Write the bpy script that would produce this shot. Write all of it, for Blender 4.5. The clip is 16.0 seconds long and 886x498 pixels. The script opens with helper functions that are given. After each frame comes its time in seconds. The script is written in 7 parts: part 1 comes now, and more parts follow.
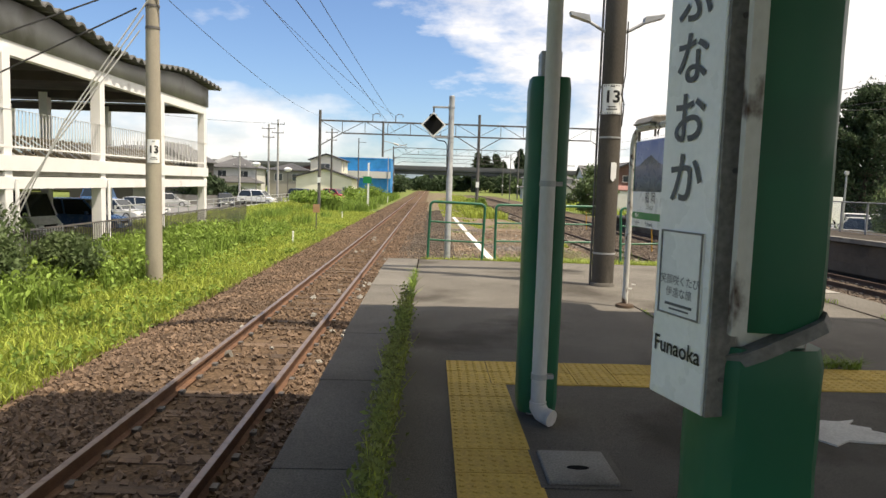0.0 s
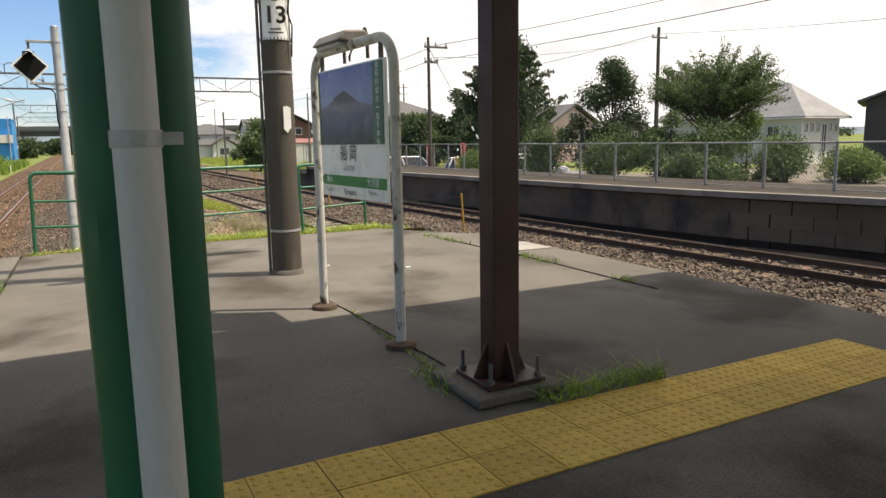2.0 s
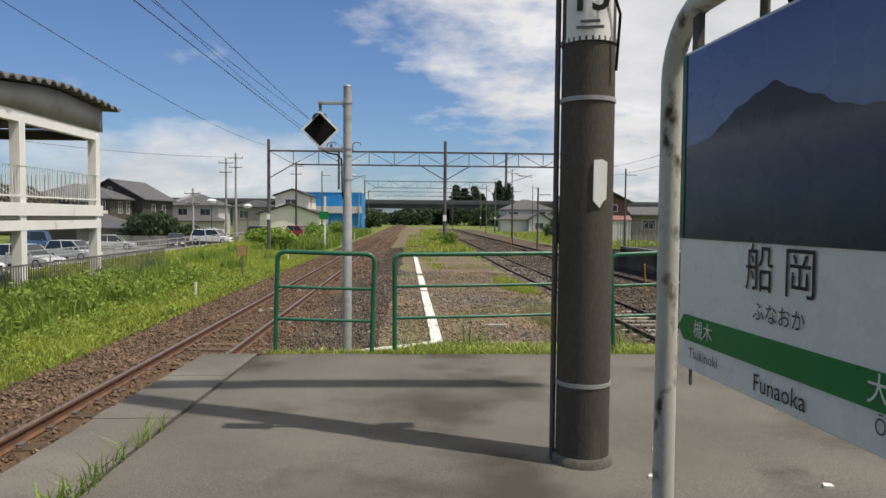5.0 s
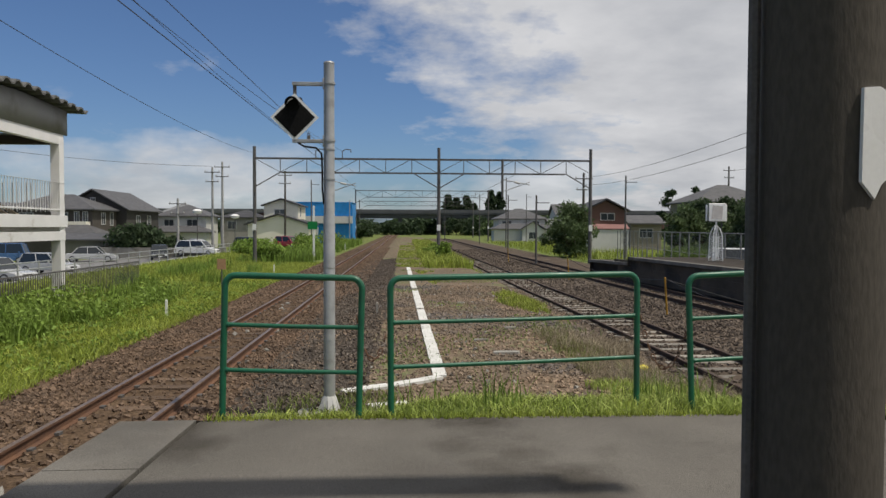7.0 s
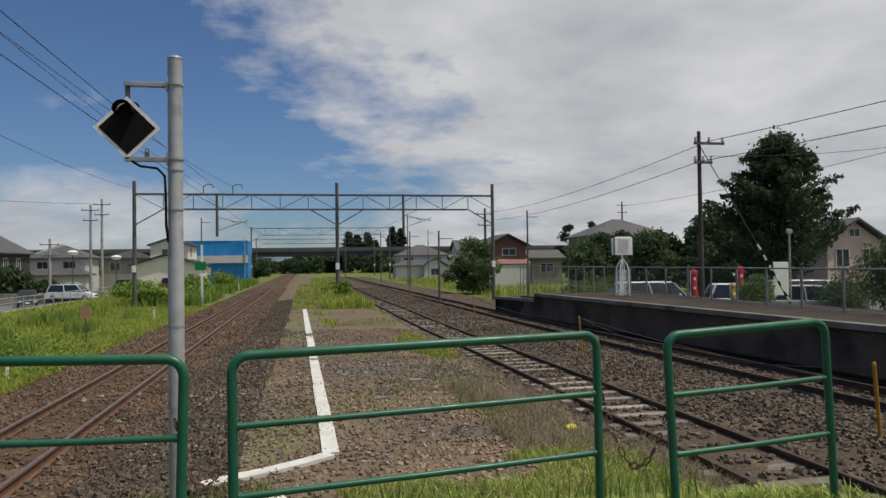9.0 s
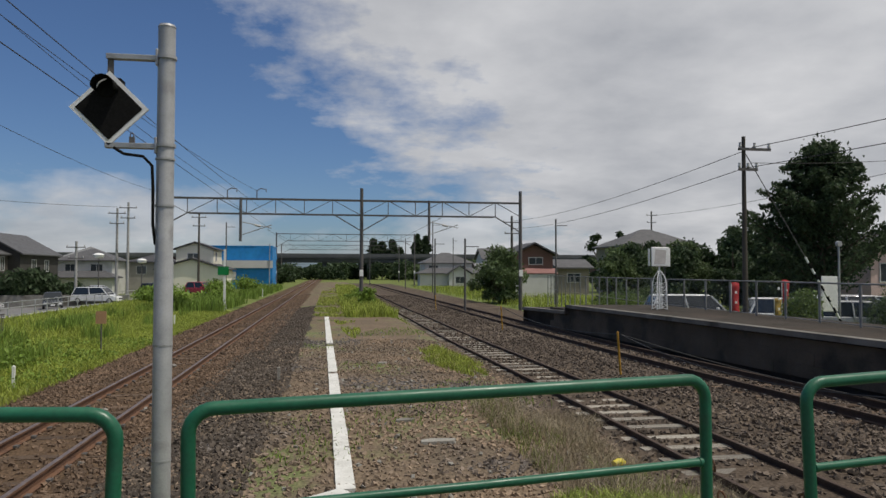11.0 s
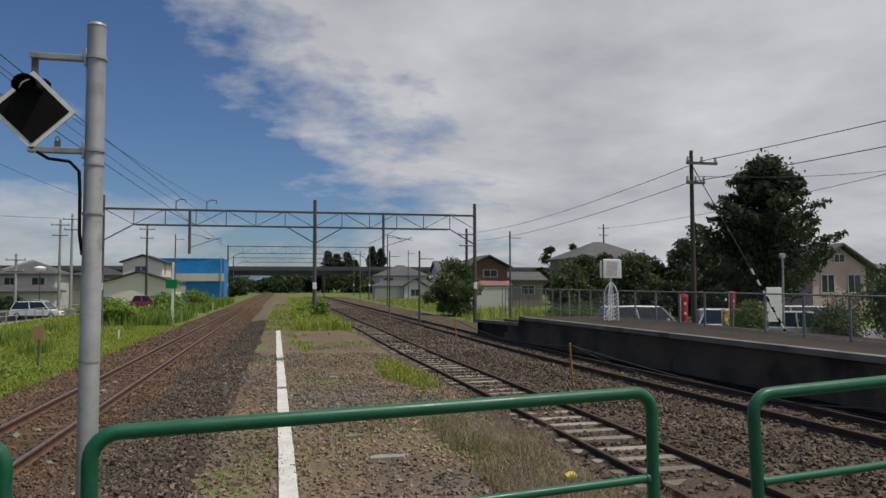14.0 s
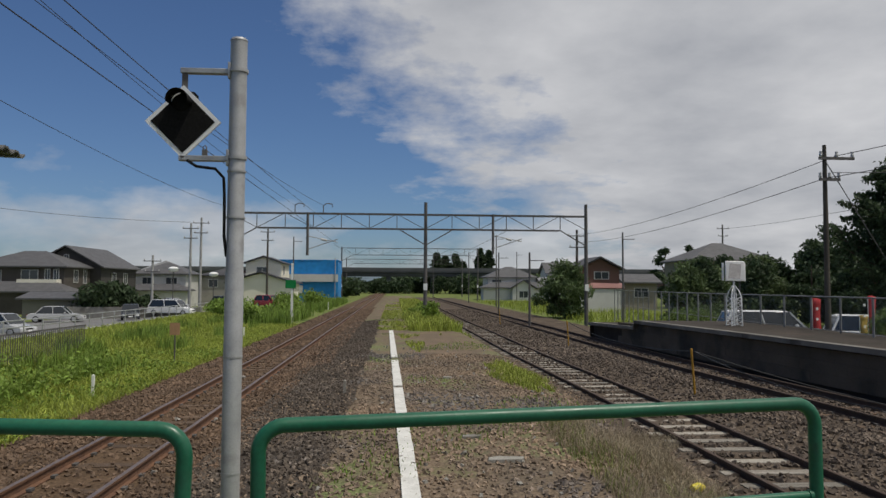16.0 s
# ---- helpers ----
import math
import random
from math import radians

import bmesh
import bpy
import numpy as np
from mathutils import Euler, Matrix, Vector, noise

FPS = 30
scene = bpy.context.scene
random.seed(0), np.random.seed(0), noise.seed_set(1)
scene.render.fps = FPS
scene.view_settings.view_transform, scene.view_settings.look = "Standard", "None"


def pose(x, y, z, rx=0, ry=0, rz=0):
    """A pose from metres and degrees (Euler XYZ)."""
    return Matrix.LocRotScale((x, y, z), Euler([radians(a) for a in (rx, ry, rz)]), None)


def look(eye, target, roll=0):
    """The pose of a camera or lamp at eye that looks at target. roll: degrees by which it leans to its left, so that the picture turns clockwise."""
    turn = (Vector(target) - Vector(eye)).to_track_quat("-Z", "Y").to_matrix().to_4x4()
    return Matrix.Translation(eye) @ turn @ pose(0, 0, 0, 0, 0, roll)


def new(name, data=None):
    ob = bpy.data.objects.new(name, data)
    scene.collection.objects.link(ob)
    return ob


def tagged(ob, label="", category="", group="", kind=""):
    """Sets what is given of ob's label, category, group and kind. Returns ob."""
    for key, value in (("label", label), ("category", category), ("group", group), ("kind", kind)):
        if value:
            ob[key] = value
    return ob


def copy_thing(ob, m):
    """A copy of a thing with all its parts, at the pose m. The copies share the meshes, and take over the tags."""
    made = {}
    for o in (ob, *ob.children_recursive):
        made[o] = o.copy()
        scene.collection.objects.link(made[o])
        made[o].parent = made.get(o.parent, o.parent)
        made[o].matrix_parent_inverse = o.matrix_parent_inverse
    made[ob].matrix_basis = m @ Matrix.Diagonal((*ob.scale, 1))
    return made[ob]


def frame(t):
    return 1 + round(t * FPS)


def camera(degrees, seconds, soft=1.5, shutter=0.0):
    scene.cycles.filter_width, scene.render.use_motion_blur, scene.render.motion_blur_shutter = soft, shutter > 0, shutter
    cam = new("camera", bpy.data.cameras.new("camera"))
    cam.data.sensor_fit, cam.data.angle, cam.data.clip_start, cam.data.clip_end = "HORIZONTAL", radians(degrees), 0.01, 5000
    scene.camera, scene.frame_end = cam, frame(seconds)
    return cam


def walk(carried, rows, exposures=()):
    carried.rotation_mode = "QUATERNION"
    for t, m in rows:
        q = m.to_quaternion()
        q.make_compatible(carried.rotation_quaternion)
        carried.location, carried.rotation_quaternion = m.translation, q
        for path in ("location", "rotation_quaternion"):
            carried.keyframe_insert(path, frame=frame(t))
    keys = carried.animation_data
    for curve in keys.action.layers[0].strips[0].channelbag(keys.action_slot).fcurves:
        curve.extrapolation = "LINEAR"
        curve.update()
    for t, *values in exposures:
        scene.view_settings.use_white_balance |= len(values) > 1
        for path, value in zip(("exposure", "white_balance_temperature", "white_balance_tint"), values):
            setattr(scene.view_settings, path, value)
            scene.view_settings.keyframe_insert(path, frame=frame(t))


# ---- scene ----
cam = camera(64.5, 16.0)
PATH = [
    (0, (0.122, 0.3, 2.331), (0.16, 2.291, 2.146), 1.8),
    (0.5, (0.147, 1.028, 2.337), (0.314, 3.012, 2.15), 0.0),
    (1, (0.2, 1.715, 2.343), (0.509, 3.68, 2.135), -0.3),
    (1.5, (0.369, 2.288, 2.346), (1.113, 4.133, 2.137), -0.9),
    (2, (0.668, 2.81, 2.339), (1.576, 4.565, 2.031), -1.0),
    (2.5, (0.938, 3.331, 2.375), (1.916, 5.059, 2.134), 0.6),
    (3, (1.235, 3.787, 2.355), (2.067, 5.598, 2.182), -0.0),
    (3.5, (1.408, 4.361, 2.344), (1.999, 6.266, 2.2), 1.6),
    (4, (1.521, 4.937, 2.36), (1.913, 6.894, 2.231), 0.1),
    (4.5, (1.586, 5.503, 2.372), (1.671, 7.499, 2.268), 0.5),
    (7, (1.485, 8.275, 2.36), (1.594, 10.271, 2.298), 0.2),
    (7.5, (1.512, 8.78, 2.38), (1.699, 10.771, 2.326), -0.4),
    (8, (1.6, 9.283, 2.415), (1.832, 11.269, 2.39), -1.4),
    (8.5, (1.619, 9.731, 2.413), (1.87, 11.715, 2.442), -0.4),
    (9, (1.737, 10.124, 2.408), (2.123, 12.086, 2.449), -0.8),
    (9.5, (1.81, 10.479, 2.41), (2.192, 12.441, 2.472), -0.7),
    (10, (1.789, 10.847, 2.418), (2.142, 12.815, 2.477), -0.4),
    (12.5, (1.951, 11.389, 2.44), (2.258, 13.363, 2.511), 0.2),
    (13, (1.95, 11.429, 2.432), (2.279, 13.4, 2.497), 0.3),
    (13.5, (1.965, 11.441, 2.446), (2.385, 13.394, 2.533), 0.2),
    (14, (1.95, 11.397, 2.419), (2.391, 13.345, 2.519), -0.1),
    (14.5, (1.922, 11.413, 2.43), (2.322, 13.37, 2.522), -0),
    (15, (1.893, 11.435, 2.432), (2.125, 13.418, 2.539), 0.1),
    (15.5, (1.889, 11.415, 2.432), (2.083, 13.403, 2.548), 0.2),
    (16, (1.807, 11.423, 2.42), (1.946, 13.416, 2.524), 0.3),
]
EXPOSURES = [(0, 0.66, 7250, 11), (0.6, 0.55, 7250, 11), (1.0, 0.45, 7150, 11), (1.5, 0.54, 7250, 12), (2.0, 0.7, 7250, 12), (2.5, 0.66, 7250, 12), (3.0, 0.44, 7100, 12), (3.5, 0.28, 7000, 11), (4.0, 0.1, 6800, 10), (4.5, 0.06, 6700, 10), (7, -0.35, 6500, 10), (9, -0.48, 6480, 10), (12.5, -0.55, 6400, 10), (16, -0.6, 6400, 10)]
walk(cam, [(t, look(eye, target, roll)) for t, eye, target, roll in PATH], EXPOSURES)

# ---- world and sun ----
SUN_DIR = Vector((0.896 * math.cos(radians(64.3)), -0.445 * math.cos(radians(64.3)), math.sin(radians(64.3))))
sun = new("sun", bpy.data.lights.new("sun", "SUN"))
sun.data.energy, sun.data.angle, sun.data.color = 4.1, radians(0.6), (1.0, 0.92, 0.80)
sun.matrix_world = look(SUN_DIR * 60, (0, 0, 0))


def make_world():
    w = bpy.data.worlds.new("sky")
    scene.world = w
    w.use_nodes = True
    nt = w.node_tree
    nt.nodes.clear()
    N, L = nt.nodes.new, nt.links.new

    def math_node(op, a, b=None, clamp=False):
        n = N("ShaderNodeMath")
        n.operation, n.use_clamp = op, clamp
        for i, v in enumerate((a, b)):
            if v is None:
                continue
            if isinstance(v, (int, float)):
                n.inputs[i].default_value = v
            else:
                L(v, n.inputs[i])
        return n.outputs[0]

    def noise_node(vec, scale, detail, rough):
        n = N("ShaderNodeTexNoise")
        n.inputs["Scale"].default_value, n.inputs["Detail"].default_value, n.inputs["Roughness"].default_value = scale, detail, rough
        L(vec, n.inputs["Vector"])
        return n.outputs["Fac"]

    sky = N("ShaderNodeTexSky")
    sky.sky_type, sky.sun_disc = "NISHITA", False
    sky.sun_elevation, sky.sun_rotation = radians(64.3), radians(116.4)
    sky.air_density, sky.dust_density, sky.ozone_density = 1.0, 0.6, 2.5
    co = N("ShaderNodeTexCoord")
    sep = N("ShaderNodeSeparateXYZ")
    L(co.outputs["Generated"], sep.inputs[0])
    x, y, z = sep.outputs
    den = math_node("ADD", math_node("MAXIMUM", z, 0.0), 0.22)
    comb = N("ShaderNodeCombineXYZ")
    L(math_node("DIVIDE", x, den), comb.inputs[0])
    L(math_node("DIVIDE", y, den), comb.inputs[1])
    flat = comb.outputs[0]
    big = noise_node(flat, 1.1, 7.0, 0.56)
    fine = noise_node(flat, 3.4, 8.0, 0.6)
    # a bank of cloud on the sunny side, with a ragged edge towards the blue
    bank = math_node("ADD", math_node("MULTIPLY", math_node("ADD", math_node("ADD", x, z), -0.27), 3.6),
                     math_node("MULTIPLY", math_node("ADD", math_node("ADD", math_node("MULTIPLY", big, 0.5), math_node("MULTIPLY", fine, 0.5)), -0.47), 4.2))
    # cumulus low over the horizon
    low_map = N("ShaderNodeMapping")
    low_map.inputs["Location"].default_value, low_map.inputs["Scale"].default_value = (0.35, 0.2, 0.0), (1.0, 1.0, 2.2)
    L(co.outputs["Generated"], low_map.inputs[0])
    low = math_node("ADD", math_node("MULTIPLY", math_node("SUBTRACT", 0.112, z), 8.0),
                    math_node("MULTIPLY", math_node("ADD", noise_node(low_map.outputs[0], 4.2, 7.0, 0.55), -0.5), 6.5))
    cover = math_node("MAXIMUM", math_node("MULTIPLY", math_node("ADD", bank, 0.12), 1.5, True), math_node("MULTIPLY", math_node("MULTIPLY", low, 0.9, True), 0.8))
    cover = math_node("MULTIPLY", cover, 0.96)
    shade = N("ShaderNodeValToRGB")
    shade.color_ramp.elements[0].position, shade.color_ramp.elements[0].color = 0.33, (0.9, 0.895, 0.9, 1)
    shade.color_ramp.elements[1].position, shade.color_ramp.elements[1].color = 0.72, (0.5, 0.515, 0.55, 1)
    L(math_node("ADD", math_node("MULTIPLY", noise_node(flat, 1.9, 6.0, 0.55), 0.8), math_node("MULTIPLY", big, 0.25)), shade.inputs[0])
    lit = N("ShaderNodeMix")
    lit.data_type = "RGBA"
    skyc = N("ShaderNodeMix")
    skyc.data_type, skyc.blend_type = "RGBA", "MULTIPLY"
    skyc.inputs[0].default_value = 1.0
    L(sky.outputs[0], skyc.inputs[6])
    skyc.inputs[7].default_value = (0.72 * SKY_GAIN, 0.88 * SKY_GAIN, 1.12 * SKY_GAIN, 1)
    cl = N("ShaderNodeMix")
    cl.data_type, cl.blend_type = "RGBA", "MULTIPLY"
    cl.inputs[0].default_value = 1.0
    L(shade.outputs[0], cl.inputs[6])
    cl.inputs[7].default_value = (CLOUD_GAIN, CLOUD_GAIN, CLOUD_GAIN, 1)
    L(cover, lit.inputs[0])
    L(skyc.outputs[2], lit.inputs[6])
    L(cl.outputs[2], lit.inputs[7])
    bg = N("ShaderNodeBackground")
    bg.inputs["Strength"].default_value = 0.1
    L(lit.outputs[2], bg.inputs["Color"])
    L(bg.outputs[0], N("ShaderNodeOutputWorld").inputs["Surface"])


SKY_GAIN, CLOUD_GAIN = 0.95, 10.6
make_world()


# ---- materials ----
def material(name, c1, c2=None, scale=4.0, rough=0.8, bump=0.15, fine=70.0, metal=0.0, grain=0.25, stain=None, stain_scale=1.2, vary=0.0, island=0.0, spec=0.35, stretch=(1, 1, 1), stain_at=0.56):
    m = bpy.data.materials.new(name)
    m.use_nodes = True
    nt = m.node_tree
    N, L = nt.nodes.new, nt.links.new
    b = nt.nodes["Principled BSDF"]
    b.inputs["Roughness"].default_value, b.inputs["Metallic"].default_value, b.inputs["Specular IOR Level"].default_value = rough, metal, spec
    co = N("ShaderNodeTexCoord")
    mp = N("ShaderNodeMapping")
    mp.inputs["Scale"].default_value = stretch
    L(co.outputs["Object"], mp.inputs[0])

    def noise_tex(s, detail=4.0):
        n = N("ShaderNodeTexNoise")
        n.inputs["Scale"].default_value, n.inputs["Detail"].default_value = s, detail
        L(mp.outputs[0], n.inputs["Vector"])
        return n.outputs["Fac"]

    def mix(fac, a, bcol, kind="MIX"):
        n = N("ShaderNodeMix")
        n.data_type, n.blend_type = "RGBA", kind
        for sock, v in ((n.inputs[0], fac), (n.inputs[6], a), (n.inputs[7], bcol)):
            if isinstance(v, (int, float)):
                sock.default_value = v
            elif isinstance(v, tuple):
                sock.default_value = (*v, 1)
            else:
                L(v, sock)
        return n.outputs[2]

    def ramp(fac, lo, hi, a=0.0, z=1.0):
        n = N("ShaderNodeMapRange")
        n.inputs[1].default_value, n.inputs[2].default_value, n.inputs[3].default_value, n.inputs[4].default_value = lo, hi, a, z
        L(fac, n.inputs[0])
        return n.outputs[0]

    c2 = c2 or tuple(v * 0.75 for v in c1)
    col = mix(ramp(noise_tex(scale), 0.35, 0.65), c1, c2)
    f = noise_tex(fine, 3.0)
    if stain:
        col = mix(ramp(noise_tex(stain_scale, 6.0), stain_at, stain_at + 0.12), col, stain)
    if grain:
        g = ramp(f, 0.3, 0.7, 1 - grain, 1 + grain)
        gray = N("ShaderNodeCombineColor")
        for i in range(3):
            L(g, gray.inputs[i])
        col = mix(1.0, col, gray.outputs[0], "MULTIPLY")
    for amount, node, out in ((vary, "ShaderNodeObjectInfo", "Random"), (island, "ShaderNodeNewGeometry", "Random Per Island")):
        if amount:
            r = ramp(N(node).outputs[out], 0, 1, 1 - amount, 1 + amount)
            gray = N("ShaderNodeCombineColor")
            for i in range(3):
                L(r, gray.inputs[i])
            col = mix(1.0, col, gray.outputs[0], "MULTIPLY")
    L(col, b.inputs["Base Color"])
    if bump:
        bp = N("ShaderNodeBump")
        bp.inputs["Strength"].default_value, bp.inputs["Distance"].default_value = bump, 0.01
        L(f, bp.inputs["Height"])
        L(bp.outputs[0], b.inputs["Normal"])
    rr = ramp(noise_tex(scale * 2.3), 0.3, 0.7, max(0.02, rough - 0.1), min(1, rough + 0.1))
    L(rr, b.inputs["Roughness"])
    return m


def leaf_material(name, c1, c2):
    m = material(name, c1, c2, scale=1.3, rough=0.6, bump=0, grain=0.0, island=0.45, spec=0.25)
    b = m.node_tree.nodes["Principled BSDF"]
    tr = m.node_tree.nodes.new("ShaderNodeBsdfTranslucent")
    mx = m.node_tree.nodes.new("ShaderNodeMixShader")
    mx.inputs[0].default_value = 0.3
    src = b.inputs["Base Color"].links[0].from_socket
    m.node_tree.links.new(src, tr.inputs[0])
    out = m.node_tree.nodes["Material Output"]
    m.node_tree.links.new(b.outputs[0], mx.inputs[1])
    m.node_tree.links.new(tr.outputs[0], mx.inputs[2])
    m.node_tree.links.new(mx.outputs[0], out.inputs[0])
    return m


def glass_material(name, tint=(0.05, 0.06, 0.07), rough=0.08):
    m = material(name, tint, tint, rough=rough, bump=0, grain=0, spec=0.7)
    return m


ASPHALT = material("platform_asphalt", (0.156, 0.146, 0.13), (0.12, 0.112, 0.1), scale=0.9, rough=0.9, bump=0.5, fine=160, grain=0.4, stain=(0.07, 0.064, 0.055), stain_scale=0.75, stain_at=0.52, spec=0.1)
KERB = material("platform_edge_concrete", (0.145, 0.135, 0.118), (0.105, 0.098, 0.086), scale=1.3, rough=0.9, bump=0.3, fine=110, grain=0.3, stain=(0.185, 0.175, 0.155), stain_scale=0.5, stain_at=0.6)
CONCRETE = material("old_concrete", (0.30, 0.29, 0.26), (0.22, 0.21, 0.19), scale=1.6, rough=0.92, bump=0.3, fine=90, stain=(0.14, 0.13, 0.11), stain_scale=0.9)
# near-black wall tone: the shade of the recess is put into the colour
WALL_DARK = material("shaded_platform_wall", (0.046, 0.037, 0.028), (0.033, 0.027, 0.021), scale=1.1, rough=0.95, bump=0.4, fine=60, stain=(0.035, 0.032, 0.028), stain_scale=0.8, vary=0.03)
POLE_CONC = material("pole_concrete", (0.36, 0.33, 0.26), (0.29, 0.26, 0.21), scale=2.0, rough=0.9, bump=0.15, fine=120, grain=0.15, stain=(0.2, 0.18, 0.14), stain_scale=1.5, stretch=(1, 1, 0.25))
POLE_GREY = material("pale_grey_concrete_pole", (0.36, 0.36, 0.35), (0.29, 0.29, 0.285), scale=2.0, rough=0.9, bump=0.1, grain=0.12)
POLE_DARK = material("grey_painted_steel_pole", (0.095, 0.085, 0.072), (0.07, 0.063, 0.054), scale=2.5, rough=0.8, bump=0.2, fine=90, grain=0.15, stain=(0.14, 0.13, 0.11), stain_scale=2.2, stretch=(1, 1, 0.3), stain_at=0.62, spec=0.2)
GALV = material("galvanised_steel", (0.42, 0.43, 0.44), (0.34, 0.35, 0.36), scale=6, rough=0.5, bump=0.05, fine=90, grain=0.08, metal=0.35, stain=(0.28, 0.28, 0.28), stain_scale=3)
FENCE_STEEL = material("weathered_fence_steel", (0.27, 0.275, 0.275), (0.2, 0.2, 0.2), scale=3, rough=0.6, bump=0.05, grain=0.1, metal=0.2)
DARK_STEEL = material("weathered_steel", (0.10, 0.10, 0.10), (0.14, 0.13, 0.125), scale=3, rough=0.7, bump=0.1, grain=0.15, metal=0.2)
RAIL_TOP = material("worn_rail_head", (0.3, 0.22, 0.17), (0.21, 0.15, 0.115), scale=8, rough=0.38, bump=0.02, grain=0.1, metal=0.6)
RAIL_RUST = material("rusty_rail", (0.16, 0.085, 0.05), (0.11, 0.06, 0.04), scale=6, rough=0.9, bump=0.3, fine=120, grain=0.3)
RAIL_DARK = material("dull_rusty_rail", (0.075, 0.05, 0.038), (0.055, 0.04, 0.032), scale=6, rough=0.85, bump=0.3, fine=120, grain=0.3)
SLEEPER_OLD = material("weathered_sleeper_wood", (0.30, 0.28, 0.24), (0.19, 0.17, 0.145), scale=2.2, rough=0.95, bump=0.5, fine=50, grain=0.35, vary=0.35, stretch=(1, 8, 1))
SLEEPER_BROWN = material("oiled_sleeper_wood", (0.13, 0.09, 0.06), (0.09, 0.062, 0.045), scale=3, rough=0.95, bump=0.5, fine=50, grain=0.35, vary=0.35, stretch=(1, 8, 1))
BALLAST_BED = material("rusty_ballast", (0.115, 0.078, 0.05), (0.085, 0.058, 0.038), scale=3, rough=0.97, bump=1.0, fine=24, grain=0.55, stain=(0.13, 0.09, 0.06), stain_scale=1.0, spec=0.1)
BALLAST_GREY = material("grey_gravel", (0.105, 0.082, 0.062), (0.072, 0.056, 0.044), scale=1.2, rough=0.97, bump=1.0, fine=24, grain=0.55, stain=(0.15, 0.12, 0.09), stain_scale=0.7, spec=0.1)
YARD = material("gravel_yard", (0.185, 0.14, 0.098), (0.135, 0.108, 0.08), scale=0.7, rough=0.97, bump=0.9, fine=26, grain=0.5, stain=(0.15, 0.17, 0.075), stain_scale=0.4, stain_at=0.52, spec=0.1)
STONES_RUST = material("rusty_ballast_stones", (0.165, 0.112, 0.076), (0.11, 0.077, 0.054), scale=0.8, rough=0.95, bump=0.2, grain=0.2, island=0.38)
STONES_GREY = material("grey_ballast_stones", (0.14, 0.112, 0.088), (0.088, 0.07, 0.056), scale=0.5, rough=0.95, bump=0.2, grain=0.2, island=0.5)
STONES_DARK = material("dark_ballast_stones", (0.112, 0.09, 0.071), (0.073, 0.06, 0.049), scale=0.8, rough=0.95, bump=0.2, grain=0.2, island=0.36)
BALLAST_DARK = material("dark_ballast", (0.075, 0.063, 0.052), (0.054, 0.046, 0.039), scale=1.2, rough=0.97, bump=1.0, fine=24, grain=0.5, spec=0.1)
WALL_MID = material("weathered_platform_block", (0.12, 0.098, 0.074), (0.08, 0.066, 0.05), scale=0.9, rough=0.95, bump=0.4, fine=50, stain=(0.045, 0.041, 0.035), stain_scale=0.7, vary=0.02, stain_at=0.52)
STONES_YARD = material("yard_stones", (0.27, 0.2, 0.14), (0.15, 0.12, 0.092), scale=0.35, rough=0.95, bump=0.2, grain=0.2, island=0.42, stain=(0.15, 0.135, 0.125), stain_scale=0.22, stain_at=0.5)
# pieces that share a mesh take their grain from the place where they lie
def by_place(m):
    geo = m.node_tree.nodes.new("ShaderNodeNewGeometry")
    for n in m.node_tree.nodes:
        if n.bl_idname == "ShaderNodeMapping":
            m.node_tree.links.new(geo.outputs["Position"], n.inputs["Vector"])


for m in (WALL_MID, WALL_DARK, SLEEPER_OLD, SLEEPER_BROWN):
    by_place(m)
EARTH = material("grassy_earth", (0.13, 0.17, 0.045), (0.16, 0.185, 0.06), scale=0.35, rough=0.97, bump=0.6, fine=12, grain=0.35, stain=(0.06, 0.09, 0.025), stain_scale=0.2, spec=0.1)
ROAD = material("road_asphalt", (0.20, 0.20, 0.20), (0.17, 0.17, 0.17), scale=0.5, rough=0.9, bump=0.2, grain=0.2, spec=0.1)
GREEN_PAINT = material("green_gloss_paint", (0.012, 0.125, 0.065), (0.01, 0.10, 0.052), scale=5, rough=0.4, bump=0.05, fine=70, grain=0.12, stain=(0.02, 0.09, 0.055), stain_scale=4, spec=0.5)
GREEN_PAD = material("green_vinyl_padding", (0.008, 0.125, 0.062), (0.007, 0.095, 0.048), scale=2.0, rough=0.45, bump=0.12, fine=8, grain=0.06, stain=(0.012, 0.075, 0.045), stain_scale=1.6, spec=0.4)
FAR_ASPHALT = material("mossy_dark_asphalt", (0.062, 0.054, 0.047), (0.046, 0.041, 0.035), scale=0.8, rough=0.95, bump=0.4, fine=90, grain=0.35, stain=(0.075, 0.06, 0.05), stain_scale=0.5, spec=0.1)
NOSING = material("grimy_nosing_concrete", (0.21, 0.2, 0.18), (0.14, 0.13, 0.115), scale=1.4, rough=0.92, bump=0.3, fine=70, grain=0.3, stain=(0.08, 0.075, 0.065), stain_scale=0.9)
WHITE_PAINT = material("chipped_white_paint", (0.62, 0.62, 0.58), (0.54, 0.53, 0.49), scale=5, rough=0.5, bump=0.1, grain=0.06, stain=(0.075, 0.045, 0.032), stain_scale=15, stain_at=0.555, stretch=(1, 1, 0.6))
WHITE_WORN = material("worn_white_line_paint", (0.68, 0.68, 0.65), (0.56, 0.56, 0.53), scale=4, rough=0.85, bump=0.3, grain=0.12, stain=(0.36, 0.34, 0.3), stain_scale=5, stain_at=0.7)
WHITE_PVC = material("grey_pvc_pipe", (0.56, 0.56, 0.55), (0.5, 0.5, 0.49), scale=3, rough=0.5, bump=0.02, grain=0.05, stain=(0.24, 0.23, 0.21), stain_scale=4, stain_at=0.64, stretch=(1, 1, 0.3))
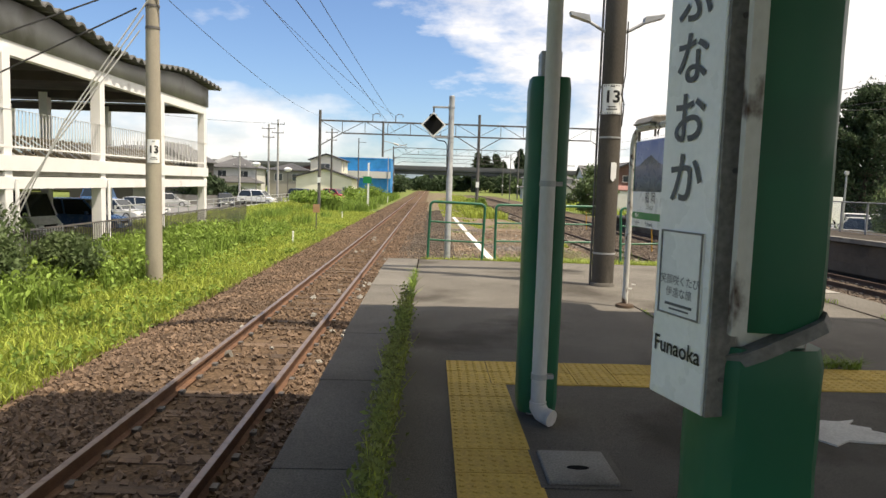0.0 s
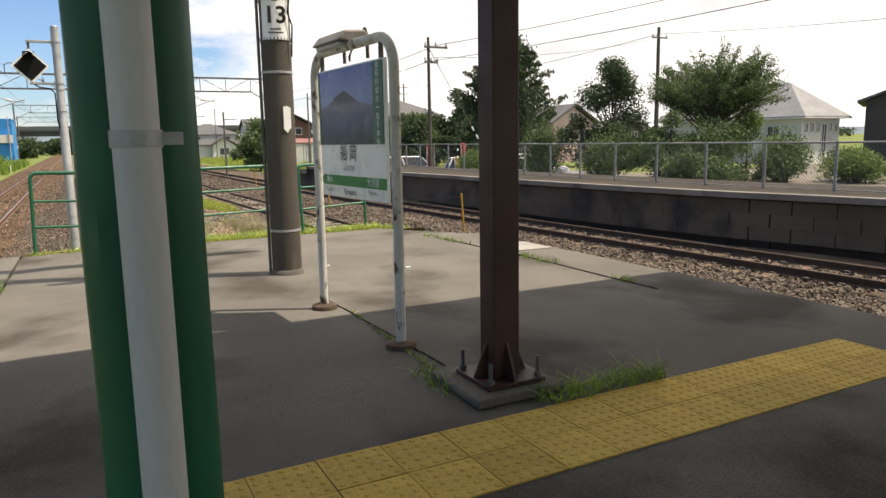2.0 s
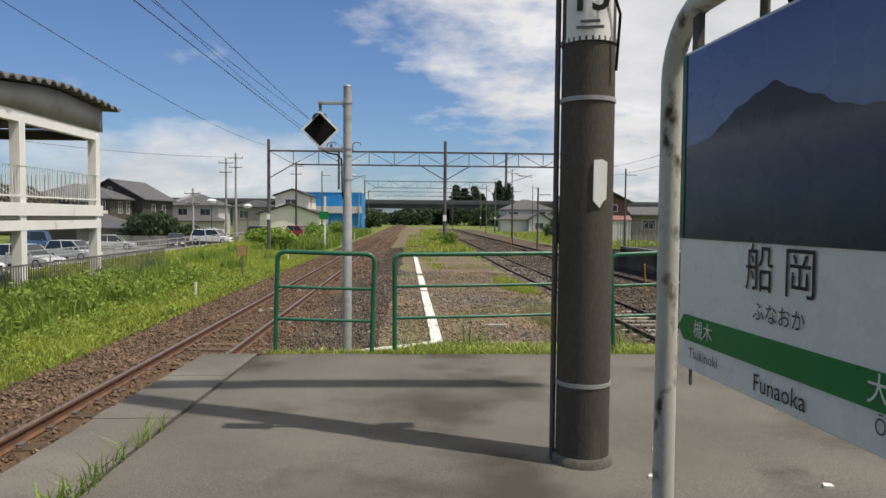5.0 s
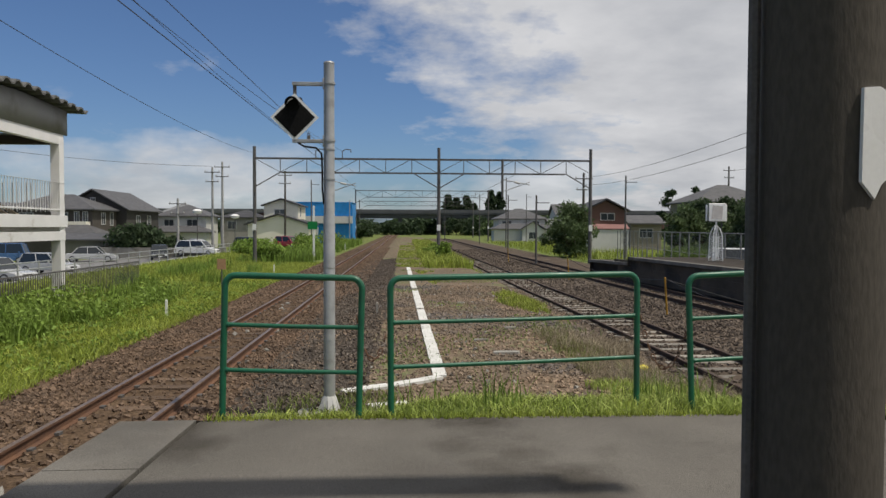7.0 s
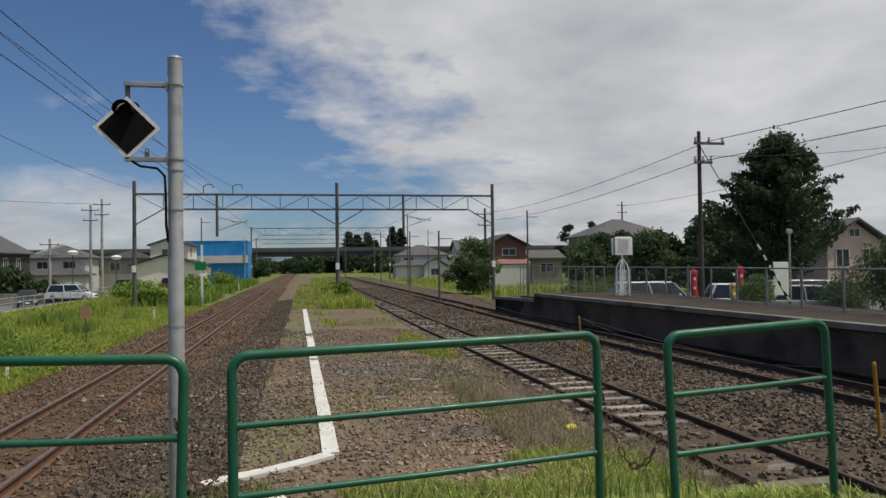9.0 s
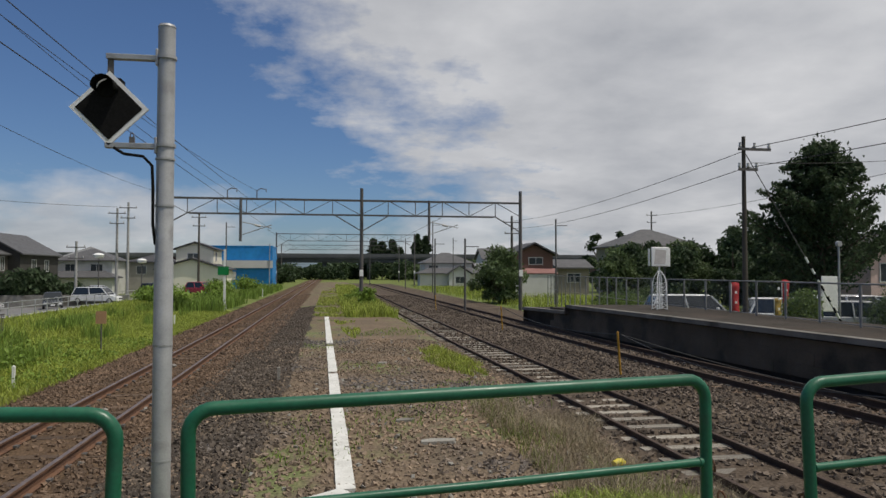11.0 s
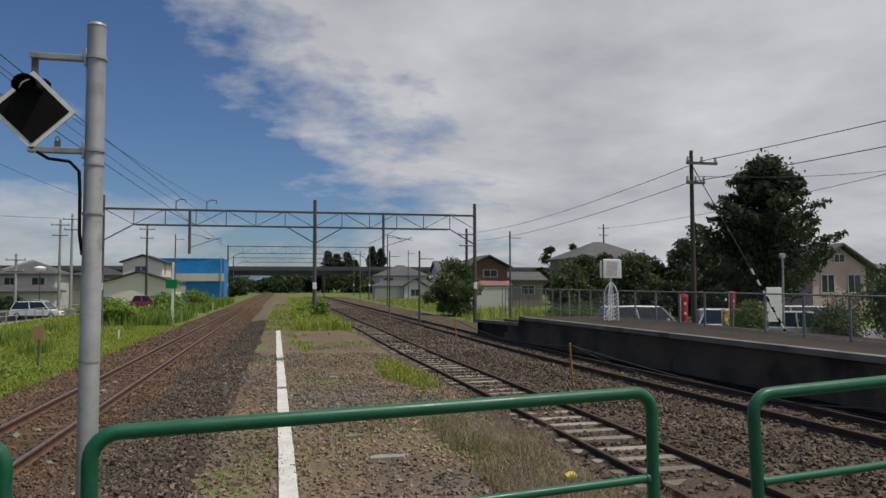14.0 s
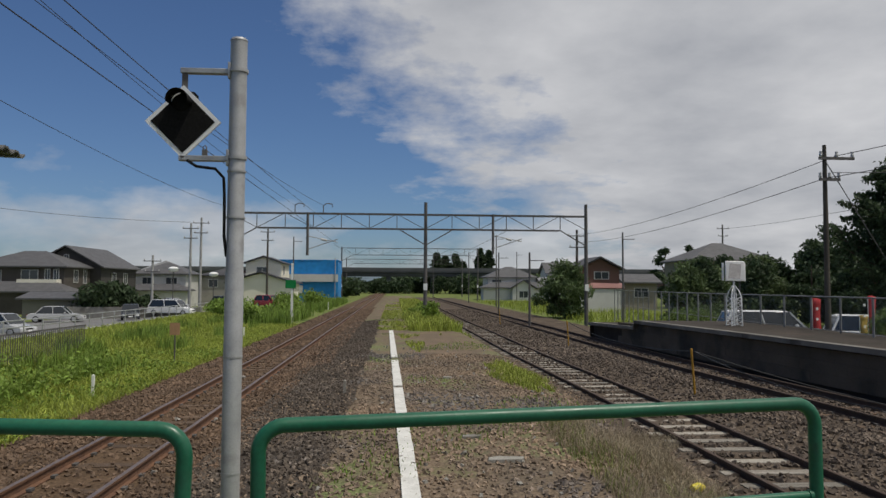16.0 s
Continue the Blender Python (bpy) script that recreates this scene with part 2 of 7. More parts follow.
BROWN_STEEL = material("brown_painted_steel", (0.055, 0.02, 0.016), (0.04, 0.016, 0.013), scale=3, rough=0.55, bump=0.08, grain=0.12, stain=(0.07, 0.04, 0.03), stain_scale=3, stain_at=0.62, spec=0.4)
TACTILE = material("yellow_tactile_tile", (0.6, 0.42, 0.09), (0.52, 0.35, 0.075), scale=5, rough=0.8, bump=0.15, grain=0.15, stain=(0.2, 0.14, 0.045), stain_scale=2.2, vary=0.14)
WHITE_BOARD = material("white_enamel_board", (0.86, 0.87, 0.86), (0.81, 0.82, 0.81), scale=3, rough=0.3, bump=0, grain=0.03, spec=0.5)
BOARD_GREY = material("grey_board_edge", (0.22, 0.21, 0.2), (0.17, 0.165, 0.16), scale=4, rough=0.6)
BLACK_INK = material("black_lettering", (0.02, 0.02, 0.022), (0.015, 0.015, 0.016), rough=0.5, bump=0, grain=0)
GREY_INK = material("grey_lettering", (0.10, 0.11, 0.12), (0.1, 0.1, 0.11), rough=0.5, bump=0, grain=0)
GREEN_BAND = material("green_sign_band", (0.01, 0.22, 0.06), (0.01, 0.2, 0.055), rough=0.35, bump=0, grain=0.03)
SIGNAL_BLACK = material("matt_black_disc", (0.012, 0.012, 0.012), (0.016, 0.016, 0.016), rough=0.95, bump=0.02, spec=0.05)
PHOTO_SKY = material("printed_photo_sky", (0.12, 0.17, 0.38), (0.17, 0.22, 0.42), scale=2.0, rough=0.3, bump=0, grain=0)
PHOTO_HILL = material("printed_photo_mountain", (0.035, 0.045, 0.075), (0.05, 0.055, 0.08), scale=4.0, rough=0.3, bump=0, grain=0.1)


def photo_print(m, z0, z1, stops):
    """A printed picture whose tones change up the plate."""
    nt = m.node_tree
    geo, sep, rng, ramp = (nt.nodes.new("ShaderNode" + n) for n in ("NewGeometry", "SeparateXYZ", "MapRange", "ValToRGB"))
    rng.inputs["From Min"].default_value, rng.inputs["From Max"].default_value = z0, z1
    e = ramp.color_ramp.elements
    while len(e) < len(stops):
        e.new(0.5)
    for k, (at, c) in enumerate(stops):
        e[k].position, e[k].color = at, c + (1,)
    nt.links.new(geo.outputs["Position"], sep.inputs[0])
    nt.links.new(sep.outputs["Z"], rng.inputs["Value"])
    nt.links.new(rng.outputs["Result"], ramp.inputs["Fac"])
    b = nt.nodes["Principled BSDF"]
    b.inputs["Roughness"].default_value, b.inputs["Specular IOR Level"].default_value = 0.5, 0.2
    nt.links.new(ramp.outputs["Color"], b.inputs["Base Color"])


photo_print(PHOTO_HILL, 2.31, 2.72, [(0.0, (0.03, 0.05, 0.06)), (0.3, (0.045, 0.085, 0.15)), (0.5, (0.09, 0.11, 0.18)), (0.66, (0.17, 0.17, 0.22)), (0.76, (0.07, 0.075, 0.1)), (1.0, (0.035, 0.04, 0.06))])
photo_print(PHOTO_SKY, 2.4, 2.86, [(0.0, (0.2, 0.22, 0.34)), (0.5, (0.24, 0.3, 0.52)), (1.0, (0.14, 0.19, 0.48))])
WEED = leaf_material("weed_green", (0.23, 0.33, 0.065), (0.15, 0.23, 0.045))
GRASS = leaf_material("long_grass", (0.34, 0.39, 0.075), (0.25, 0.31, 0.055))
LAWN = leaf_material("sunlit_fine_grass", (0.42, 0.48, 0.13), (0.31, 0.39, 0.095))
GRASS_DRY = leaf_material("dry_grass", (0.22, 0.24, 0.08), (0.15, 0.2, 0.05))
SHRUB = leaf_material("shrub_leaves", (0.12, 0.165, 0.068), (0.07, 0.105, 0.043))
TREE_DARK = leaf_material("dark_tree_leaves", (0.06, 0.092, 0.042), (0.038, 0.062, 0.03))
TREE_MID = leaf_material("tree_leaves", (0.13, 0.18, 0.075), (0.08, 0.12, 0.05))
TREE_LIGHT = leaf_material("light_tree_leaves", (0.17, 0.23, 0.07), (0.11, 0.17, 0.05))
BARK = material("bark", (0.11, 0.085, 0.065), (0.07, 0.055, 0.042), scale=6, rough=0.95, bump=0.8, fine=40, grain=0.3)
WIRE = material("dark_wire", (0.03, 0.03, 0.032), (0.03, 0.03, 0.03), rough=0.6, bump=0, grain=0)
YELLOW = material("yellow_post_paint", (0.42, 0.24, 0.025), (0.33, 0.18, 0.025), rough=0.6, stain=(0.05, 0.05, 0.05), stain_scale=8, stain_at=0.63)
WHITE_STEEL = material("white_steel_frame", (0.82, 0.82, 0.82), (0.76, 0.76, 0.76), scale=1.5, rough=0.55, bump=0.03, grain=0.05, stain=(0.45, 0.42, 0.37), stain_scale=1.4, stain_at=0.66)
ROOF_GREY = material("corrugated_roof", (0.15, 0.15, 0.145), (0.11, 0.11, 0.108), scale=1.2, rough=0.6, bump=0.05, grain=0.1)
# tone of the unseen roof sheet, kept pale to bounce light underneath
CANOPY_SHEET = material("pale_bounce_roof_sheet", (0.5, 0.5, 0.48), (0.44, 0.44, 0.42), scale=1, rough=0.6, grain=0.08, stain=(0.3, 0.25, 0.2), stain_scale=0.8)
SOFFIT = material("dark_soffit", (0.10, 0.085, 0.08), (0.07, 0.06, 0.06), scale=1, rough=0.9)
BLUE_SHEET = material("blue_tarpaulin", (0.02, 0.21, 0.55), (0.025, 0.26, 0.62), scale=0.35, rough=0.5, bump=0.4, fine=1.2, grain=0.12, stain=(0.015, 0.14, 0.4), stain_scale=0.3)
CREAM = material("cream_render", (0.8, 0.77, 0.66), (0.74, 0.71, 0.6), scale=0.6, rough=0.85, bump=0.1, grain=0.06)
PANE = glass_material("window_glass")
CAR_GLASS = glass_material("car_glass", (0.02, 0.025, 0.03), 0.05)
RUBBER = material("tyre_rubber", (0.02, 0.02, 0.02), rough=0.8, bump=0.1)
RED = material("red_banner_cloth", (0.42, 0.035, 0.04), (0.36, 0.03, 0.035), rough=0.8, bump=0.1, scale=2)
VIADUCT = material("viaduct_concrete", (0.115, 0.12, 0.125), (0.085, 0.09, 0.095), scale=0.2, rough=0.9, bump=0.1)
# the haze of distance is mixed into the hills' own colour
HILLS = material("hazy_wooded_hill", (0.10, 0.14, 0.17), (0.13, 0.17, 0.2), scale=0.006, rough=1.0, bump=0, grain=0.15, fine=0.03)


# ---- mesh helpers ----
class Geo:
    """Collects vertices and faces of one mesh."""

    def __init__(self):
        self.v, self.f = [], []

    def add(self, verts, faces):
        n = len(self.v)
        self.v.extend(tuple(p) for p in verts)
        self.f.extend(tuple(n + i for i in f) for f in faces)
        return self

    def box(self, x0, y0, z0, x1, y1, z1):
        return self.add([(x0, y0, z0), (x1, y0, z0), (x1, y1, z0), (x0, y1, z0), (x0, y0, z1), (x1, y0, z1), (x1, y1, z1), (x0, y1, z1)],
                        [(0, 3, 2, 1), (4, 5, 6, 7), (0, 1, 5, 4), (1, 2, 6, 5), (2, 3, 7, 6), (3, 0, 4, 7)])

    def ring(self, centre, axis, r, n):
        axis = Vector(axis).normalized()
        a = axis.orthogonal().normalized()
        b = axis.cross(a)
        return [Vector(centre) + (a * math.cos(2 * math.pi * i / n) + b * math.sin(2 * math.pi * i / n)) * r for i in range(n)]

    def tube(self, path, radii, n=10, caps=True):
        """A round tube along a path; radii: one, or one per point."""
        path = [Vector(p) for p in path]
        if isinstance(radii, (int, float)):
            radii = [radii] * len(path)
        start = len(self.v)
        t0 = (path[1] - path[0]).normalized()
        a = t0.orthogonal().normalized()
        for i, p in enumerate(path):
            t = (path[min(i + 1, len(path) - 1)] - path[max(i - 1, 0)]).normalized()
            a = (a - t * a.dot(t)).normalized()
            b = t.cross(a)
            for k in range(n):
                w = 2 * math.pi * k / n
                self.v.append(tuple(p + (a * math.cos(w) + b * math.sin(w)) * radii[i]))
        for i in range(len(path) - 1):
            for k in range(n):
                q = start + i * n
                self.f.append((q + k, q + (k + 1) % n, q + n + (k + 1) % n, q + n + k))
        if caps:
            self.f.append(tuple(start + k for k in reversed(range(n))))
            self.f.append(tuple(start + (len(path) - 1) * n + k for k in range(n)))
        return self

    def beam(self, p, q, w, h=None):
        """A square bar from p to q."""
        p, q, h = Vector(p), Vector(q), h or w
        t = (q - p).normalized()
        s = t.cross(Vector((0, 0, 1)))
        s = s.normalized() if s.length > 1e-4 else Vector((1, 0, 0))
        u = s.cross(t)
        vs = [c + s * (w / 2 * a) + u * (h / 2 * b) for c in (p, q) for a, b in ((-1, -1), (1, -1), (1, 1), (-1, 1))]
        return self.add(vs, [(3, 2, 1, 0), (4, 5, 6, 7), (0, 1, 5, 4), (1, 2, 6, 5), (2, 3, 7, 6), (3, 0, 4, 7)])

    def prism(self, outline, axis, lo, hi):
        """An outline in the two axes other than axis, pulled from lo to hi."""
        n = len(outline)

        def at(p, d):
            return {"x": (d, p[0], p[1]), "y": (p[0], d, p[1]), "z": (p[0], p[1], d)}[axis]
        self.add([at(p, lo) for p in outline] + [at(p, hi) for p in outline],
                 [tuple(range(n)), tuple(n + i for i in reversed(range(n)))] + [(i, n + i, n + (i + 1) % n, (i + 1) % n) for i in range(n)])
        return self

    def mesh(self, name, mat, smooth=False):
        me = bpy.data.meshes.new(name)
        me.from_pydata(self.v, [], self.f)
        bm = bmesh.new()
        bm.from_mesh(me)
        bmesh.ops.recalc_face_normals(bm, faces=bm.faces)
        bm.to_mesh(me)
        bm.free()
        me.materials.append(mat)
        if smooth:
            me.shade_smooth()
            me.set_sharp_from_angle(angle=radians(40))
        return me


def thing(name, at=(0, 0, 0), turn=0, label="", category="", group="", kind=""):
    ob = new(name)
    ob.empty_display_size = 0.1
    ob.matrix_basis = pose(*at, 0, 0, turn)
    return tagged(ob, label, category, group, kind)


def part(name, geo, mat, parent, label="", bevel=0.0, smooth=True):
    ob = new(name, geo if isinstance(geo, bpy.types.Mesh) else geo.mesh(name, mat, smooth))
    ob.parent = parent
    if bevel:
        b = ob.modifiers.new("bevel", "BEVEL")
        b.width, b.segments, b.limit_method = bevel, 2, "ANGLE"
    return tagged(ob, label)


def solo(name, geo, mat, label="", category="", group="", kind="", smooth=True, bevel=0.0):
    ob = part(name, geo, mat, None, label, bevel, smooth)
    return tagged(ob, label, category, group, kind)


def raw_mesh(name, verts, faces, mat):
    """A mesh from arrays, all faces with the same number of corners."""
    verts, faces = np.asarray(verts, np.float32), np.asarray(faces, np.int32)
    me = bpy.data.meshes.new(name)
    me.vertices.add(len(verts))
    me.vertices.foreach_set("co", verts.ravel())
    n = faces.shape[1]
    me.loops.add(faces.size)
    me.loops.foreach_set("vertex_index", faces.ravel())
    me.polygons.add(len(faces))
    me.polygons.foreach_set("loop_start", np.arange(0, faces.size, n, dtype=np.int32))
    me.update(calc_edges=True)
    me.shade_flat()
    me.materials.append(mat)
    return me


RNG = np.random.default_rng(7)


def stones(name, count, place, size, mat):
    """Angular stones: squashed, twisted boxes. place(n) gives their centres."""
    c = place(count)
    n = len(c)
    unit = np.array([(-1, -1, -1), (1, -1, -1), (1, 1, -1), (-1, 1, -1), (-1, -1, 1), (1, -1, 1), (1, 1, 1), (-1, 1, 1)], float) * 0.5
    v = unit[None] * (1 + RNG.uniform(-0.45, 0.35, (n, 8, 3)))
    v = v * (RNG.uniform(size[0], size[1], (n, 1, 1)) * RNG.uniform((0.7, 0.7, 0.5), (1.3, 1.3, 0.95), (n, 3))[:, None, :])
    q = RNG.normal(size=(n, 4)) * np.array([1.2, 0.5, 0.5, 1.0])
    q /= np.linalg.norm(q, axis=1)[:, None]
    w, x, y, z = q.T
    R = np.stack([1 - 2 * (y * y + z * z), 2 * (x * y - z * w), 2 * (x * z + y * w), 2 * (x * y + z * w), 1 - 2 * (x * x + z * z), 2 * (y * z - x * w),
                  2 * (x * z - y * w), 2 * (y * z + x * w), 1 - 2 * (x * x + y * y)], 1).reshape(n, 3, 3)
    v = np.einsum("nij,nkj->nki", R, v) + c[:, None, :]
    f = np.array([(0, 3, 2, 1), (4, 5, 6, 7), (0, 1, 5, 4), (1, 2, 6, 5), (2, 3, 7, 6), (3, 0, 4, 7)])
    f = (f[None] + 8 * np.arange(n)[:, None, None]).reshape(-1, 4)
    return new(name, raw_mesh(name, v.reshape(-1, 3), f, mat))


def blades(name, bases, height, width, lean, mat, bend=0.5):
    """Blades of grass or leaves of a weed: two bent quads each."""
    n = len(bases)
    h = RNG.uniform(0.55, 1.0, n) * height
    a = RNG.uniform(0, 2 * np.pi, n)
    side = np.stack([np.cos(a), np.sin(a), np.zeros(n)], 1)
    b = RNG.uniform(0, 2 * np.pi, n)
    out = np.stack([np.cos(b), np.sin(b), np.zeros(n)], 1) * (RNG.uniform(0.1, 1.0, n) * lean * h)[:, None]
    up = np.array([0, 0, 1.0])
    w = (RNG.uniform(0.6, 1.2, n) * width)[:, None] * side
    p0, p1 = bases, bases + out * bend * 0.5 + up * (h * 0.55)[:, None]
    p2 = bases + out + up * (h * 0.95)[:, None]
    v = np.stack([p0 - w, p0 + w, p1 + w * 0.8, p1 - w * 0.8, p2 + w * 0.15, p2 - w * 0.15], 1)
    f = (np.array([(0, 1, 2, 3), (3, 2, 4, 5)])[None] + 6 * np.arange(n)[:, None, None]).reshape(-1, 4)
    return raw_mesh(name, v.reshape(-1, 3), f, mat)


def leaves(name, centres, size, mat, droop=0.3):
    """Many small leaf sprays, each a bent quad turned its own way."""
    n = len(centres)
    d = RNG.normal(size=(n, 3))
    d /= np.linalg.norm(d, axis=1)[:, None]
    e = np.cross(d, RNG.normal(size=(n, 3)))
    e /= np.linalg.norm(e, axis=1)[:, None]
    s = RNG.uniform(0.6, 1.3, (n, 1)) * size
    v = np.stack([centres - d * s, centres + e * s * 0.45, centres + d * s - np.array([0, 0, droop]) * s, centres - e * s * 0.45], 1)
    f = (np.array([(0, 1, 2, 3)])[None] + 4 * np.arange(n)[:, None, None]).reshape(-1, 4)
    return raw_mesh(name, v.reshape(-1, 3), f, mat)


def text_mesh(body, size, mat, name="lettering", bold=0.0):
    """Flat lettering in the xy plane, centred, from the built-in font."""
    cu = bpy.data.curves.new(name, "FONT")
    cu.body, cu.size, cu.align_x, cu.align_y, cu.resolution_u, cu.fill_mode = body, size, "CENTER", "CENTER", 3, "FRONT"
    cu.offset = bold
    ob = bpy.data.objects.new(name, cu)
    scene.collection.objects.link(ob)
    me = bpy.data.meshes.new_from_object(ob.evaluated_get(bpy.context.evaluated_depsgraph_get()))
    bpy.data.objects.remove(ob)
    bpy.data.curves.remove(cu)
    me.materials.clear()
    me.materials.append(mat)
    return me


def lettering(body, size, mat, parent, m, name="lettering", bold=0.0):
    ob = new(name, text_mesh(body, size, mat, name, bold))
    ob.parent = parent
    ob.matrix_basis = m
    return ob


def catmull(points, step=1.0):
    """A smooth line through points (x, y), as many (x, y)."""
    pts = [np.array(p, float) for p in points]
    pts = [2 * pts[0] - pts[1]] + pts + [2 * pts[-1] - pts[-2]]
    out = []
    for i in range(1, len(pts) - 2):
        n = max(2, int(np.linalg.norm(pts[i + 1] - pts[i]) / step))
        for k in range(n):
            t = k / n
            a, b, c, d = pts[i - 1:i + 3]
            out.append(0.5 * (2 * b + (c - a) * t + (2 * a - 5 * b + 4 * c - d) * t * t + (3 * b - a - 3 * c + d) * t ** 3))
    out.append(pts[-2])
    return np.array(out)


# ---- the large structure ----
def ground_z(x, y):
    left = max(0.0, min(1.0, (-16 - x) / 8.0))
    right = max(0.0, min(1.0, (x - 15.2) / 2.0)) * float(np.interp(y, [31, 34.5, 36.4, 60], [0.78, 0.36, 0.04, 0.0]))
    return -0.34 - 0.75 * left + right


def make_ground():
    xs = [-4000, -1500, -600, -250, -120, -70, -45, -34, -28, -24, -20, -16, -12, -8, -4.75, 0, 6, 14, 15.2, 17.2, 22, 40, 70, 120, 300, 900, 2000, 4000]
    ys = [-600, -200, -60, -20, 0, 10, 20, 31, 34.5, 36.4, 45, 60, 90, 130, 200, 400, 1000, 2500, 5000]
    v = [(x, y, ground_z(x, y)) for y in ys for x in xs]
    n = len(xs)
    f = [(j * n + i, j * n + i + 1, (j + 1) * n + i + 1, (j + 1) * n + i) for j in range(len(ys) - 1) for i in range(n - 1)]
    solo("ground", Geo().add(v, f), EARTH, "green grassy ground reaching out to the horizon", "ground", kind="structure")


make_ground()

NEAR_RAIL = catmull([(12.9, -14), (12.4, 2), (11.8, 10), (11.45, 15), (11.05, 22), (10.72, 28), (10.38, 36), (10.1, 50), (9.75, 72), (9.3, 110), (8.9, 160)], 2.0)
SIDING = catmull([(6.52, 14.3), (6.42, 24), (6.24, 31), (6.06, 37), (5.92, 50), (5.72, 62), (5.6, 90)], 2.0)
EDGE_TWO = catmull([(16.2, -14), (15.45, 2), (14.6, 10.7), (13.85, 14), (13.3, 18), (12.87, 23), (12.5, 28), (12.15, 33), (11.7, 38.5), (11.6, 39.38), (11.59, 39.42), (11.48, 41.5), (11.3, 45)], 1.5)


def line_x(line, y):
    return float(np.interp(y, line[:, 1], line[:, 0]))


def bed_z(x, y):
    """Height of the track beds and the gravel yard between them."""
    pts = [(-4.8, -0.33), (-4.1, -0.22), (-3.5, -0.165), (-0.9, -0.165), (0.6, 0.02), (2.2, 0.05), (5.0, 0.03), (5.8, -0.1), (8.0, -0.1), (9.3, -0.05), (10.2, -0.17), (14.5, -0.2)]
    return float(np.interp(x, [p[0] for p in pts], [p[1] for p in pts])) + 0.02 * noise.noise((x * 0.9, y * 0.7, 0))


def bed(name, x0, x1, y0, y1, mat, label, nx=14):
    ys = np.concatenate([np.linspace(y0, min(y1, 60), 60), np.linspace(62, y1, 14)]) if y1 > 61 else np.linspace(y0, y1, 40)
    v, f = [], []
    for y in ys:
        for i in range(nx + 1):
            x = x0 + (x1 - x0) * i / nx
            v.append((x, y, bed_z(x, y)))
    n = nx + 1
    for j in range(len(ys) - 1):
        for i in range(nx):
            f.append((j * n + i, j * n + i + 1, (j + 1) * n + i + 1, (j + 1) * n + i))
    return solo(name, Geo().add(v, f), mat, label, "ground", kind="structure")


bed("track_bed_main", -4.8, -0.5, -20, 230, BALLAST_BED, "rusty brown ballast bed under the main track")
bed("gravel_yard", -0.5, 5.7, 13.0, 170, YARD, "brown gravel yard with patches of grass and moss")
def dark_strip():
    g = Geo()
    ys = np.linspace(14.1, 58, 90)
    for y in ys:
        a, b = -0.95 + 0.25 * noise.noise((y * 0.6, 1, 0)), 0.75 + 0.5 * noise.noise((y * 0.35, 2, 0)) + (0.25 if y > 24 else 0)
        for x in np.linspace(a, b, 8):
            g.v.append((x, y, bed_z(x, y) + 0.012))
    for j in range(len(ys) - 1):
        for i in range(7):
            g.f.append((8 * j + i, 8 * j + i + 1, 8 * j + i + 9, 8 * j + i + 8))
    solo("dark_ballast_strip", g, BALLAST_DARK, "strip of dark grey ballast beside the main track", "ground", kind="structure")


dark_strip()
def bank_z(x, y):
    """The grassy bank that falls from the platform end to the yard."""
    top = float(np.interp(y, [13.6, 14.15, 14.9, 15.8, 16.7], [0.86, 0.84, 0.6, 0.22, 0.0]))
    side = min(1.0, max(0.0, (x + 0.25) / 1.9), max(0.0, (5.9 - x) / 0.7))
    side = 1.0 - (1.0 - side) * min(1.0, max(0.0, (y - 13.7) / 0.7))
    return max(bed_z(x, y) + 0.012, top * side + 0.02 * noise.noise((x * 1.3, y * 1.3, 7)))


def make_bank():
    g = Geo()
    xs, ys = np.linspace(-0.4, 5.95, 30), np.linspace(13.662, 17.2, 26)
    for y in ys:
        for x in xs:
            g.v.append((x, y, bank_z(x, y)))
    k = len(xs)
    for j in range(len(ys) - 1):
        for i in range(k - 1):
            g.f.append((j * k + i, j * k + i + 1, (j + 1) * k + i + 1, (j + 1) * k + i))
    solo("grassy_bank", g, EARTH, "low grassy bank falling from the platform end to the yard", "ground", kind="structure")


make_bank()
bed("track_bed_side", 5.7, 14.6, -20, 160, BALLAST_GREY, "grey-brown ballast bed under the side tracks")

RAIL_PROFILE = [(-0.063, -0.153), (0.063, -0.153), (0.063, -0.14), (0.012, -0.125), (0.009, -0.045), (0.032, -0.034), (0.032, -0.006), (-0.032, -0.006), (-0.032, -0.034), (-0.009, -0.045), (-0.012, -0.125), (-0.063, -0.14)]
HEAD_PROFILE = [(-0.032, -0.006), (0.032, -0.006), (0.029, 0.0), (-0.029, 0.0)]


def swept(line, profile, shift):
    g = Geo()
    n, m = len(profile), len(line)
    for i, (x, y) in enumerate(line):
        t = line[min(i + 1, m - 1)] - line[max(i - 1, 0)]
        t = t / np.linalg.norm(t)
        for px, pz in profile:
            g.v.append((x + t[1] * (px + shift), y - t[0] * (px + shift), pz))
    for i in range(m - 1):
        for k in range(n):
            g.f.append((i * n + k, i * n + (k + 1) % n, (i + 1) * n + (k + 1) % n, (i + 1) * n + k))
    g.f.append(tuple(range(n)))
    g.f.append(tuple((m - 1) * n + k for k in range(n)))
    return g


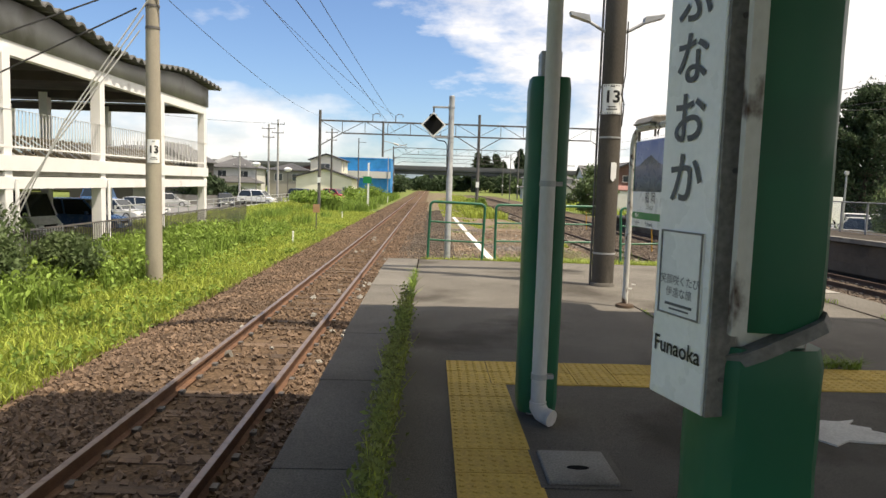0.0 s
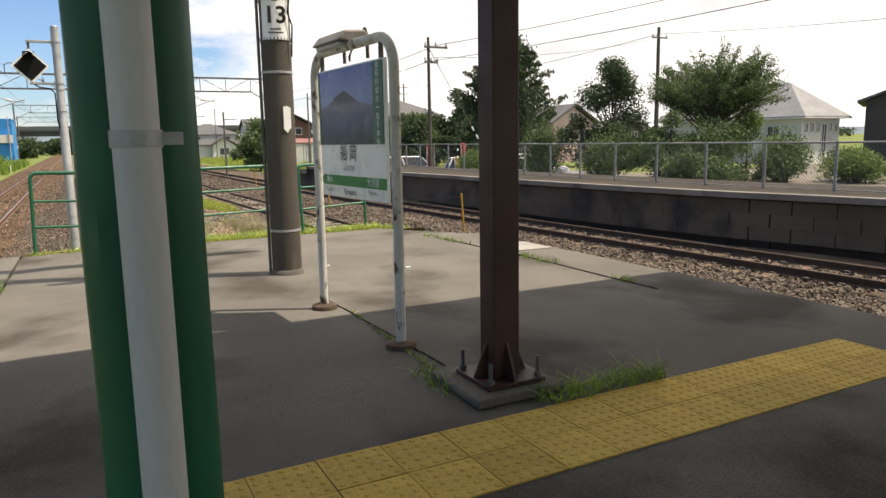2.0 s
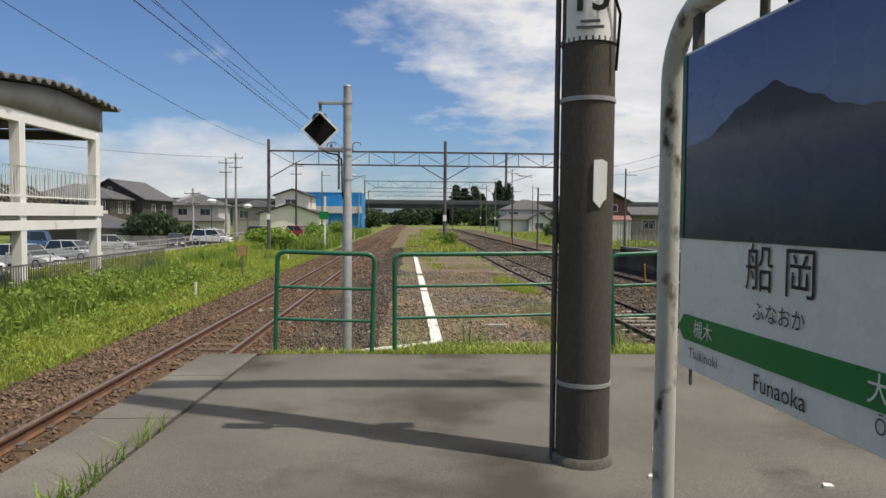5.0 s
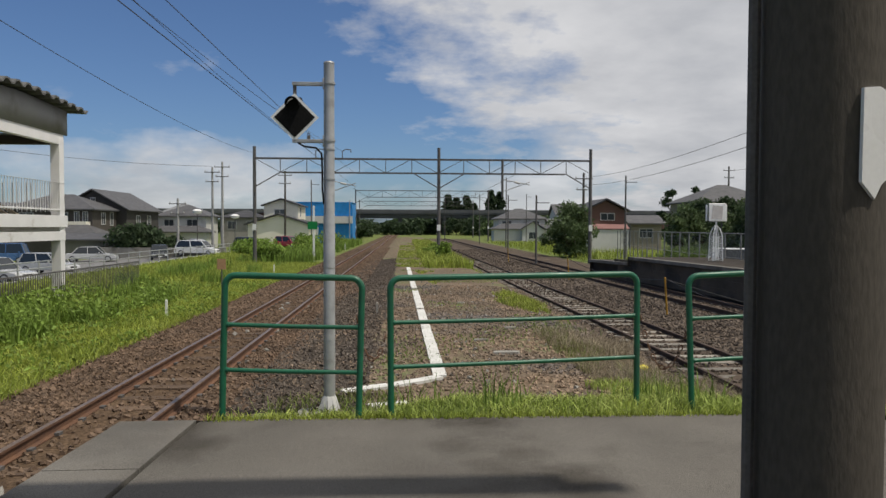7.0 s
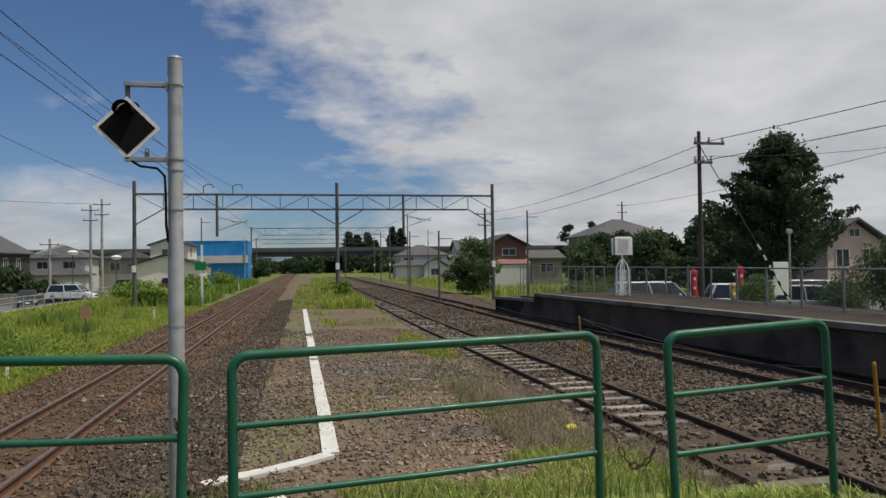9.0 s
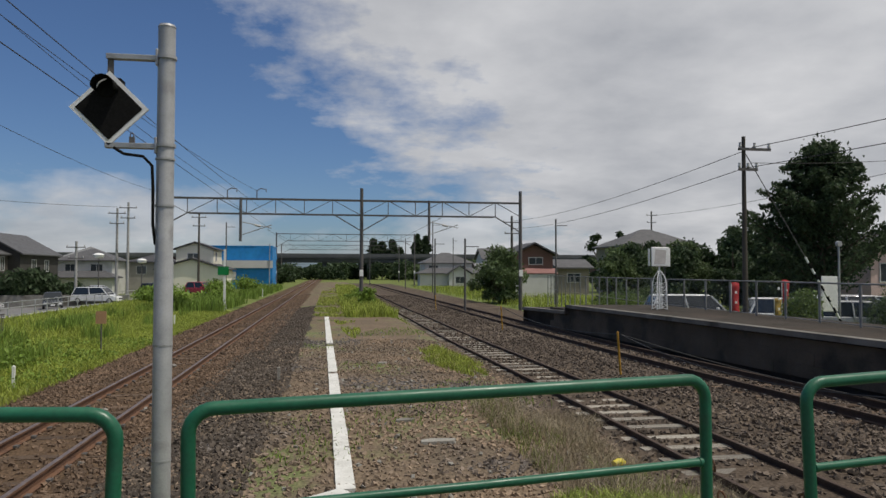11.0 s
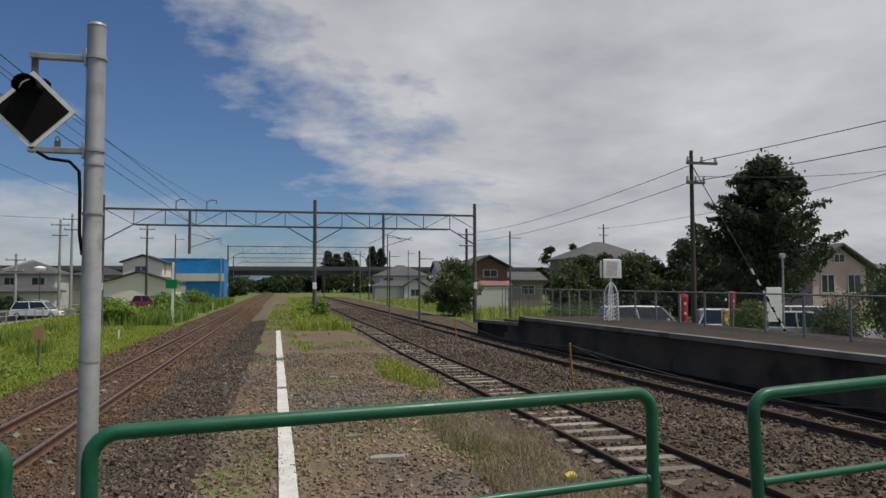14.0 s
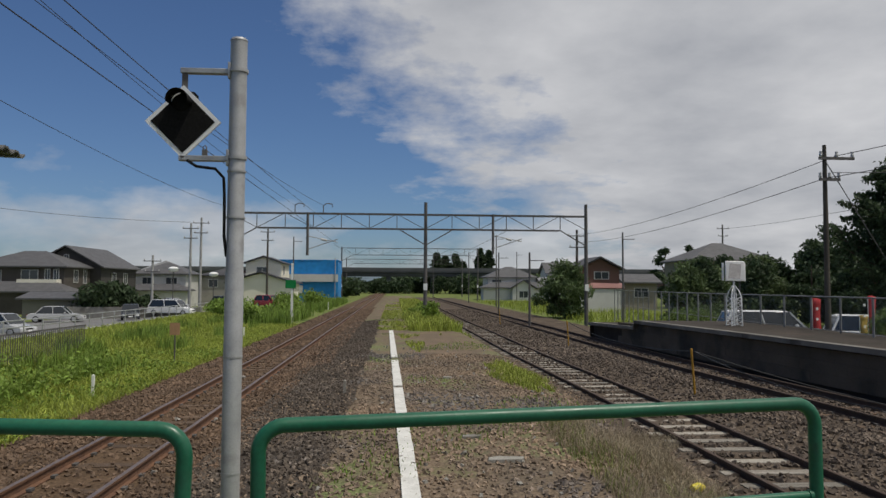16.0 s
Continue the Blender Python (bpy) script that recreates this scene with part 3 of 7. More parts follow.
def track(name, line, label, body, sleeper_mat, top, spacing=0.62, y_max=60, length=2.1):
    tr = thing(name, label=label, category="railway track", kind="structure")
    for shift in (0.0, 1.132):
        r = part("rail", swept(line, RAIL_PROFILE, shift), body, tr)
        part("rail_head", swept(line, HEAD_PROFILE, shift), RAIL_TOP if body is RAIL_RUST else RAIL_DARK, r, "worn running surface of the rail")
        clip = Geo()
        for y in np.arange(line[0, 1] + 0.3, 40, spacing):
            x = line_x(line, y) + shift
            for s in (-1, 1):
                clip.box(x + s * 0.085 - 0.03, y - 0.05, -0.15, x + s * 0.085 + 0.03, y + 0.05, -0.115)
        part("rail_fastening", clip, DARK_STEEL, tr)
    g = Geo().add([(-length / 2, -0.11, -0.14), (length / 2, -0.11, -0.14), (length / 2, 0.11, -0.14), (-length / 2, 0.11, -0.14), (-length / 2, -0.105, 0.0), (length / 2, -0.105, 0.0), (length / 2, 0.105, 0.0), (-length / 2, 0.105, 0.0)],
                  [(0, 3, 2, 1), (4, 5, 6, 7), (0, 1, 5, 4), (1, 2, 6, 5), (2, 3, 7, 6), (3, 0, 4, 7)])
    me = g.mesh("sleeper", sleeper_mat)
    for y in np.arange(line[0, 1] + 0.3, y_max, spacing):
        ob = new("sleeper", me)
        ob.parent = tr
        ob.matrix_basis = pose(line_x(line, y) + 0.566 + random.uniform(-0.03, 0.03), y + random.uniform(-0.03, 0.03), top + random.uniform(-0.02, 0.015), 0, 0, random.uniform(-1.5, 1.5) + math.degrees(math.atan2(line_x(line, y - 1) - line_x(line, y + 1), 2)))


MAIN = np.array([(-2.75, y) for y in range(-20, 231, 10)], float)
track("main_track", MAIN, "single railway track with rusty rails in brown ballast", RAIL_RUST, SLEEPER_BROWN, -0.155)
track("siding_track", SIDING, "disused siding with rusty rails on pale wooden sleepers", RAIL_DARK, SLEEPER_OLD, -0.082, length=1.6)
track("right_track", NEAR_RAIL, "railway track with dark rails in front of the far platform", RAIL_DARK, SLEEPER_BROWN, -0.155, y_max=70)


def plat_z(y):
    return 0.98 if y < 10 else 0.98 - 0.1 * (y - 10) / 4.0


def platform_right(y):
    return 5.92 if y < 11.9 else max(5.0, 5.92 - (y - 11.9) * 0.5)


def make_platform():
    p = thing("platform", label="dark grey asphalt island platform with a paler concrete edge", category="platform", kind="structure")
    g = Geo()
    ys = list(np.linspace(-16, 13.66, 84))
    nx = 16
    for y in ys:
        for i in range(nx + 1):
            x = -0.07 + (platform_right(y) + 0.07) * i / nx
            g.v.append((x, y, plat_z(y) + 0.006 * noise.noise((x * 0.8, y * 0.8, 3)) - (0.012 if i == 0 else 0)))
    n = nx + 1
    for j in range(len(ys) - 1):
        for i in range(nx):
            g.f.append((j * n + i, j * n + i + 1, (j + 1) * n + i + 1, (j + 1) * n + i))
    part("asphalt_surface", g, ASPHALT, p)
    w = Geo()
    for j in range(len(ys) - 1):
        a, b = ys[j], ys[j + 1]
        w.add([(platform_right(a), a, -0.4), (platform_right(b), b, -0.4), (platform_right(b), b, plat_z(b) - 0.004), (platform_right(a), a, plat_z(a) - 0.004)], [(0, 1, 2, 3)])
        w.add([(-0.5, a, -0.4), (-0.5, b, -0.4), (-0.5, b, plat_z(b) - 0.14), (-0.5, a, plat_z(a) - 0.14)], [(3, 2, 1, 0)])
    w.add([(-0.5, 13.66, -0.4), (5.04, 13.66, -0.4), (5.04, 13.66, plat_z(13.66) - 0.004), (-0.5, 13.66, plat_z(13.66) - 0.004)], [(0, 1, 2, 3)])
    part("retaining_wall", w, WALL_DARK, p)
    y = -16.0
    k = 0
    while y < 13.6:
        y2 = min(y + 1.5, 13.67)
        e = Geo()
        za, zb = plat_z(y), plat_z(y2)
        j = random.uniform(-0.006, 0.006)
        x0 = -0.60 + 0.0 + j - 0.008 * max(0, y - 4) 
        e.add([(x0, y + 0.006, za - 0.14), (-0.095, y + 0.006, za - 0.14), (-0.095, y2 - 0.006, zb - 0.14), (x0, y2 - 0.006, zb - 0.14),
               (x0, y + 0.006, za - 0.004), (-0.095, y + 0.006, za), (-0.095, y2 - 0.006, zb), (x0, y2 - 0.006, zb - 0.004)],
              [(0, 3, 2, 1), (4, 5, 6, 7), (0, 1, 5, 4), (1, 2, 6, 5), (2, 3, 7, 6), (3, 0, 4, 7)])
        part("edge_slab", e, KERB, p, "concrete platform edge slab")
        y, k = y2, k + 1


make_platform()


def make_far_platform():
    p = thing("far_platform", label="grey platform with a block wall darkened for shade across the tracks", category="platform", kind="structure")
    top, nose = Geo(), Geo()
    m = len(EDGE_TWO)
    Z = 1.05
    def drop(y):
        return 0.0 if y < 39.4 else 0.25 + 0.02 * (y - 39.4)
    prof_top = [(0.2, Z - 0.12), (0.2, Z), (3.9, Z - 0.02), (3.9, Z - 0.12)]
    prof_nose = [(-0.08, Z - 0.13), (-0.08, Z + 0.004), (0.2, Z + 0.004), (0.2, Z - 0.13)]
    for g, prof in ((top, prof_top), (nose, prof_nose)):
        for x, y in EDGE_TWO:
            for px, pz in prof:
                g.v.append((x + px, y, pz - drop(y)))
        for i in range(m - 1):
            for k in range(4):
                g.f.append((i * 4 + k, i * 4 + (k + 1) % 4, (i + 1) * 4 + (k + 1) % 4, (i + 1) * 4 + k))
        g.f.append((0, 1, 2, 3))
        g.f.append(tuple((m - 1) * 4 + k for k in range(4)))
    part("platform_surface", top, FAR_ASPHALT, p)
    part("platform_nosing", nose, NOSING, p, "grimy concrete platform nosing")
    back = Geo()
    for i in range(m - 1):
        (x, y), (x2, y2) = EDGE_TWO[i], EDGE_TWO[i + 1]
        back.add([(x + 0.19, y, -0.4), (x2 + 0.19, y2, -0.4), (x2 + 0.19, y2, Z - 0.12 - drop(y2)), (x + 0.19, y, Z - 0.12 - drop(y))], [(0, 1, 2, 3)])
    x, y = EDGE_TWO[-1]
    back.add([(x, y, -0.4), (x + 3.9, y, -0.4), (x + 3.9, y, Z - 0.1 - drop(y)), (x, y, Z - 0.1 - drop(y))], [(0, 1, 2, 3)])
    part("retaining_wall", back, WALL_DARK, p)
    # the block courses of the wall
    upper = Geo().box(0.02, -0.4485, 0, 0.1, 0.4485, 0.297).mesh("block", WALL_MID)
    # the bottom course takes the tone with recess shade in it
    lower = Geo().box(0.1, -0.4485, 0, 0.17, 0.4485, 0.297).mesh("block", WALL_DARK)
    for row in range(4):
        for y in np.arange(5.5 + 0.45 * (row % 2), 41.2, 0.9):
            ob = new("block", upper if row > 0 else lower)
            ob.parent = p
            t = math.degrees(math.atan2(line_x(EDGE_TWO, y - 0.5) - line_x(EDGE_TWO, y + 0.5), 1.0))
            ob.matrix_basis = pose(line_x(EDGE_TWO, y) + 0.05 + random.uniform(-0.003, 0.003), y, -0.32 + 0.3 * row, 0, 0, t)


make_far_platform()


def make_canopy():
    c = thing("platform_canopy", label="platform roof of brown steel and metal sheet overhead", category="canopy", kind="structure")
    # out of view; shapes the platform shadow and its pale sheet lifts it
    part("roof_sheet", Geo().box(-2.15, -16, 4.86, 8.0, 7.12, 4.98), CANOPY_SHEET, c)
    for x in (-1.9, 0.72, 2.66, 7.6):
        part("purlin", Geo().box(x - 0.06, -16, 4.7, x + 0.06, 7.05, 4.856), BROWN_STEEL, c)
    for y in (-10.0, -4.2, 1.58, 4.12, 6.0):
        part("rafter", Geo().box(-2.0, y - 0.07, 4.5, 7.9, y + 0.07, 4.696), BROWN_STEEL, c)


make_canopy()


# ---- things on the platform ----
def make_column(at):
    c = thing("steel_column", at, label="dark brown painted steel canopy column on a bolted base plate", category="column")
    part("footing", Geo().prism([(-0.3, -0.27), (0.25, -0.27), (0.27, 0.28), (-0.28, 0.3)], "z", 0.0, 0.05), KERB, c, "low dirty concrete footing", bevel=0.015)
    part("base_plate", Geo().box(-0.18, -0.18, 0.05, 0.18, 0.18, 0.075), BROWN_STEEL, c, bevel=0.004)
    part("lower_shaft", Geo().box(-0.08, -0.075, 0.075, 0.08, 0.075, 2.12), BROWN_STEEL, c, bevel=0.006)
    part("cap_plate", Geo().box(-0.086, -0.081, 2.12, 0.086, 0.081, 2.14), BROWN_STEEL, c)
    part("upper_shaft", Geo().box(-0.06, -0.058, 2.14, 0.06, 0.058, 3.52), BROWN_STEEL, c, bevel=0.006)
    for sx, sy in ((1, 0), (-1, 0), (0, 1), (0, -1)):
        g = Geo()
        r0 = 0.08 if sx else 0.075
        if sx:
            g.prism([(sx * r0, 0.075), (sx * 0.165, 0.075), (sx * 0.155, 0.1), (sx * r0, 0.27)], "y", -0.008, 0.008)
        else:
            g.prism([(sy * r0, 0.075), (sy * 0.165, 0.075), (sy * 0.155, 0.1), (sy * r0, 0.27)], "x", -0.008, 0.008)
        part("gusset", g, BROWN_STEEL, c)
    for sx in (-1, 1):
        for sy in (-1, 1):
            part("anchor_bolt", Geo().tube([(sx * 0.15, sy * 0.15, 0.07), (sx * 0.15, sy * 0.15, 0.1), (sx * 0.15, sy * 0.15, 0.105), (sx * 0.15, sy * 0.15, 0.19)], [0.02, 0.02, 0.011, 0.011], 6), DARK_STEEL, c)


make_column((2.66, 6.0, plat_z(6)))


def padded(name_parent, w, d, z0, z1, folds=0.0):
    """A quilted vinyl pad round a post, slightly bulging."""
    g = Geo()
    n, rows = 24, 30
    for j in range(rows + 1):
        z = z0 + (z1 - z0) * j / rows
        pull = 0.93 if j in (0, rows) else 1.0
        for k in range(n):
            a = 2 * math.pi * (k + 0.5) / n
            c, s = math.cos(a), math.sin(a)
            e = (abs(c) ** 5 + abs(s) ** 5) ** (-1 / 5)
            b = 1 + 0.025 * noise.noise((c * 1.5, s * 1.5, z * 2.2)) + folds * 0.02 * math.sin(z * 40 + 5 * a)
            g.v.append((c * e * w / 2 * pull * b, s * e * d / 2 * pull * b, z))
    for j in range(rows):
        for k in range(n):
            g.f.append((j * n + k, j * n + (k + 1) % n, (j + 1) * n + (k + 1) % n, (j + 1) * n + k))
    g.f.append(tuple(reversed(range(n))))
    g.f.append(tuple(rows * n + k for k in range(n)))
    return g


def make_post_a(at):
    c = thing("padded_post", at, label="canopy post wrapped in green vinyl padding beside the tactile strip", category="post", group="padded posts")
    part("post", Geo().box(-0.06, -0.06, 0, 0.06, 0.06, 2.12), GALV, c, "grey steel post", bevel=0.008)
    part("pad", padded(c, 0.235, 0.24, 0.03, 1.97), GREEN_PAD, c, "green vinyl pad")
    part("pad_seam", Geo().box(0.02, -0.127, 0.06, 0.05, -0.118, 1.93), GREEN_PAD, c, "overlapping seam of the pad")
    d = thing("drain_pipe", (at[0] - 0.011, at[1] - 0.174, at[2]), label="grey plastic rainwater pipe strapped to the padded post", category="pipe")
    part("pipe", Geo().tube([(0, 0, 0.1), (0, 0, 3.5)], 0.043, 18), WHITE_PVC, d)
    part("elbow", Geo().tube([(0, 0, 0.12), (0, 0, 0.09), (0.02, -0.02, 0.055), (0.05, -0.05, 0.046), (0.07, -0.07, 0.042)], [0.05, 0.05, 0.049, 0.048, 0.05], 16), WHITE_PVC, d)
    for z in (0.27, 1.37, 2.6):
        part("pipe_clamp", Geo().tube([(0, 0, z - 0.016), (0, 0, z + 0.016)], 0.047, 18).box(0.036, -0.02, z - 0.012, 0.08, 0.02, z + 0.012), GALV, d)


make_post_a((0.783, 4.41, plat_z(4)))


def make_post_b(at):
    c = thing("padded_post", at, label="canopy post wrapped in green vinyl padding behind the name board", category="post", group="padded posts")
    part("post", Geo().box(-0.06, -0.075, 0, 0.085, 0.085, 3.5), WHITE_PAINT, c, "white painted steel post", bevel=0.006)
    part("lower_pad", padded(c, 0.2, 0.24, 0.02, 1.07, 0.4), GREEN_PAD, c, "wrinkled green vinyl pad").matrix_basis = pose(0.022, 0.01, 0)
    part("upper_pad", padded(c, 0.19, 0.23, 1.1, 2.6, 0.2), GREEN_PAD, c, "green vinyl pad").matrix_basis = pose(0.02, 0.01, 0)
    part("strap", padded(c, 0.214, 0.25, -0.013, 0.013), BOARD_GREY, c, "grey strap round the pad").matrix_basis = pose(0.026, 0.01, 1.085, 0, -25, 0)
    part("white_strip", Geo().box(-0.082, -0.13, 1.1, -0.055, -0.11, 2.75), WHITE_PAINT, c, "white painted batten")
    b = thing("name_board", (0.614, 1.628, at[2] + 0.94), 14.5, label="tall narrow white station name board with black kana on the post", category="sign")
    part("board", Geo().box(-0.006, -0.08, 0, 0.05, 0.092, 1.75), WHITE_BOARD, b, bevel=0.003)
    part("board_edge", Geo().box(-0.002, -0.088, 0.0, 0.052, -0.0805, 1.75), BOARD_GREY, b, "grey metal edge")
    face = Matrix(((0, 0, -1, 0), (-1, 0, 0, 0), (0, 1, 0, 0), (0, 0, 0, 1)))

    def on_face(y, z):
        return Matrix.Translation((-0.0085, y, z)) @ face
    for i, ch in enumerate("ふなおか"):
        lettering(ch, 0.106, GREY_INK, b, on_face(0.01, 0.765 - 0.112 * i), bold=0.0016)
    lettering("Funaoka", 0.045, BLACK_INK, b, on_face(0.005, 0.105), bold=0.0006)
    part("poster", Geo().box(-0.0105, -0.062, 0.17, -0.0065, 0.07, 0.335), WHITE_BOARD, b, "small white notice with a dark border")
    for y0, z0, y1, z1 in ((-0.062, 0.17, -0.0585, 0.335), (0.0665, 0.17, 0.07, 0.335), (-0.0585, 0.17, 0.0665, 0.1735), (-0.0585, 0.3315, 0.0665, 0.335)):
        part("poster_border", Geo().box(-0.0128, y0, z0, -0.0108, y1, z1), BOARD_GREY, b)
    for y0, z0, w, h in ((-0.04, 0.189, 0.085, 0.005), (-0.03, 0.181, 0.06, 0.003)):
        part("poster_print", Geo().box(-0.0128, y0, z0, -0.0108, y0 + w, z0 + h), GREY_INK, b)
    for text, z in (("笑顔咲くたび", 0.238), ("伊達な旅", 0.214)):
        lettering(text, 0.021, GREY_INK, b, Matrix.Translation((-0.0115, 0.003, z)) @ face)
    for z in (0.07, 0.45, 0.72, 1.1):
        part("rivet", Geo().tube([(0.025, -0.0885, z), (0.025, -0.092, z)], 0.005, 8), DARK_STEEL, b)


make_post_b((0.738, 1.635, plat_z(1)))


def make_drain():
    d = thing("drain_cover", (0.86, 3.56, plat_z(3)), label="concrete drain cover with a hand hole set in the platform", category="drain cover")
    g = Geo()
    g.box(-0.165, -0.19, -0.05, 0.165, 0.19, 0.022)
    part("slab", g, CONCRETE, d, bevel=0.008)
    # no real hole: a thin black disc gives the shade inside it
    part("hand_hole", Geo().prism([(0.055 * math.cos(a) , 0.025 * math.sin(a) - 0.03) for a in np.linspace(0, 2 * math.pi, 14, endpoint=False)], "z", 0.0215, 0.0235), SIGNAL_BLACK, d, "black disc for the shade in the slot")
    part("frame", Geo().box(-0.205, -0.23, -0.05, -0.168, 0.23, 0.008).box(0.168, -0.23, -0.05, 0.205, 0.23, 0.008).box(-0.168, 0.193, -0.05, 0.168, 0.23, 0.008).box(-0.168, -0.23, -0.05, 0.168, -0.193, 0.008), KERB, d)


make_drain()


def make_hoop_sign():
    z = plat_z(7.5)
    s = thing("station_sign", (2.44, 7.6, z), 4.3, label="station name sign hung in a chipped white tubular hoop", category="sign")
    y0, y1, H, r = -0.645, 0.68, 2.02, 0.2
    path = [(0, y0, -0.02), (0, y0, 1.0), (0, y0, H - r)]
    path += [(0, y0 + r - r * math.cos(a), H - r + r * math.sin(a)) for a in np.linspace(0.2, math.pi / 2, 6)]
    path += [(0, y1 - r + r * math.sin(a), H - r + r * math.cos(a)) for a in np.linspace(0, math.pi / 2 - 0.2, 6)]
    path += [(0, y1, H - r), (0, y1, 1.0), (0, y1, -0.02)]
    part("hoop", Geo().tube(path, 0.034, 16), WHITE_PAINT, s, "chipped white steel tube")
    for y in (y0, y1):
        part("foot", Geo().tube([(0, y, -0.01), (0, y, 0.03), (0, y, 0.045)], [0.11, 0.1, 0.06], 18), SLEEPER_BROWN, s, "round rusty foot flange")
    z0, z1, a, b = 0.95, 1.885, -0.535, 0.57
    plate = part("plate", Geo().box(-0.012, a, z0, 0.012, b, z1), WHITE_BOARD, s, "white name plate", bevel=0.003)
    face = Matrix(((0, 0, -1, 0), (-1, 0, 0, 0), (0, 1, 0, 0), (0, 0, 0, 1)))

    def on_face(y, zz, x=-0.016):
        return Matrix.Translation((x, y, zz)) @ face
    zp = z0 + 0.385
    part("photo", Geo().box(-0.0155, a + 0.17, zp, -0.0122, b - 0.03, z1 - 0.01), PHOTO_SKY, plate, "printed photograph of a misty mountain")
    span = (b - 0.03) - (a + 0.17)
    def ridge(u):
        return 0.262 + 0.1 * math.exp(-((u - 0.47) / 0.27) ** 2) + 0.018 * math.exp(-((u - 0.5) / 0.07) ** 2) + 0.012 * math.exp(-((u - 0.33) / 0.08) ** 2) + 0.003 * math.sin(u * 31) + 0.003 * math.sin(u * 67)
    top = [(b - 0.03 - span * k / 60, zp + ridge(k / 60)) for k in range(61)]
    part("photo_mountain", Geo().prism([(b - 0.03, zp)] + top + [(a + 0.17, zp)], "x", -0.0158, -0.0153), PHOTO_HILL, plate)
    part("green_border", Geo().box(-0.0185, a + 0.02, zp, -0.0122, a + 0.168, z1 - 0.01), GREEN_PAINT, plate, "green caption strip")
    part("green_border", Geo().box(-0.0185, b - 0.029, zp, -0.0122, b - 0.004, z1 - 0.01), GREEN_PAINT, plate)
    for i, ch in enumerate("白石川堤の一目千本桜"):
        lettering(ch, 0.05, WHITE_BOARD, plate, on_face(a + 0.095, z1 - 0.036 - 0.0555 * i, -0.0195))
    lettering("船 岡", 0.125, BLACK_INK, plate, on_face(0.06, z0 + 0.316))
    lettering("ふなおか", 0.052, BLACK_INK, plate, on_face(0.06, z0 + 0.215))
    band = [(a + 0.005, z0 + 0.085), (b - 0.04, z0 + 0.085), (b - 0.005, z0 + 0.122), (b - 0.04, z0 + 0.16), (a + 0.005, z0 + 0.16)]
    part("green_band", Geo().prism(band, "x", -0.0155, -0.0122), GREEN_BAND, plate, "green arrow band")
    lettering("大河原", 0.066, WHITE_BOARD, plate, on_face(a + 0.2, z0 + 0.122, -0.0175))
    lettering("槻木", 0.055, WHITE_BOARD, plate, on_face(b - 0.16, z0 + 0.122, -0.0175))
    lettering("Funaoka", 0.062, BLACK_INK, plate, on_face(0.05, z0 + 0.042))
    lettering("Ōgawara", 0.043, GREY_INK, plate, on_face(a + 0.2, z0 + 0.056))
    lettering("Tsukinoki", 0.043, GREY_INK, plate, on_face(b - 0.16, z0 + 0.05))
    for y in (a + 0.06, b - 0.06):
        part("hanger", Geo().beam((0, y, z1 - 0.02), (0, y, H), 0.02, 0.035), DARK_STEEL, s)
        part("lower_bracket", Geo().beam((0, y, z0 - 0.05), (0, y, z0 + 0.02), 0.006, 0.008), DARK_STEEL, s)
    lamp = thing("sign_lamp", (2.48, 7.8, z + 2.06), 4.3, label="grey weathered lamp housing fixed above the station sign", category="lamp")
    hood = [(-0.17, -0.015), (-0.11, 0.06), (0.05, 0.072), (0.085, 0.0), (0.0, -0.025)]
    part("hood", Geo().prism(hood, "y", -0.24, 0.24), BOARD_GREY, lamp, bevel=0.015)
    part("tube_cover", Geo().prism([(-0.14, -0.04), (-0.14, -0.019), (-0.02, -0.03), (-0.04, -0.055)], "y", -0.21, 0.21), WHITE_PVC, lamp, "milky tube cover")
    for y in (-0.2, 0.2):
        part("clamp", Geo().tube([(0.08, y, -0.12), (0.08, y, 0.02), (0.06, y, 0.09)], 0.014, 8), DARK_STEEL, lamp)
    part("cable", Geo().tube([(0.02, -0.1, -0.03), (0.0, -0.06, -0.1), (0.04, 0.02, -0.12), (0.07, 0.08, -0.07)], 0.007, 6), SIGNAL_BLACK, lamp)


make_hoop_sign()


def number_plate(parent, r, z0, z1, wide, turn, big):
    """A curved white pole plate with its number."""
    g = Geo()
    k = 8
    for z in (z0, z1):
        for rr in (r + 0.004, r + 0.008):
            for i in range(k + 1):
                a = radians(-90 + turn) + (i / k - 0.5) * wide
                g.v.append((math.cos(a) * rr, math.sin(a) * rr, z))
    n = k + 1
    for i in range(k):
        g.f += [(n + i, n + i + 1, 3 * n + i + 1, 3 * n + i), (i, 2 * n + i, 2 * n + i + 1, i + 1), (2 * n + i, 3 * n + i, 3 * n + i + 1, 2 * n + i + 1), (i, i + 1, n + i + 1, n + i)]
    pl = part("number_plate", g, WHITE_BOARD, parent, "white number plate")
    a = radians(-90 + turn)
    m = Matrix.Translation((math.cos(a) * (r + 0.012), math.sin(a) * (r + 0.012), z0 + (z1 - z0) * 0.56)) @ pose(0, 0, 0, 90, 0, turn)
    lettering("13", big, BLACK_INK, pl, m, bold=big * 0.022)
    for zz, w in ((0.16, 0.5), (0.24, 0.36), (0.92, 0.2)):
        h = (z1 - z0) * (zz - 0.56)
        part("small_print", Geo().box(-w * r, -0.001, h - 0.008, w * r, 0.0, h + 0.008), GREY_INK, pl).matrix_basis = Matrix.Translation((math.cos(a) * (r + 0.012), math.sin(a) * (r + 0.012), z0 + (z1 - z0) * 0.56)) @ pose(0, 0, 0, 0, 0, turn)


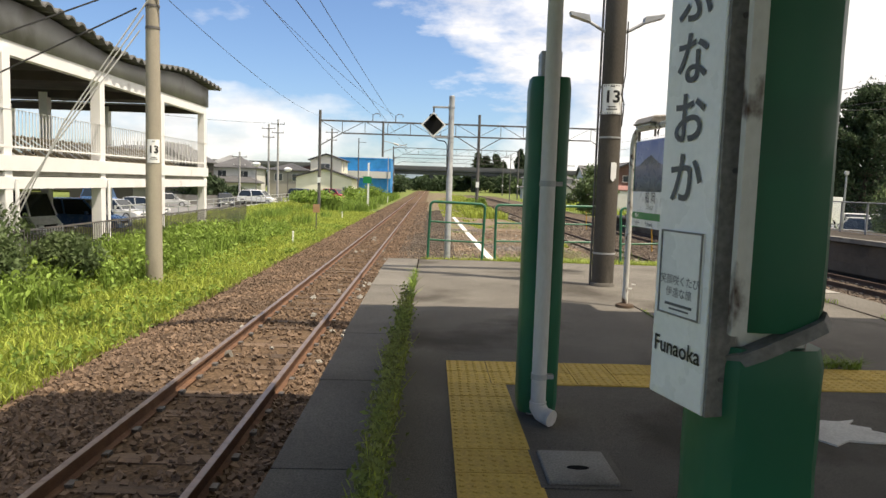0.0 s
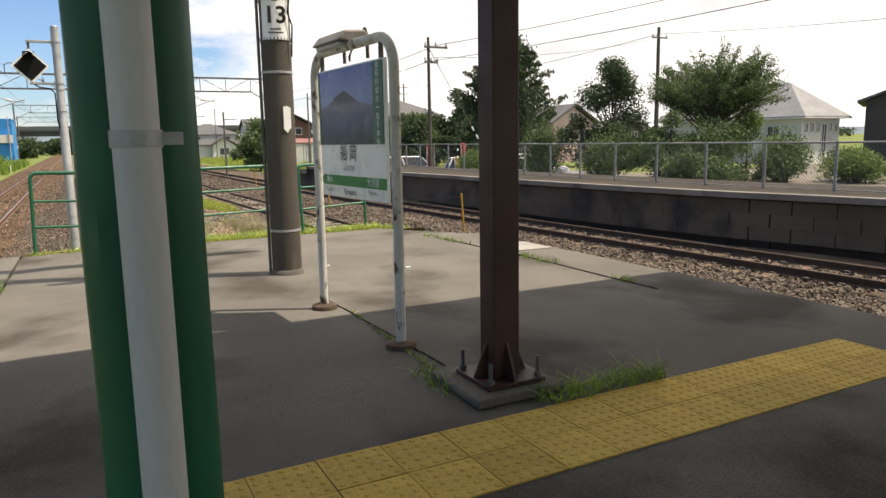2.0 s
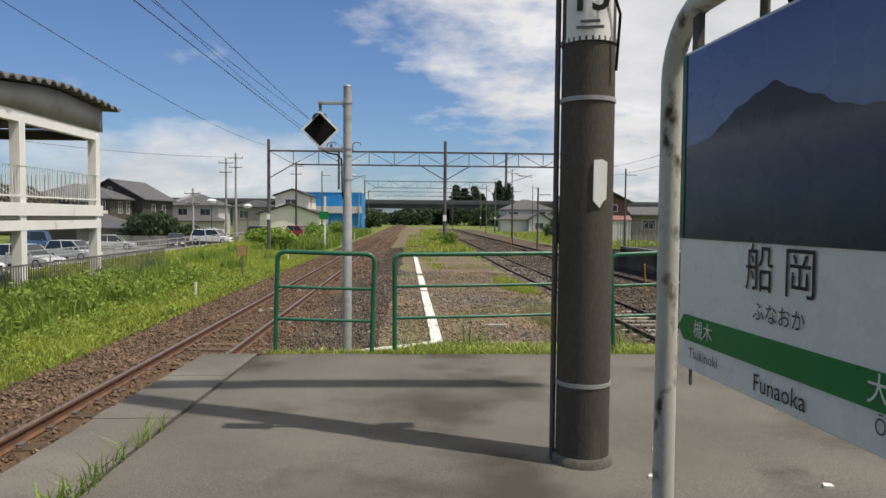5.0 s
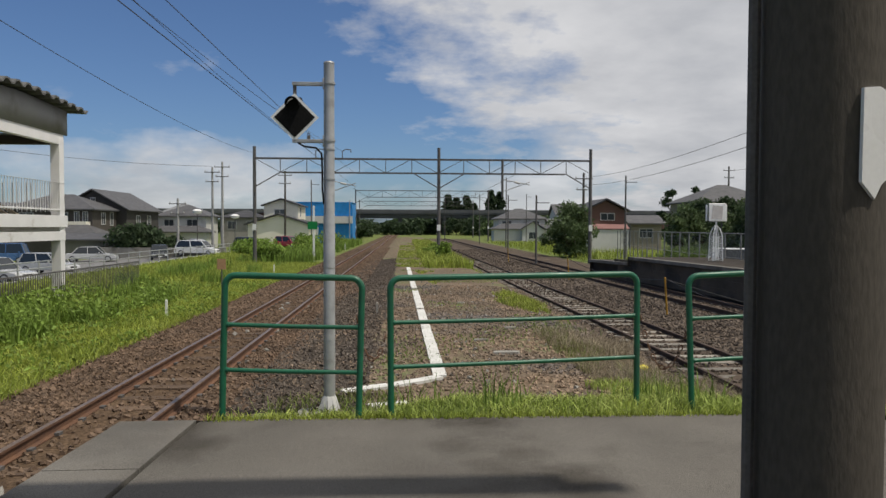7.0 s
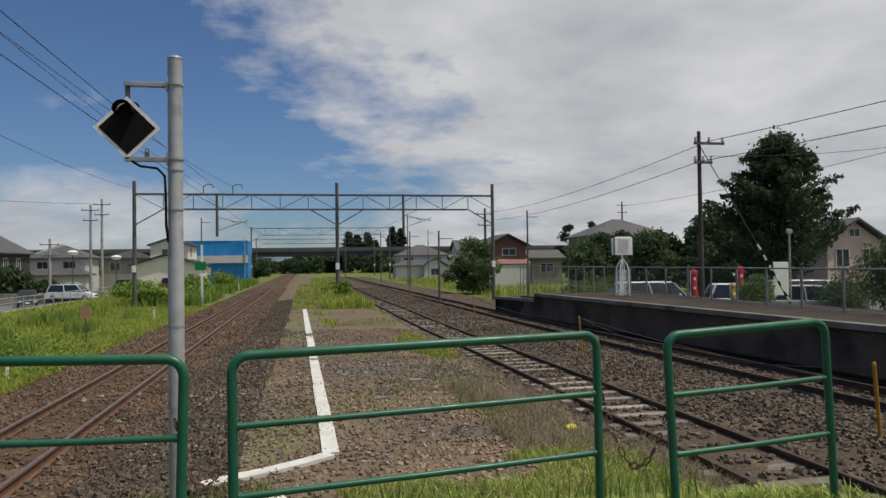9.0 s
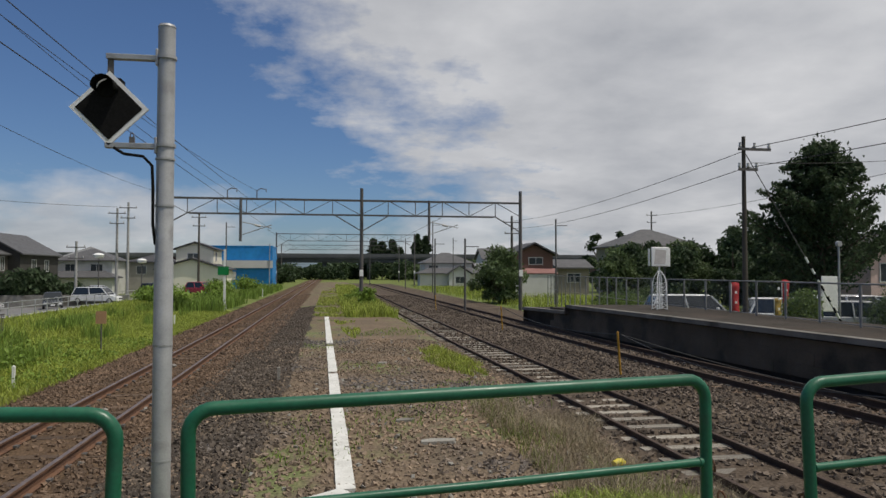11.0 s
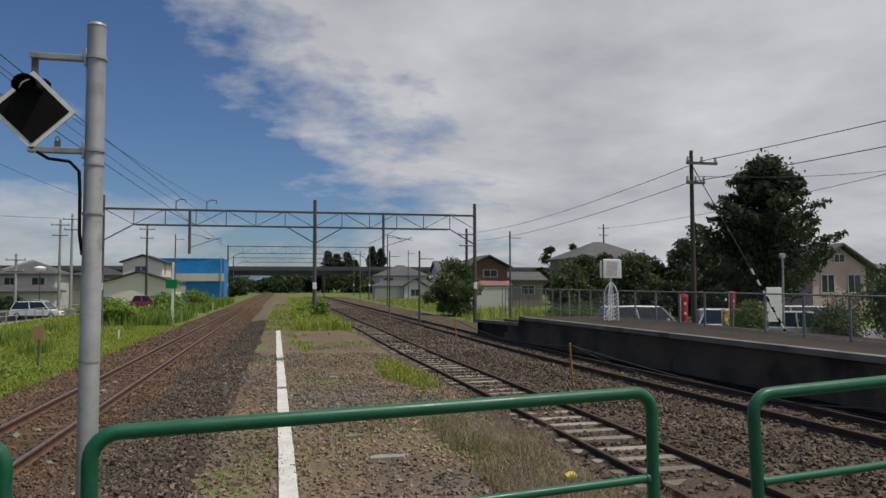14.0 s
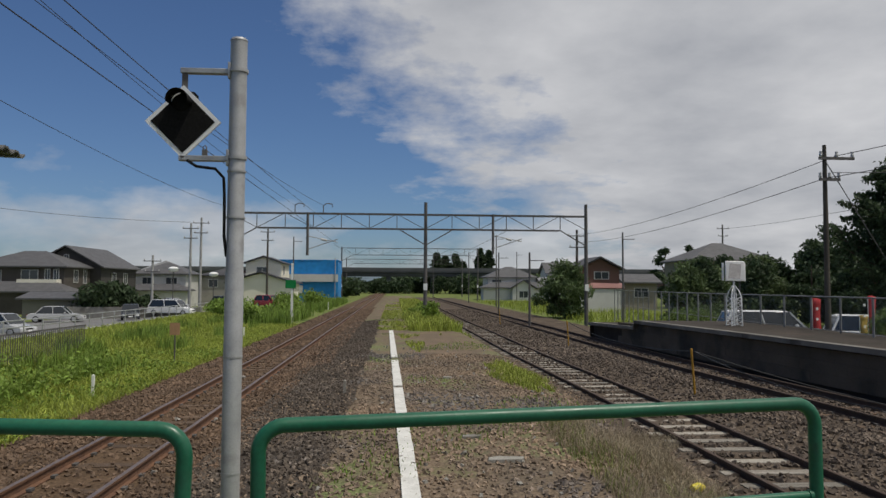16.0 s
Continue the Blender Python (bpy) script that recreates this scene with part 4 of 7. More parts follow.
def make_platform_pole():
    z = plat_z(9.95)
    p = thing("catenary_mast", (2.555, 10.03, z), label="thick dark grey steel mast with white number plate on the platform", category="mast")
    r = 0.152
    part("shaft", Geo().tube([(0, 0, -0.1), (0, 0, 3), (0, 0, 10.5)], [r, r * 0.97, r * 0.9], 28), POLE_DARK, p)
    part("collar", Geo().tube([(0, 0, -0.01), (0, 0, 0.035), (0.0, 0, 0.05)], [0.175, 0.17, 0.156], 24), KERB, p, "mortar collar round the foot")
    for zz in (0.46, 2.05, 2.37, 2.74):
        part("band", Geo().tube([(0, 0, zz - 0.012), (0, 0, zz + 0.012)], r * 1.02, 28), GALV if zz < 2.2 else DARK_STEEL, p)
    number_plate(p, r * 0.97, 2.36, 2.76, 1.9, -12, 0.225)
    part("conduit", Geo().tube([(-0.168, 0.03, 0.0), (-0.168, 0.03, 2.2), (-0.165, 0.03, 6.0)], 0.016, 8), DARK_STEEL, p)
    part("cable", Geo().tube([(0.12, -0.13, 2.2), (0.135, -0.14, 2.5), (0.09, -0.155, 2.62), (0.14, -0.12, 2.9), (0.15, -0.08, 3.6)], 0.008, 6), SIGNAL_BLACK, p)
    part("paper_patch", Geo().prism([(-0.04, 1.49), (-0.022, 1.472), (0.0, 1.45), (0.02, 1.485), (0.04, 1.5), (0.042, 1.7), (0.01, 1.715), (-0.038, 1.71)], "y", -0.157, -0.148), WHITE_BOARD, p, "torn white sticker").matrix_basis = pose(0, 0, 0, 0, 0, 14)
    for s in (-1, 1):
        part("lamp_arm", Geo().tube([(0, 0, 3.42), (s * 0.2, -0.02, 3.5), (s * 0.42, -0.04, 3.62)], 0.022, 8), GALV, p)
        part("floodlight", Geo().prism([(s * 0.36, 3.58), (s * 0.62, 3.66), (s * 0.64, 3.71), (s * 0.38, 3.67)], "y", -0.1, 0.03), GALV, p)
    # unseen beams added overhead only to cast shadow bars on the platform
    for zz in (9.3, 10.0):
        part("cross_arm", Geo().beam((-4.2, 0, zz), (4.2, 0, zz + 0.1), 0.14, 0.14), DARK_STEEL, p)


make_platform_pole()


def make_barrier(x0, y0, w, turn, lean, H):
    z = plat_z(13.6)
    b = thing("barrier_rail", (x0, y0, z), label="green painted tubular barrier at the end of the platform", category="barrier", group="platform end barriers")
    b.matrix_basis = pose(x0, y0, z, 0, lean, turn)
    r, R = 0.025, 0.085
    path = [(0, 0, -0.1), (0, 0, H - R)] + [(R - R * math.cos(a), 0, H - R + R * math.sin(a)) for a in np.linspace(0.25, math.pi / 2, 6)]
    path += [(w - R + R * math.sin(a), 0, H - R + R * math.cos(a)) for a in np.linspace(0, math.pi / 2 - 0.25, 6)] + [(w, 0, H - R), (w, 0, -0.1)]
    part("hoop", Geo().tube(path, r, 14), GREEN_PAINT, b)
    for zz in (0.72, 0.37):
        part("cross_rail", Geo().tube([(0.02, 0, zz), (w / 2, 0, zz - 0.004), (w - 0.02, 0, zz)], 0.017, 12), GREEN_PAINT, b)
        for x in (0.03, w - 0.03):
            part("weld_collar", Geo().tube([(x - 0.008, 0, zz), (x + 0.008, 0, zz)], 0.021, 10), GREEN_PAINT, b)


for row in ((0.085, 13.72, 1.045, -0.5, 1.5, 1.1), (1.38, 13.77, 2.08, 8.0, -0.4, 1.07), (3.87, 13.95, 1.12, 3.2, -2.4, 1.075)):
    make_barrier(*row)


def make_chain(p, q, sag, label):
    p, q = Vector(p), Vector(q)
    n = int((q - p).length * 1.3 / 0.045)
    ch = thing("chain", p, label=label, category="chain", group="barrier chains")
    g = Geo()
    for i in range(n):
        t = (i + 0.5) / n
        c = (q - p) * t + Vector((0, 0, -sag * 4 * t * (1 - t)))
        d = ((q - p).normalized() + Vector((0, 0, -sag * 4 * (1 - 2 * t) / (q - p).length))).normalized()
        s = d.cross(Vector((0, 1, 0))).normalized() if i % 2 else d.cross(Vector((0, 0, 1)) if abs(d.z) < 0.9 else Vector((1, 0, 0))).normalized()
        loop = [c + d * (0.03 * math.cos(a)) + s * (0.016 * math.sin(a)) for a in np.linspace(0, 2 * math.pi, 9)]
        g.tube(loop, 0.0052, 5, caps=False)
    tagged(part("links", g, RAIL_RUST, ch), kind="stuff")


ZB = plat_z(13.7)
make_chain((1.1, 13.71, ZB + 0.86), (1.385, 13.77, ZB + 0.86), 0.42, "rusty grey chain hanging between two green barriers")
make_chain((3.45, 14.07, ZB + 0.8), (3.87, 13.96, ZB + 0.8), 0.5, "rusty grey chain hanging between two green barriers")


def make_signal():
    s = thing("signal_post", (0.545, 17.1, -0.1), label="grey steel post carrying a black diamond signal board", category="signal")
    part("pole", Geo().tube([(0, 0, 0), (0, 0, 2.6), (0, 0, 2.61), (0, 0, 4.48)], [0.072, 0.072, 0.068, 0.066], 22), GALV, s)
    part("pole_cap", Geo().tube([(0, 0, 4.48), (0, 0, 4.50)], [0.07, 0.06], 22), GALV, s)
    for z in (1.05, 1.95, 3.05, 3.42):
        part("pole_band", Geo().tube([(0, 0, z - 0.008), (0, 0, z + 0.008)], 0.075, 22), GALV, s)
    skirt = Geo()
    for k in range(9):
        a = 2 * math.pi * k / 9
        skirt.prism([(0.06, 0.36), (0.08, 0.33), (0.14 + 0.03 * (k % 2), 0.08), (0.12, 0.07)], "y", -0.03, 0.03)
        for i in range(len(skirt.v) - 8, len(skirt.v)):
            x, y, z = skirt.v[i]
            skirt.v[i] = (x * math.cos(a) - y * math.sin(a), x * math.sin(a) + y * math.cos(a), z)
    part("torn_wrap", skirt, WHITE_PVC, s, "torn grey wrapping at the foot")
    cx, cz = -0.42, 3.81
    for z in (4.235, 3.53):
        part("arm", Geo().box(-0.45, -0.03, z - 0.03, -0.06, 0.03, z + 0.012).box(-0.075, -0.05, z - 0.07, -0.055, 0.05, z + 0.06), GALV, s, bevel=0.004)
        part("arm_strap", Geo().tube([(0, 0, z - 0.014), (0, 0, z + 0.014)], 0.078, 22), GALV, s)
    h = 0.295
    board = part("board", Geo().prism([(cx - h, cz), (cx, cz - h), (cx + h, cz), (cx, cz + h)], "y", -0.03, -0.01), WHITE_BOARD, s, "white diamond board")
    hh = h - 0.045
    part("black_face", Geo().prism([(cx - hh, cz), (cx, cz - hh), (cx + hh, cz), (cx, cz + hh)], "y", -0.034, -0.0305), SIGNAL_BLACK, board, "matt black face")
    hood = Geo()
    for i in range(13):
        a = -0.25 + (math.pi + 0.5) * i / 12
        for y in (-0.035, -0.17):
            hood.v.append((cx - 0.015 + 0.085 * math.cos(a), y, cz + 0.15 + 0.085 * math.sin(a)))
    for i in range(12):
        hood.f.append((2 * i, 2 * i + 1, 2 * i + 3, 2 * i + 2))
    hd = part("lamp_hood", hood, SIGNAL_BLACK, board, "black lamp hood")
    sol = hd.modifiers.new("thick", "SOLIDIFY")
    sol.thickness = 0.004
    part("lens", Geo().tube([(cx - 0.015, -0.036, cz + 0.15), (cx - 0.015, -0.05, cz + 0.15)], [0.07, 0.06], 16), SIGNAL_BLACK, board)
    part("lamp_box", Geo().box(cx - 0.1, -0.008, cz + 0.05, cx + 0.08, 0.12, cz + 0.25), SIGNAL_BLACK, s, bevel=0.01)
    part("padlock", Geo().box(cx + 0.15, -0.02, cz - 0.27, cx + 0.19, 0.0, cz - 0.22).tube([(cx + 0.157, -0.01, cz - 0.22), (cx + 0.157, -0.01, cz - 0.195), (cx + 0.17, -0.01, cz - 0.185), (cx + 0.183, -0.01, cz - 0.195), (cx + 0.183, -0.01, cz - 0.22)], 0.005, 6), DARK_STEEL, s)
    part("bracket", Geo().beam((cx, 0, 4.22), (cx, 0, cz + h - 0.06), 0.04, 0.03), DARK_STEEL, s)
    part("bracket", Geo().beam((cx, 0, 3.54), (cx, 0, cz - h + 0.06), 0.04, 0.03), DARK_STEEL, s)
    part("cable", Geo().tube([(-0.38, -0.03, 3.5), (-0.3, -0.05, 3.45), (-0.15, -0.07, 3.43), (-0.085, -0.06, 3.36), (-0.08, -0.045, 3.2), (-0.078, -0.04, 2.9), (-0.062, -0.02, 2.74)], 0.012, 8), SIGNAL_BLACK, s, "black cable")


make_signal()
sp = thing("concrete_block", (0.52, 17.12, -0.07), 6, label="pale broken concrete footing block round the signal post", category="concrete block")
part("slab", Geo().prism([(-0.42, -0.26), (0.1, -0.33), (0.5, -0.16), (0.46, 0.2), (0.05, 0.3), (-0.36, 0.22)], "z", -0.1, 0.1), CONCRETE, sp, bevel=0.015)
part("kerb_piece", Geo().prism([(0.52, 0.05), (1.05, 0.16), (1.02, 0.3), (0.5, 0.2)], "z", -0.06, 0.14), WHITE_WORN, sp, "white painted kerb piece", bevel=0.01)


def strip_along(points, half, z_of, name, mat, label):
    g = Geo()
    pts = [Vector((*p, 0)) for p in points]
    for i, p in enumerate(pts):
        t = (pts[min(i + 1, len(pts) - 1)] - pts[max(i - 1, 0)]).normalized()
        s = Vector((t.y, -t.x, 0)) * half
        for q in (p - s, p + s):
            z = z_of(q.x, q.y)
            g.v += [(q.x, q.y, z - 0.03), (q.x, q.y, z + 0.022)]
    for i in range(len(pts) - 1):
        a = 4 * i
        g.f += [(a + 1, a + 3, a + 7, a + 5), (a, a + 1, a + 5, a + 4), (a + 2, a + 6, a + 7, a + 3)]
    g.f += [(0, 2, 3, 1), (4 * (len(pts) - 1), 4 * (len(pts) - 1) + 1, 4 * (len(pts) - 1) + 3, 4 * (len(pts) - 1) + 2)]
    return solo(name, g, mat, label, "white line", kind="structure")


wl = [(0.62, 18.1), (0.9, 18.28), (1.3, 18.48), (1.72, 18.72), (2.02, 18.92)]
strip_along(wl, 0.1, lambda x, y: bed_z(x, y) + 0.02, "white_line_cross", WHITE_WORN, "worn white concrete line across the gravel yard")
for a, b in ((18.95, 27.6), (27.9, 33.6), (34.6, 48.0)):
    pts = [(2.03 - 0.34 * (y - 18.95) / 29.0 + 0.012 * noise.noise((y, 0, 0)), y) for y in np.linspace(a, b, 14)]
    strip_along(pts, 0.105, lambda x, y: bed_z(x, y) + 0.02, "white_line", WHITE_WORN, "worn white line on the gravel yard")


# tactile paving: blocks with rows of domes
def tactile_mesh(w, d, name="tactile_tile"):
    g = Geo().box(0.003, 0.003, -0.02, w - 0.003, d - 0.003, 0.006)
    nx, ny = max(2, round(w / 0.06)), max(2, round(d / 0.06))
    for i in range(nx):
        for j in range(ny):
            cx, cy = (i + 0.5) * w / nx, (j + 0.5) * d / ny
            lo = [(cx + 0.017 * math.cos(a), cy + 0.017 * math.sin(a), 0.006) for a in np.linspace(0, 2 * math.pi, 6, endpoint=False)]
            hi = [(cx + 0.010 * math.cos(a), cy + 0.010 * math.sin(a), 0.0105) for a in np.linspace(0, 2 * math.pi, 6, endpoint=False)]
            g.add(lo + hi, [(k, (k + 1) % 6, 6 + (k + 1) % 6, 6 + k) for k in range(6)] + [tuple(6 + k for k in range(6))])
    return g.mesh(name, TACTILE)


def make_tactile():
    t = thing("tactile_paving", label="yellow tactile paving strip crossing the dark platform", category="tactile paving", kind="structure")
    me = tactile_mesh(0.3, 0.3)
    for i in range(16):
        for j in range(2):
            ob = new("tactile_tile", me)
            ob.parent = t
            ob.matrix_basis = pose(0.27 + 0.3 * i + 0.0, 4.98 + 0.3 * j + 0.012 * i / 4, plat_z(5) + random.uniform(0.0, 0.003), 0, 0, random.uniform(-0.3, 0.3))
    me2 = tactile_mesh(0.4, 0.3)
    for i in range(22):
        ob = new("tactile_tile", me2)
        ob.parent = t
        ob.matrix_basis = pose(0.27, 4.98 - 0.3 * (i + 1), plat_z(2) + random.uniform(0.0, 0.003), 0, 0, random.uniform(-0.3, 0.3))


make_tactile()


def flake(name, at, r, mat, label, seed, squash=0.6):
    rnd = random.Random(seed)
    n = 22
    pts = [(at[0] + r * math.cos(2 * math.pi * i / n) * rnd.uniform(0.55, 1.1), at[1] + squash * r * math.sin(2 * math.pi * i / n) * rnd.uniform(0.5, 1.1)) for i in range(n)]
    return solo(name, Geo().prism(pts, "z", at[2] - 0.01, at[2] + 0.011), mat, label, "paint patch", smooth=False)


flake("paint_patch", (2.42, 4.2, plat_z(4)), 0.42, WHITE_WORN, "flaking white paint patch on the dark asphalt", 4)
for x, y, s in ((3.05, 10.2, 0.03), (3.75, 9.6, 0.03), (2.87, 9.75, 0.025)):
    g = Geo().prism([(x - s, y - s * 0.6), (x + s * 0.7, y - s * 0.9), (x + s, y + s * 0.5), (x - s * 0.3, y + s)], "z", plat_z(y) - 0.005, plat_z(y) + 0.012)
    solo("litter", g, WHITE_WORN, "small scrap of white paper on the asphalt", "litter", "paper scraps")


def crack(points, half, label):
    g = Geo()
    for i, (x, y) in enumerate(points):
        w = half * (0.5 + abs(noise.noise((x * 3, y * 3, 5))) * 1.6)
        z = plat_z(y) + 0.0105
        g.v += [(x - w, y, z - 0.02), (x - w, y, z), (x + w, y, z), (x + w, y, z - 0.02)]
    for i in range(len(points) - 1):
        for k in range(3):
            g.f.append((4 * i + k, 4 * i + k + 1, 4 * i + k + 5, 4 * i + k + 4))
    solo("asphalt_crack", g, BALLAST_DARK, label, "crack", kind="structure")


crack([(2.52 + 0.03 * noise.noise((0, y * 1.7, 0)) - 0.02 * (y - 8), y) for y in np.arange(6.45, 8.7, 0.12)], 0.003, "dark open joint in the asphalt")
crack([(5.2 + 0.05 * noise.noise((9, y * 1.3, 0)), y) for y in np.arange(7.4, 11.6, 0.12)], 0.0025, "thin dark crack along the platform side")
g = Geo().prism([(5.35, 9.9), (5.86, 9.86), (5.84, 10.5), (5.4, 10.42)], "z", plat_z(10) - 0.03, plat_z(10) + 0.012)
solo("concrete_slab", g, CONCRETE, "small pale concrete slab let into the platform edge", "slab", bevel=0.004)


SCRAP_YELLOW = material("yellow_plastic", (0.7, 0.6, 0.05), rough=0.4, bump=0.05)
for x, y, w, d in ((3.35, 21.0, 0.26, 0.1), (3.05, 22.5, 0.16, 0.09), (3.9, 24.2, 0.14, 0.08), (3.2, 29.5, 0.12, 0.09)):
    z = bed_z(x, y)
    solo("concrete_fragment", Geo().prism([(x - w, y - d), (x + w * 0.8, y - d * 0.7), (x + w, y + d * 0.6), (x - w * 0.3, y + d), (x - w * 0.9, y + d * 0.4)], "z", z - 0.02, z + 0.045), CONCRETE, "pale flat concrete fragment lying in the gravel", "concrete fragment", "concrete fragments", bevel=0.008)
z = bed_z(5.45, 19.7)
solo("crushed_bottle", Geo().tube([(5.38, 19.7, z + 0.06), (5.46, 19.72, z + 0.075), (5.52, 19.74, z + 0.07), (5.55, 19.75, z + 0.07)], [0.05, 0.06, 0.045, 0.02], 9), SCRAP_YELLOW, "crushed yellow plastic bottle lying among dry weeds", "litter")


STRAW = leaf_material("bleached_straw", (0.36, 0.31, 0.22), (0.25, 0.21, 0.14))
# ---- loose ground cover ----
def scatter(n, x0, x1, y0, y1, z_of, keep=None, crowd=1.0):
    x = RNG.uniform(x0, x1, n)
    y = y0 + (y1 - y0) * RNG.uniform(0, 1, n) ** crowd
    if keep is not None:
        k = keep(x, y)
        x, y = x[k], y[k]
    z = np.array([z_of(a, b) for a, b in zip(x, y)])
    return np.stack([x, y, z], 1)


def off_rails(x, y):
    ok = np.ones(len(x), bool)
    for r in (-2.75, -1.618):
        ok &= np.abs(x - r) > 0.075
    # between the rails dust and fines bury most of the stones
    between = (x > -2.7) & (x < -1.66)
    return ok & (~between | (RNG.uniform(0, 1, len(x)) < 0.3))


def off_side_rails(x, y):
    ok = np.ones(len(x), bool)
    for line in (NEAR_RAIL, SIDING):
        lx = np.interp(y, line[:, 1], line[:, 0])
        for s in (0, 1.132):
            ok &= np.abs(x - lx - s) > 0.08
    lx = np.interp(y, EDGE_TWO[:, 1], EDGE_TWO[:, 0])
    return ok & (x < lx - 0.05) & ~((y < 14.1) & (x < 5.95))


def off_siding_sleepers(x, y):
    lx = np.interp(y, SIDING[:, 1], SIDING[:, 0])
    on = (y > 14.3) & (x > lx - 0.28) & (x < lx + 1.4) & (np.mod(y - 14.6 + 0.16, 0.62) < 0.3)
    return off_side_rails(x, y) & ~on


tagged(stones("ballast_stones", 32000, lambda n: scatter(n, -4.7, -0.62, 2.5, 34, lambda x, y: bed_z(x, y) + 0.012, off_rails, 1.6), (0.03, 0.065), STONES_RUST), "rust-brown crushed ballast stones of the main track", "ballast", kind="stuff")
tagged(stones("ballast_stones", 28000, lambda n: scatter(n, 6.0, 13.6, 5.5, 36, lambda x, y: bed_z(x, y) + 0.012, off_siding_sleepers, 1.3), (0.035, 0.075), STONES_GREY), "grey-brown crushed ballast stones of the side tracks", "ballast", kind="stuff")
tagged(stones("shoulder_stones", 3200, lambda n: scatter(n, 5.95, 7.2, 4.0, 13.5, lambda x, y: 0.80 - 0.55 * max(0, x - 5.95) + RNG.uniform(-0.05, 0.03)), (0.04, 0.09), STONES_GREY), "heap of grey stones against the platform side", "ballast", kind="stuff")
tagged(stones("gravel", 19000, lambda n: scatter(n, -0.6, 6.0, 14.2, 36, lambda x, y: bed_z(x, y) + 0.006, None, 1.4), (0.025, 0.06), STONES_YARD), "loose brown gravel in the yard", "gravel", kind="stuff")
tagged(stones("ballast_stones", 13000, lambda n: scatter(n, -0.95, 0.95, 14.2, 60, lambda x, y: bed_z(x, y) + 0.02, None, 1.4), (0.03, 0.062), STONES_DARK), "dark grey ballast stones beside the main track", "ballast", kind="stuff")
# the bank of stone that fills the gap beside the platform
solo("stone_bank", Geo().add([(5.93, 3.0, 0.78), (7.6, 3.0, -0.1), (7.6, 12.5, -0.12), (5.93, 12.5, 0.7), (5.6, 13.6, -0.1), (7.0, 13.6, -0.1), (5.93, -14, 0.78), (7.6, -14, -0.1)], [(0, 1, 2, 3), (3, 2, 5, 4), (6, 7, 1, 0)]), BALLAST_GREY, "bank of grey stones against the platform side", "ground", kind="structure")


def left_z(x, y):
    return ground_z(x, y)


def patchy(scale, level, seed):
    def keep(x, y):
        return np.array([noise.noise((a * scale, b * scale, seed)) > level for a, b in zip(x, y)])
    return keep


def cover(name, label, mesh):
    return tagged(new(name, mesh), label, "grass", kind="stuff")


cover("grass", "bright green grass along the railway", blades("grass", scatter(60000, -9.5, -4.5, 5, 60, left_z, None, 1.5), 0.24, 0.013, 1.0, GRASS))
cover("grass", "green grass on the wide verge", blades("grass", scatter(24000, -16, -9, 16, 95, left_z, None, 1.4), 0.4, 0.02, 0.8, GRASS))
cover("tall_weeds", "tall green weeds on the verge", blades("tall_weeds", scatter(15000, -11.5, -6.8, 17, 62, left_z, patchy(0.42, 0.14, 5), 1.2), 0.8, 0.02, 0.4, WEED))
cover("tall_weeds", "tall green weeds on the verge", blades("tall_weeds", scatter(5000, -9.0, -5.2, 60, 125, left_z, patchy(0.2, 0.0, 6), 1.2), 1.1, 0.04, 0.4, WEED))
cover("tall_weeds", "lush tall weeds in front of the bicycle park", blades("tall_weeds", scatter(9000, -10.4, -6.9, 12, 30, left_z, patchy(0.55, -0.05, 15), 1.0), 0.75, 0.018, 0.7, WEED))
cover("broad_leaf_weeds", "leafy weeds in front of the bicycle park", leaves("broad_leaf_weeds", scatter(15000, -10.4, -6.6, 12, 34, lambda x, y: left_z(x, y) + RNG.uniform(0.1, 0.75), patchy(0.55, -0.05, 15), 1.0), 0.075, WEED))
cover("broad_leaf_weeds", "low broad-leaved weeds beside the ballast", leaves("broad_leaf_weeds", scatter(16000, -8.5, -4.5, 5, 40, lambda x, y: left_z(x, y) + RNG.uniform(0.02, 0.28), patchy(0.5, -0.1, 9), 1.4), 0.055, WEED))
cover("grass", "thin grass growing in the gravel yard", blades("grass", scatter(9000, 1.0, 5.8, 20, 50, bed_z, patchy(0.33, 0.2, 2), 1.0), 0.1, 0.009, 0.9, WEED))
cover("grass", "dry pale weeds beside the siding", blades("grass", scatter(2600, 4.3, 6.0, 15.5, 24, bed_z, patchy(0.6, 0.05, 12)), 0.24, 0.006, 1.0, GRASS_DRY))
cover("grass", "tuft of grass by the siding", blades("grass", scatter(3800, 4.2, 5.9, 27.0, 33.5, bed_z, lambda x, y: ((x - 5.1) / 0.75) ** 2 + ((y - 30.2) / 3.0) ** 2 < 0.75 + 0.35 * np.sin(x * 9 + y * 2.3)), 0.2, 0.01, 0.8, GRASS))
cover("grass", "grass at the foot of the platform end", blades("grass", scatter(34000, 0.0, 5.7, 13.68, 18.6, bank_z, lambda x, y: y < 16.2 + 0.42 * x + 0.4 * np.sin(x * 3) + 0.5 * np.sin(y * 5 + x), 1.0), 0.13, 0.006, 1.2, LAWN))
cover("grass", "taller weeds standing among the bank grass", blades("grass", scatter(1500, 0.2, 5.6, 13.9, 16.4, bank_z, patchy(1.1, 0.22, 33)), 0.42, 0.007, 0.5, WEED))
cover("grass", "grass round the signal post", blades("grass", scatter(900, -0.3, 1.4, 16.4, 18.0, bed_z), 0.16, 0.009, 0.9, GRASS_DRY))
cover("grass", "grass between the rails and the far yard", blades("grass", scatter(7000, 2.6, 5.4, 48, 120, bed_z, None, 1.2), 0.6, 0.03, 0.6, GRASS))
